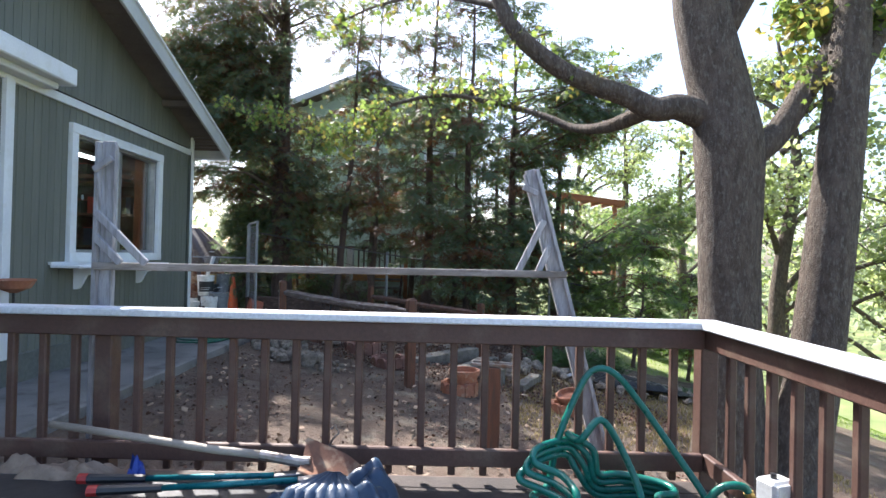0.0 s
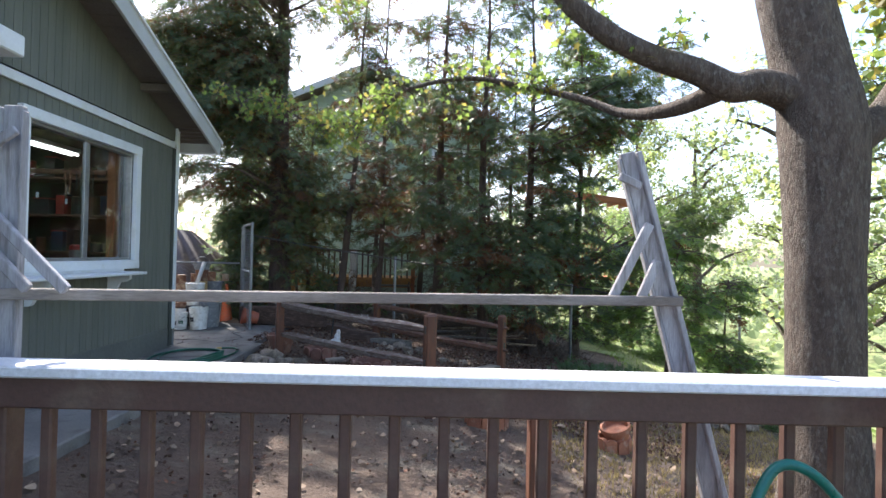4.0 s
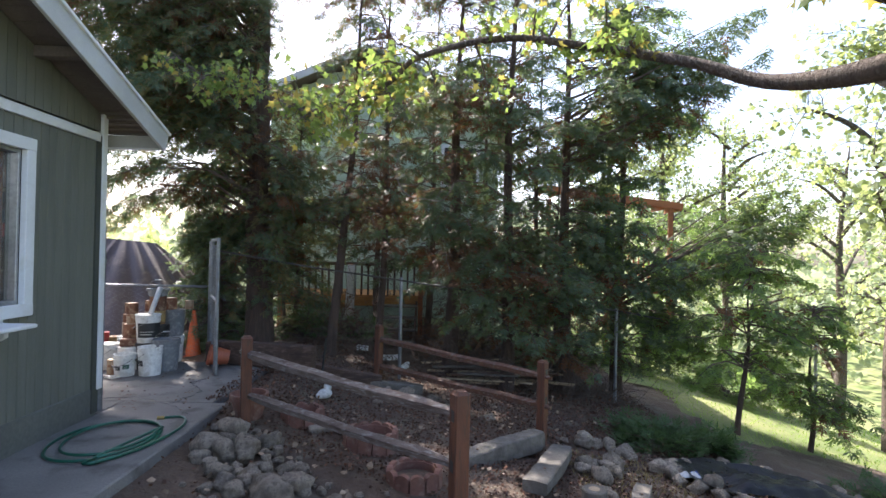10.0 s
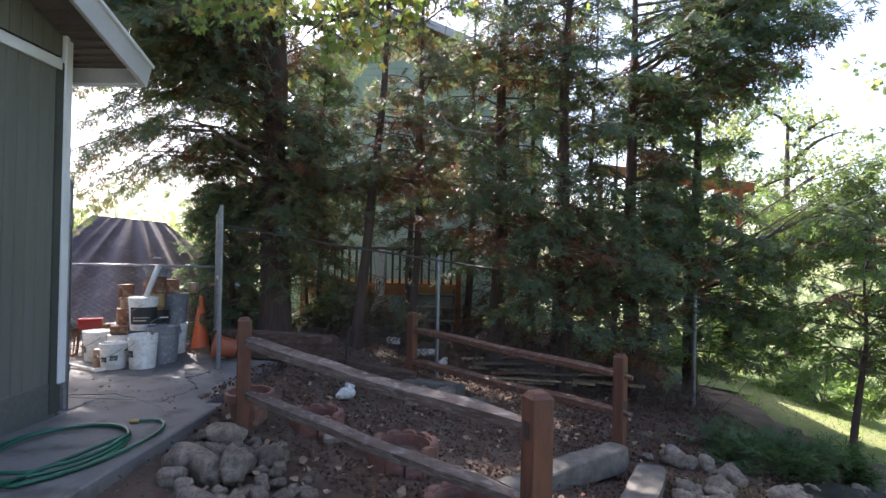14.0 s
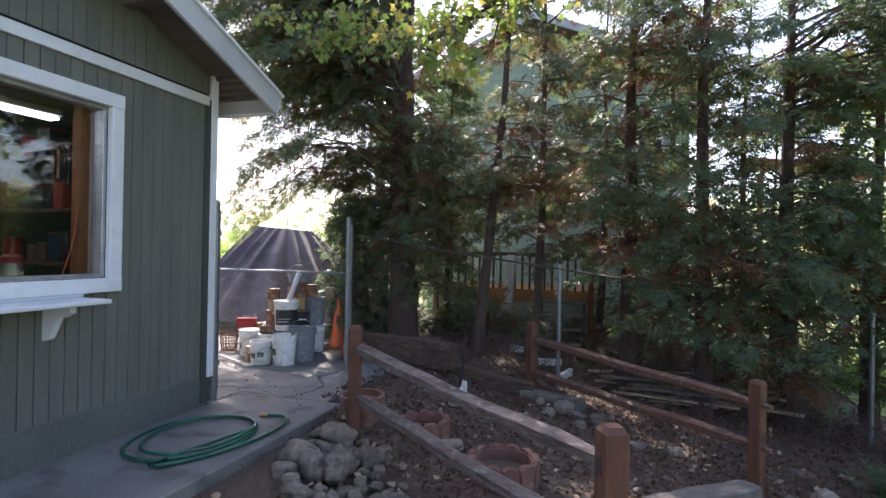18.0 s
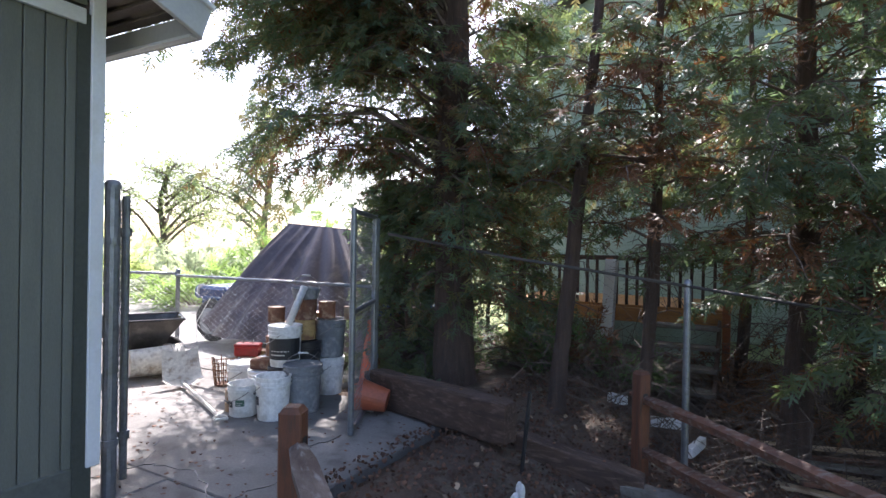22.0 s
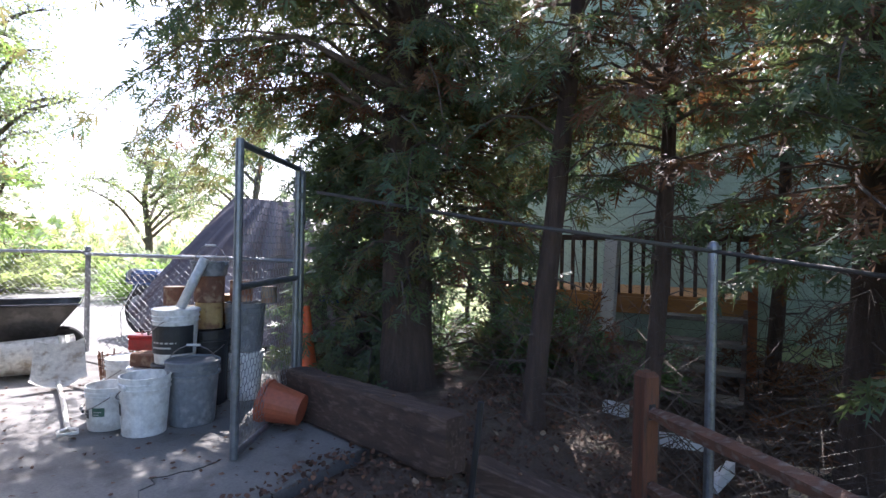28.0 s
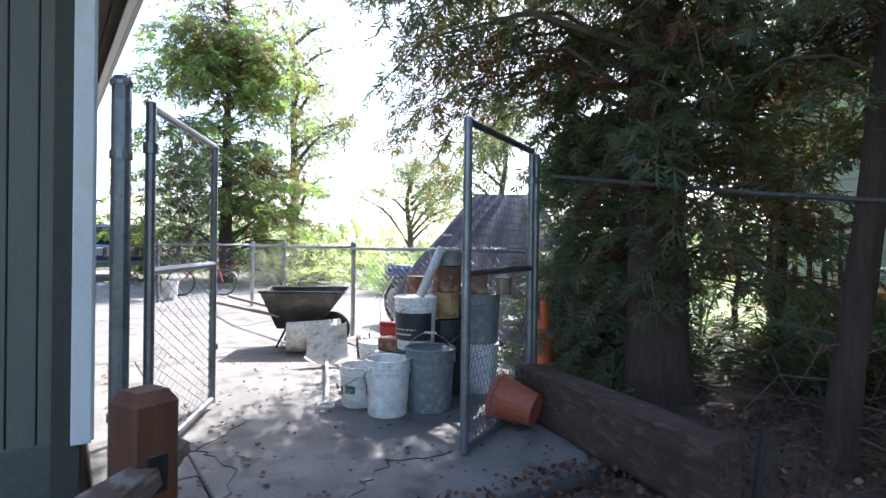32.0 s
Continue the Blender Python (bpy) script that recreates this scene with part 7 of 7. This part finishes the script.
conifer(-3.75, 14.3, 2.6, 0.04, 0.1, 0.7, 90, "low dark young cedar behind the big trunk", ("cedar", "cedar_blue"), (0.0, 0.1), 45, 0.16, 0.08, gap=0.09)
conifer(-4.3, 14.75, 2.3, 0.04, 0.1, 0.6, 80, "low dark young cedar at the edge of the driveway", ("cedar", "cedar_blue"), (0.0, 0.1), 46, 0.16, 0.08, gap=0.09)
conifer(-4.6, 13.9, 4.2, 0.05, 0.2, 0.8, 70, "dark young cedar beside the parked vehicle", ("cedar", "cedar_blue"), (0.0, 0.1), 34, 0.16, 0.05, gap=0.09)
for x, y, h, sd in ((-0.75, 14.35, 7.0, 36), (0.35, 14.3, 7.6, 37), (1.45, 14.5, 7.6, 38), (0.95, 15.3, 6.8, 43), (1.95, 14.9, 4.6, 44)):
    conifer(x, y, h, 0.07, 0.5, 1.2, 72, "dark dense cedar at the back of the row", ("cedar", "cedar_blue"), (0.05, 0.1), sd, 0.2, 0.14, dead=50, gap=0.095, dry_below=2.4)

# bare hanging twig in the cedars
bt = thing("bare_branch", "bare pale twig hanging below the maple limb", "branch", (-0.75, 8.15, 2.2))
part("stem", Geo().tube(smooth_path([(-0.02, -0.1, 1.25), (-0.14, -0.06, 0.7), (-0.2, 0, 0.22), (-0.1, 0, 0.02), (0.08, 0, -0.02), (0.22, 0, -0.03), (0.3, 0, 0.06), (0.33, 0.03, 0.14)]), [0.0025] * 12 + [0.005] * 31, 5), M["dead_twig"], bt)
part("side_twig", Geo().tube(smooth_path([(-0.16, 0, 0.12), (-0.05, 0.02, 0.11), (0.02, 0.02, 0.14)]), 0.003, 5), M["dead_twig"], bt)


def broadleaf(x, y, z0, limbs, label, n_leaf, size, spread, leaf, bark="bark", seed=1, name="maple_tree", twig_n=40, group="maples", skin=0.05, sides=16, crown_shift=(0, 0, 0), leaf_from=0.35, sparse=(), shape=leaves):
    """Deciduous tree: limbs is a list of (points, radii); leaves gather round side twigs of all but the first."""
    rng = np.random.default_rng(seed)
    t = thing(name, label, "tree", (x, y, z0), 0, group)
    anchors = []
    for i, (pts, rad) in enumerate(limbs):
        part("trunk" if i == 0 else "limb", trunk_geo(pts, rad, sides if rad[0] > 0.1 else 8, rad[0] * skin * 2), M[bark], t, smooth=True)
        if i:
            sp = smooth_path(pts, 6)
            anchors += sp[int(len(sp) * leaf_from)::9 if i in sparse else 1]
    tw = Geo()
    C = []
    for k in range(twig_n):
        a = anchors[rng.integers(0, len(anchors))]
        d = Vector(rng.normal(0, 1, 3) * np.array([1, 1, 0.55]) + np.array([0, 0, 0.1])).normalized()
        L = spread * rng.uniform(0.4, 1.2)
        pts = [a, a + d * L * 0.4 + Vector((0, 0, 0.08 * L)), a + d * L * 0.75, a + d * L + Vector((0, 0, -0.15 * L))]
        tw.tube(pts, [0.014, 0.009, 0.006, 0.003], 5, False)
        for j in range(5):
            w = rng.uniform(0.25, 1.0)
            q = a + d * L * w
            d2 = Vector(rng.normal(0, 1, 3)).normalized()
            L2 = L * rng.uniform(0.2, 0.5)
            tw.tube([q, q + d2 * L2], [0.005, 0.002], 4, False)
            for f in rng.uniform(0.2, 1, 6):
                C.append(np.array(q + d2 * L2 * f))
    tagged(part("twig_work", tw, M["twig"], t), kind="stuff")
    C = np.array(C)
    idx = rng.integers(0, len(C), n_leaf)
    P = C[idx] + rng.normal(0, 0.05 + 0.05 * spread, (n_leaf, 3)) + np.array(crown_shift)
    pick = rng.integers(0, len(leaf), n_leaf)
    for i, l in enumerate(leaf):
        V, F = shape(P[pick == i], size, rng)
        mesh_np("crown", V, F, M[l], t)
    return t


bz = ground_at(2.98, 5.6)
Z = -bz
big = [
    ([(0.0, 0.0, -0.15), (0.02, 0.0, 0.35), (0.0, 0.0, 1.2), (-0.02, 0.0, 2.0 + Z * 0.2), (-0.02, 0.05, 2.45 + Z), (-0.12, 0.1, 3.1 + Z), (-0.32, 0.15, 4.2 + Z), (-0.35, 0.2, 6.0 + Z), (-0.2, 0.3, 8.0 + Z)],
     [0.42, 0.34, 0.29, 0.29, 0.34, 0.30, 0.27, 0.2, 0.08]),
    ([(-0.2, 0.05, 2.75 + Z), (-0.55, 0.05, 2.86 + Z), (-0.8, 0.05, 2.83 + Z), (-1.08, 0.1, 2.98 + Z), (-1.5, 0.12, 3.12 + Z), (-1.9, 0.15, 3.35 + Z), (-2.3, 0.2, 3.75 + Z), (-2.6, 0.3, 4.5 + Z)],
     [0.17, 0.135, 0.125, 0.11, 0.10, 0.095, 0.085, 0.06]),
    ([(-0.85, 0.1, 2.83 + Z), (-1.13, 0.5, 2.75 + Z), (-1.4, 1.0, 2.84 + Z), (-1.75, 1.35, 3.08 + Z), (-2.33, 1.84, 3.36 + Z), (-3.0, 2.1, 3.52 + Z), (-3.72, 2.3, 3.42 + Z), (-4.05, 2.4, 3.18 + Z), (-4.5, 2.55, 3.0 + Z), (-5.0, 2.95, 3.1 + Z), (-5.4, 3.4, 3.3 + Z)],
     [0.10, 0.075, 0.05, 0.04, 0.035, 0.03, 0.026, 0.022, 0.017, 0.012, 0.009]),
    ([(-5.3, 3.3, 3.25 + Z), (-5.7, 3.6, 3.5 + Z), (-6.2, 3.7, 3.6 + Z), (-6.6, 3.6, 3.9 + Z)], [0.014, 0.012, 0.009, 0.005]),
    ([(-2.4, 0.35, 4.0 + Z), (-3.2, 1.2, 4.5 + Z), (-4.0, 2.0, 4.7 + Z), (-4.6, 2.4, 4.6 + Z)], [0.04, 0.03, 0.02, 0.008]),
    ([(0.2, 0.0, 2.4 + Z), (0.45, 0.0, 2.6 + Z), (0.7, 0.0, 3.0 + Z), (1.0, 0.0, 3.5 + Z), (1.4, 0.1, 4.6 + Z), (1.6, 0.2, 6.5 + Z)], [0.16, 0.13, 0.115, 0.10, 0.08, 0.04]),
    ([(-0.1, 0.1, 3.6 + Z), (0.5, -0.3, 5.0 + Z), (1.0, -0.8, 6.6 + Z)], [0.12, 0.09, 0.04]),
    ([(-0.3, 0.1, 4.4 + Z), (-1.2, 0.8, 5.6 + Z), (-2.0, 1.4, 6.4 + Z)], [0.12, 0.08, 0.03]),
]
broadleaf(2.98, 5.6, bz, big, "large maple with a thick mottled trunk and long low limbs", 3300, 0.08, 0.5, ("maple", "maple", "maple", "maple_gold"), seed=21, twig_n=110, sparse=(1,), shape=lobed)
tz = ground_at(3.6, 5.4)
broadleaf(3.62, 5.4, tz, [
    ([(-0.12, 0, -0.15), (-0.02, 0, 0.5), (0.1, 0, 1.2), (0.25, 0, 2.6), (0.42, 0.05, 4.2), (0.6, 0.1, 7.0)], [0.33, 0.27, 0.24, 0.22, 0.19, 0.08]),
    ([(0.42, 0.05, 4.0), (1.2, 0.3, 5.2), (1.9, 0.6, 6.4)], [0.12, 0.09, 0.04]),
    ([(0.4, 0.05, 4.2), (0.5, 0.9, 5.4), (0.6, 1.8, 6.8)], [0.11, 0.08, 0.03])],
    "second leaning maple trunk beside the deck", 5200, 0.095, 1.0, ("maple", "maple", "maple_gold"), seed=22, twig_n=40)


def simple_limbs(h, r, k, seed, reach, low=0.35):
    rr = random.Random(seed)
    out = [([(0, 0, -0.2), (rr.uniform(-.1, .1), 0, h * 0.3), (rr.uniform(-.3, .3), rr.uniform(-.3, .3), h * 0.65), (rr.uniform(-.4, .4), 0, h)], [r, r * 0.8, r * 0.5, r * 0.12])]
    for i in range(k):
        u = low + (0.95 - low) * i / k
        a = rr.uniform(0, math.tau)
        L = reach * (1.15 - u) * rr.uniform(0.7, 1.2)
        out.append(([(0, 0, h * u), (math.cos(a) * L * 0.5, math.sin(a) * L * 0.5, h * u + L * 0.4), (math.cos(a) * L, math.sin(a) * L, h * u + L * 0.55)], [r * 0.4, r * 0.25, r * 0.08]))
    return out


far_trees = [(8.8, 14.2, 9.5, 0.24, 3.6, 5200), (6.5, 26.0, 9.5, 0.2, 3.8, 4200), (12.0, 27.0, 11, 0.25, 4.4, 4600), (15.0, 17.0, 10, 0.25, 4.4, 4200), (13.0, 11.5, 9.5, 0.25, 4.0, 4200),
             (9.0, 27.0, 11, 0.25, 4.6, 3600), (17.0, 27.0, 12, 0.25, 5.0, 3400), (24.0, 20.0, 12, 0.3, 5.5, 3200), (9.8, 8.0, 8.5, 0.22, 3.4, 3600)]
for i, (x, y, h, r, reach, nl) in enumerate(far_trees):
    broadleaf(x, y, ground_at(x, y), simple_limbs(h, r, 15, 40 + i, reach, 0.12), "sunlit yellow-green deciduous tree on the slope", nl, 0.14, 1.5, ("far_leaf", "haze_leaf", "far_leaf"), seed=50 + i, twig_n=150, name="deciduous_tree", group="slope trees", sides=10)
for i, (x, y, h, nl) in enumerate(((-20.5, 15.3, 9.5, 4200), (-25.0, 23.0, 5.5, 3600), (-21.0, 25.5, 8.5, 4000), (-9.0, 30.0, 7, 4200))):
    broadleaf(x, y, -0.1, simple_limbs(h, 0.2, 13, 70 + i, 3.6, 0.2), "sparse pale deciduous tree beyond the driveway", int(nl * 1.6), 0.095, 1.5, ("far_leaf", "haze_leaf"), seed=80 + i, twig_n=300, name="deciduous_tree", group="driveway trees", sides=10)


def bush(x, y, h, r, label, leaf, n, size, seed, name="shrub", up=0.4, z0=None):
    rng = np.random.default_rng(seed)
    z0 = ground_at(x, y) if z0 is None else z0
    t = thing(name, label, "shrub", (x, y, z0), 0, "shrubs")
    tw, C = Geo(), []
    for k in range(int(26 + r * 20)):
        d = Vector(rng.normal(0, 1, 3) * np.array([1, 1, 0.3]) + np.array([0, 0, up])).normalized()
        e = Vector((d.x * r, d.y * r, max(abs(d.z) * h, 0.05))) * rng.uniform(0.6, 1.1)
        tw.tube([(0, 0, 0), e * 0.5 + Vector((0, 0, 0.1 * h)), e], [0.012, 0.008, 0.003], 4, False)
        for f in rng.uniform(0.3, 1.0, 8):
            C.append((np.array(e * f + Vector((0, 0, 0.15 * h * f * (1 - f) * 4))), np.array(d)))
    tagged(part("stem_work", tw, M["twig"], t), kind="stuff")
    ii = rng.integers(0, len(C), n)
    O = np.array([C[i][0] for i in ii]) + rng.normal(0, 0.06, (n, 3))
    D = np.array([C[i][1] for i in ii]) + rng.normal(0, 0.4, (n, 3))
    O[:, 2] = np.maximum(O[:, 2], 0.02)
    V, F = fans(O, D, np.full(n, size) * rng.uniform(0.6, 1.3, n), pairs=3, rng=rng)
    mesh_np("crown", V, F, M[leaf], t)
    return t


bush(2.35, 10.15, 0.36, 0.75, "low spreading green juniper among the rocks", "juniper", 1500, 0.12, 1, "juniper")
bush(3.1, 10.35, 0.3, 0.5, "low spreading green juniper among the rocks", "juniper", 1000, 0.12, 2, "juniper")
bush(4.9, 9.5, 0.26, 0.8, "low spreading juniper at the lawn edge", "juniper", 1100, 0.12, 3, "juniper")
bush(-2.75, 13.0, 0.75, 0.55, "glossy green shrub behind the fence", "shrub", 420, 0.15, 5)
bush(-1.9, 13.3, 0.6, 0.5, "glossy green shrub behind the fence", "shrub", 320, 0.15, 6)
bush(-4.1, 13.6, 0.9, 0.6, "green shrub under the cedar", "shrub", 380, 0.16, 7)
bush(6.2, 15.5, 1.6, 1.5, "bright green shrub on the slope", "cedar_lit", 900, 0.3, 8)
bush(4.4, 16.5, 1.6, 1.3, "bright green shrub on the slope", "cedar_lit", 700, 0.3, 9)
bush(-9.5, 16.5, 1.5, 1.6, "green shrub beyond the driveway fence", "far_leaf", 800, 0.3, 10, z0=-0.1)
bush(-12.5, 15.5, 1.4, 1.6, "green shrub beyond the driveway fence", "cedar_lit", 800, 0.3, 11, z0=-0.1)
bush(-16.0, 13.8, 1.3, 1.5, "green shrub beyond the driveway fence", "far_leaf", 700, 0.3, 12, z0=-0.1)
for i, (x, y, h, r) in enumerate(((-0.9, 14.0, 1.0, 0.7), (0.1, 14.2, 1.2, 0.8), (1.0, 13.9, 1.1, 0.8), (2.0, 14.2, 1.3, 0.9), (-2.5, 13.5, 0.9, 0.7), (-3.0, 13.0, 0.7, 0.6), (-0.3, 13.2, 0.9, 0.8), (1.5, 13.2, 0.9, 0.8))):
    bush(x, y, h, r, "brown tangled undergrowth below the cedars", "cedar_gold" if i % 4 == 1 else "cedar_dry", 260, 0.15, 30 + i)
for i, (x, y, h, r) in enumerate(((-9.5, 18.5, 2.2, 2.0), (-12.5, 18.0, 2.4, 2.2), (-15.5, 17.5, 2.0, 2.0), (-19.0, 17.5, 2.4, 2.2), (-23.0, 17.0, 2.4, 2.4), (-25.0, 13.0, 2.2, 2.2), (-10.5, 22.0, 3.0, 2.6), (-15.0, 22.5, 3.0, 2.8))):
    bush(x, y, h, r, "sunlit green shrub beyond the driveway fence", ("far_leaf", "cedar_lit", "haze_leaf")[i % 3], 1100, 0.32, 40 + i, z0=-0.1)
brush = Geo()
for i in range(900):
    x = R.uniform(-2.4, 2.8)
    y = R.uniform(11.9, 13.9)
    z = ground_at(x, y)
    a, L = R.uniform(0, math.tau), R.uniform(0.3, 1.1)
    e = R.uniform(0.05, 0.9)
    brush.tube([(x, y, z), (x + math.cos(a) * L * 0.5, y + math.sin(a) * L * 0.5, z + L * e * 0.7), (x + math.cos(a) * L, y + math.sin(a) * L, z + L * e * R.uniform(0.4, 1.0))], [0.005, 0.003, 0.0015], 4, False)
tagged(brush.make("dead_brush", M["twig"]), "tangle of bare brown twigs under the cedars", "brush", kind="stuff")

# distant wooded slope
woods = np.random.default_rng(90)
a = woods.uniform(-1.9, 1.9, 22000)
d = woods.uniform(42, 90, 22000)
zt = np.abs(woods.normal(0, 1, 22000)) * (3.0 + 1.6 * (a > 0.1)) + 2.2 * np.sin(a * 9) + 1.0
P = np.stack([np.sin(a) * d, np.cos(a) * d, np.clip(zt, -5, 10) - 5.5 + 0.02 * d], 1)
# the woods' haze is only the pale leaf colour
V, F = leaves(P, 0.75, woods)
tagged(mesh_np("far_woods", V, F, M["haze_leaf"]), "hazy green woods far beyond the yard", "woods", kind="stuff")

# ---- the neighbour's house ----
nb = thing("neighbour_house", "pale green two-storey house behind the cedars", "house", (-2.4, 17.0, 0))
NW, NR, NP, NE, NG = 2.55, 3.25, 6.58, 5.52, 5.23
w = Geo()
w.add([(-NW, 0, -0.5), (NR, 0, -0.5), (NR, 0, NG), (0.0, 0, NP), (-NW, 0, NE),
       (-NW, 7, -0.5), (NR, 7, -0.5), (NR, 7, NG), (0.0, 7, NP), (-NW, 7, NE)],
      [(0, 1, 2, 3, 4), (9, 8, 7, 6, 5), (0, 5, 6, 1), (1, 6, 7, 2), (4, 9, 5, 0)])
part("wall", w, M["green_wall"], nb)
for k in range(46):
    zz = -0.4 + k * 0.16
    half_l, half_r = NW, NR
    if zz > NE:
        half_l = NW * (NP - zz) / (NP - NE)
    if zz > NG:
        half_r = (NR) * (NP - zz) / (NP - NG)
    if half_l > 0.1 and half_r > 0.1:
        part("lap_board", Geo().box(((half_r - half_l) / 2, -0.012, zz), (half_l + half_r, 0.02, 0.15), bev=0.004), M["green_wall"], nb)
for sgn, xe, ze in ((-1, -NW - 0.5, NE - 0.22), (1, NR + 0.5, NG - 0.22)):
    g = Geo()
    g.add([(0, -0.5, NP + 0.05), (xe, -0.5, ze + 0.05), (xe, 7.4, ze + 0.05), (0, 7.4, NP + 0.05), (0, -0.5, NP + 0.2), (xe, -0.5, ze + 0.2), (xe, 7.4, ze + 0.2), (0, 7.4, NP + 0.2)],
          [(0, 1, 2, 3), (7, 6, 5, 4), (0, 4, 5, 1), (1, 5, 6, 2), (2, 6, 7, 3)])
    part("roof_slope", g, M["soffit"], nb)
    part("rake_board", Geo().beam((0, -0.53, NP + 0.12), (xe, -0.53, ze + 0.12), 0.04, 0.18, 0.004), M["fascia"], nb)
for x, z, ww, hh in ((2.3, 3.9, 0.9, 1.0),):
    wn_ = part("window", Geo().box((x, -0.03, z), (ww, 0.02, hh), bev=0), M["black"], nb, "dark window with a white frame")
    for dx in (-ww / 2, ww / 2):
        part("frame_side", Geo().box((x + dx, -0.05, z), (0.08, 0.05, hh + 0.08), bev=0.004), M["white"], wn_)
    for dz in (-hh / 2, hh / 2):
        part("frame_rail", Geo().box((x, -0.05, z + dz), (ww - 0.08, 0.045, 0.08), bev=0.004), M["white"], wn_)
nd = thing("neighbour_deck", "honey-coloured wooden deck with a dark brown railing behind the cedars", "deck", (-0.62, 15.2, 0))
for k in range(12):
    part("floor_board", Geo().box((-1.9, 0.03 + 0.15 * k, 0.70), (3.2, 0.14, 0.04), bev=0.004), M["yellow_wood"], nd)
part("rim_beam", Geo().box((-1.9, -0.06, 0.58), (3.2, 0.05, 0.2), bev=0.005), M["yellow_wood"], nd, "sunlit honey-coloured rim beam")
part("hand_rail", Geo().box((-1.75, -0.05, 1.40), (3.5, 0.09, 0.07), bev=0.005), M["old_timber"], nd)
for k in range(22):
    x = -3.40 + k * 0.145
    part("baluster", Geo().box((x, -0.05, 1.05), (0.04, 0.04, 0.66), bev=0.003), M["old_timber"], nd)
for x in (-3.45, -1.9, -0.35):
    part("deck_post", Geo().box((x, -0.05, 0.3), (0.1, 0.1, 2.2), bev=0.005), M["redwood"], nd)
part("stair_side", Geo().beam((-1.90, -0.2, 0.25), (-1.86, -0.14, 1.38), 0.22, 0.06, 0.006), M["fascia"], nd, "pale side board of the deck stair")
part("skirt", Geo().box((-1.9, 0.1, 0.1), (3.1, 0.03, 0.75), bev=0.004), M["green_wall"], nd)
st = thing("garden_steps", "weathered wooden garden steps behind the fence", "steps", (-1.4, 13.4, -0.2))
for k in range(4):
    part("tread", Geo().box((0, 0.28 * k, 0.18 + 0.2 * k), (0.8, 0.28, 0.04), bev=0.005), M["plank"], st)
for x in (-0.38, 0.38):
    part("stringer", Geo().beam((x, -0.1, 0.02), (x, 1.0, 0.8), 0.04, 0.2, 0.004), M["old_timber"], st)
pv = thing("patio_roof", "orange-brown stained patio roof on posts beyond the cedars", "patio roof", (4.75, 18.2, 0.2))
part("roof_panel", Geo().beam((-2.6, 0.15, 3.33), (1.2, 0.15, 2.90), 1.1, 0.06, 0.005), M["redwood"], pv)
part("fascia_board", Geo().beam((-2.6, -0.42, 3.30), (1.2, -0.42, 2.86), 0.05, 0.18, 0.005), M["redwood"], pv)
for k in range(11):
    part("roof_rafter", Geo().box((-2.55 + k * 0.37, 0.15, 3.23 - k * 0.042), (0.05, 1.05, 0.12), bev=0.004), M["redwood"], pv)
for x in (-2.4, -0.8, 0.9):
    part("roof_post", Geo().box((x, -0.35, 0.7), (0.11, 0.11, 4.6), bev=0.006), M["redwood"], pv)
part("patio_rail", Geo().box((-0.6, -0.4, 1.6), (2.0, 0.08, 0.06), bev=0.005), M["redwood"], pv)
for k in range(14):
    part("patio_baluster", Geo().box((-1.5 + k * 0.14, -0.4, 1.1), (0.035, 0.035, 0.95), bev=0.003), M["redwood"], pv)
part("patio_floor", Geo().box((-0.8, 0.15, 0.55), (3.2, 1.1, 0.1), bev=0.005), M["redwood"], pv)
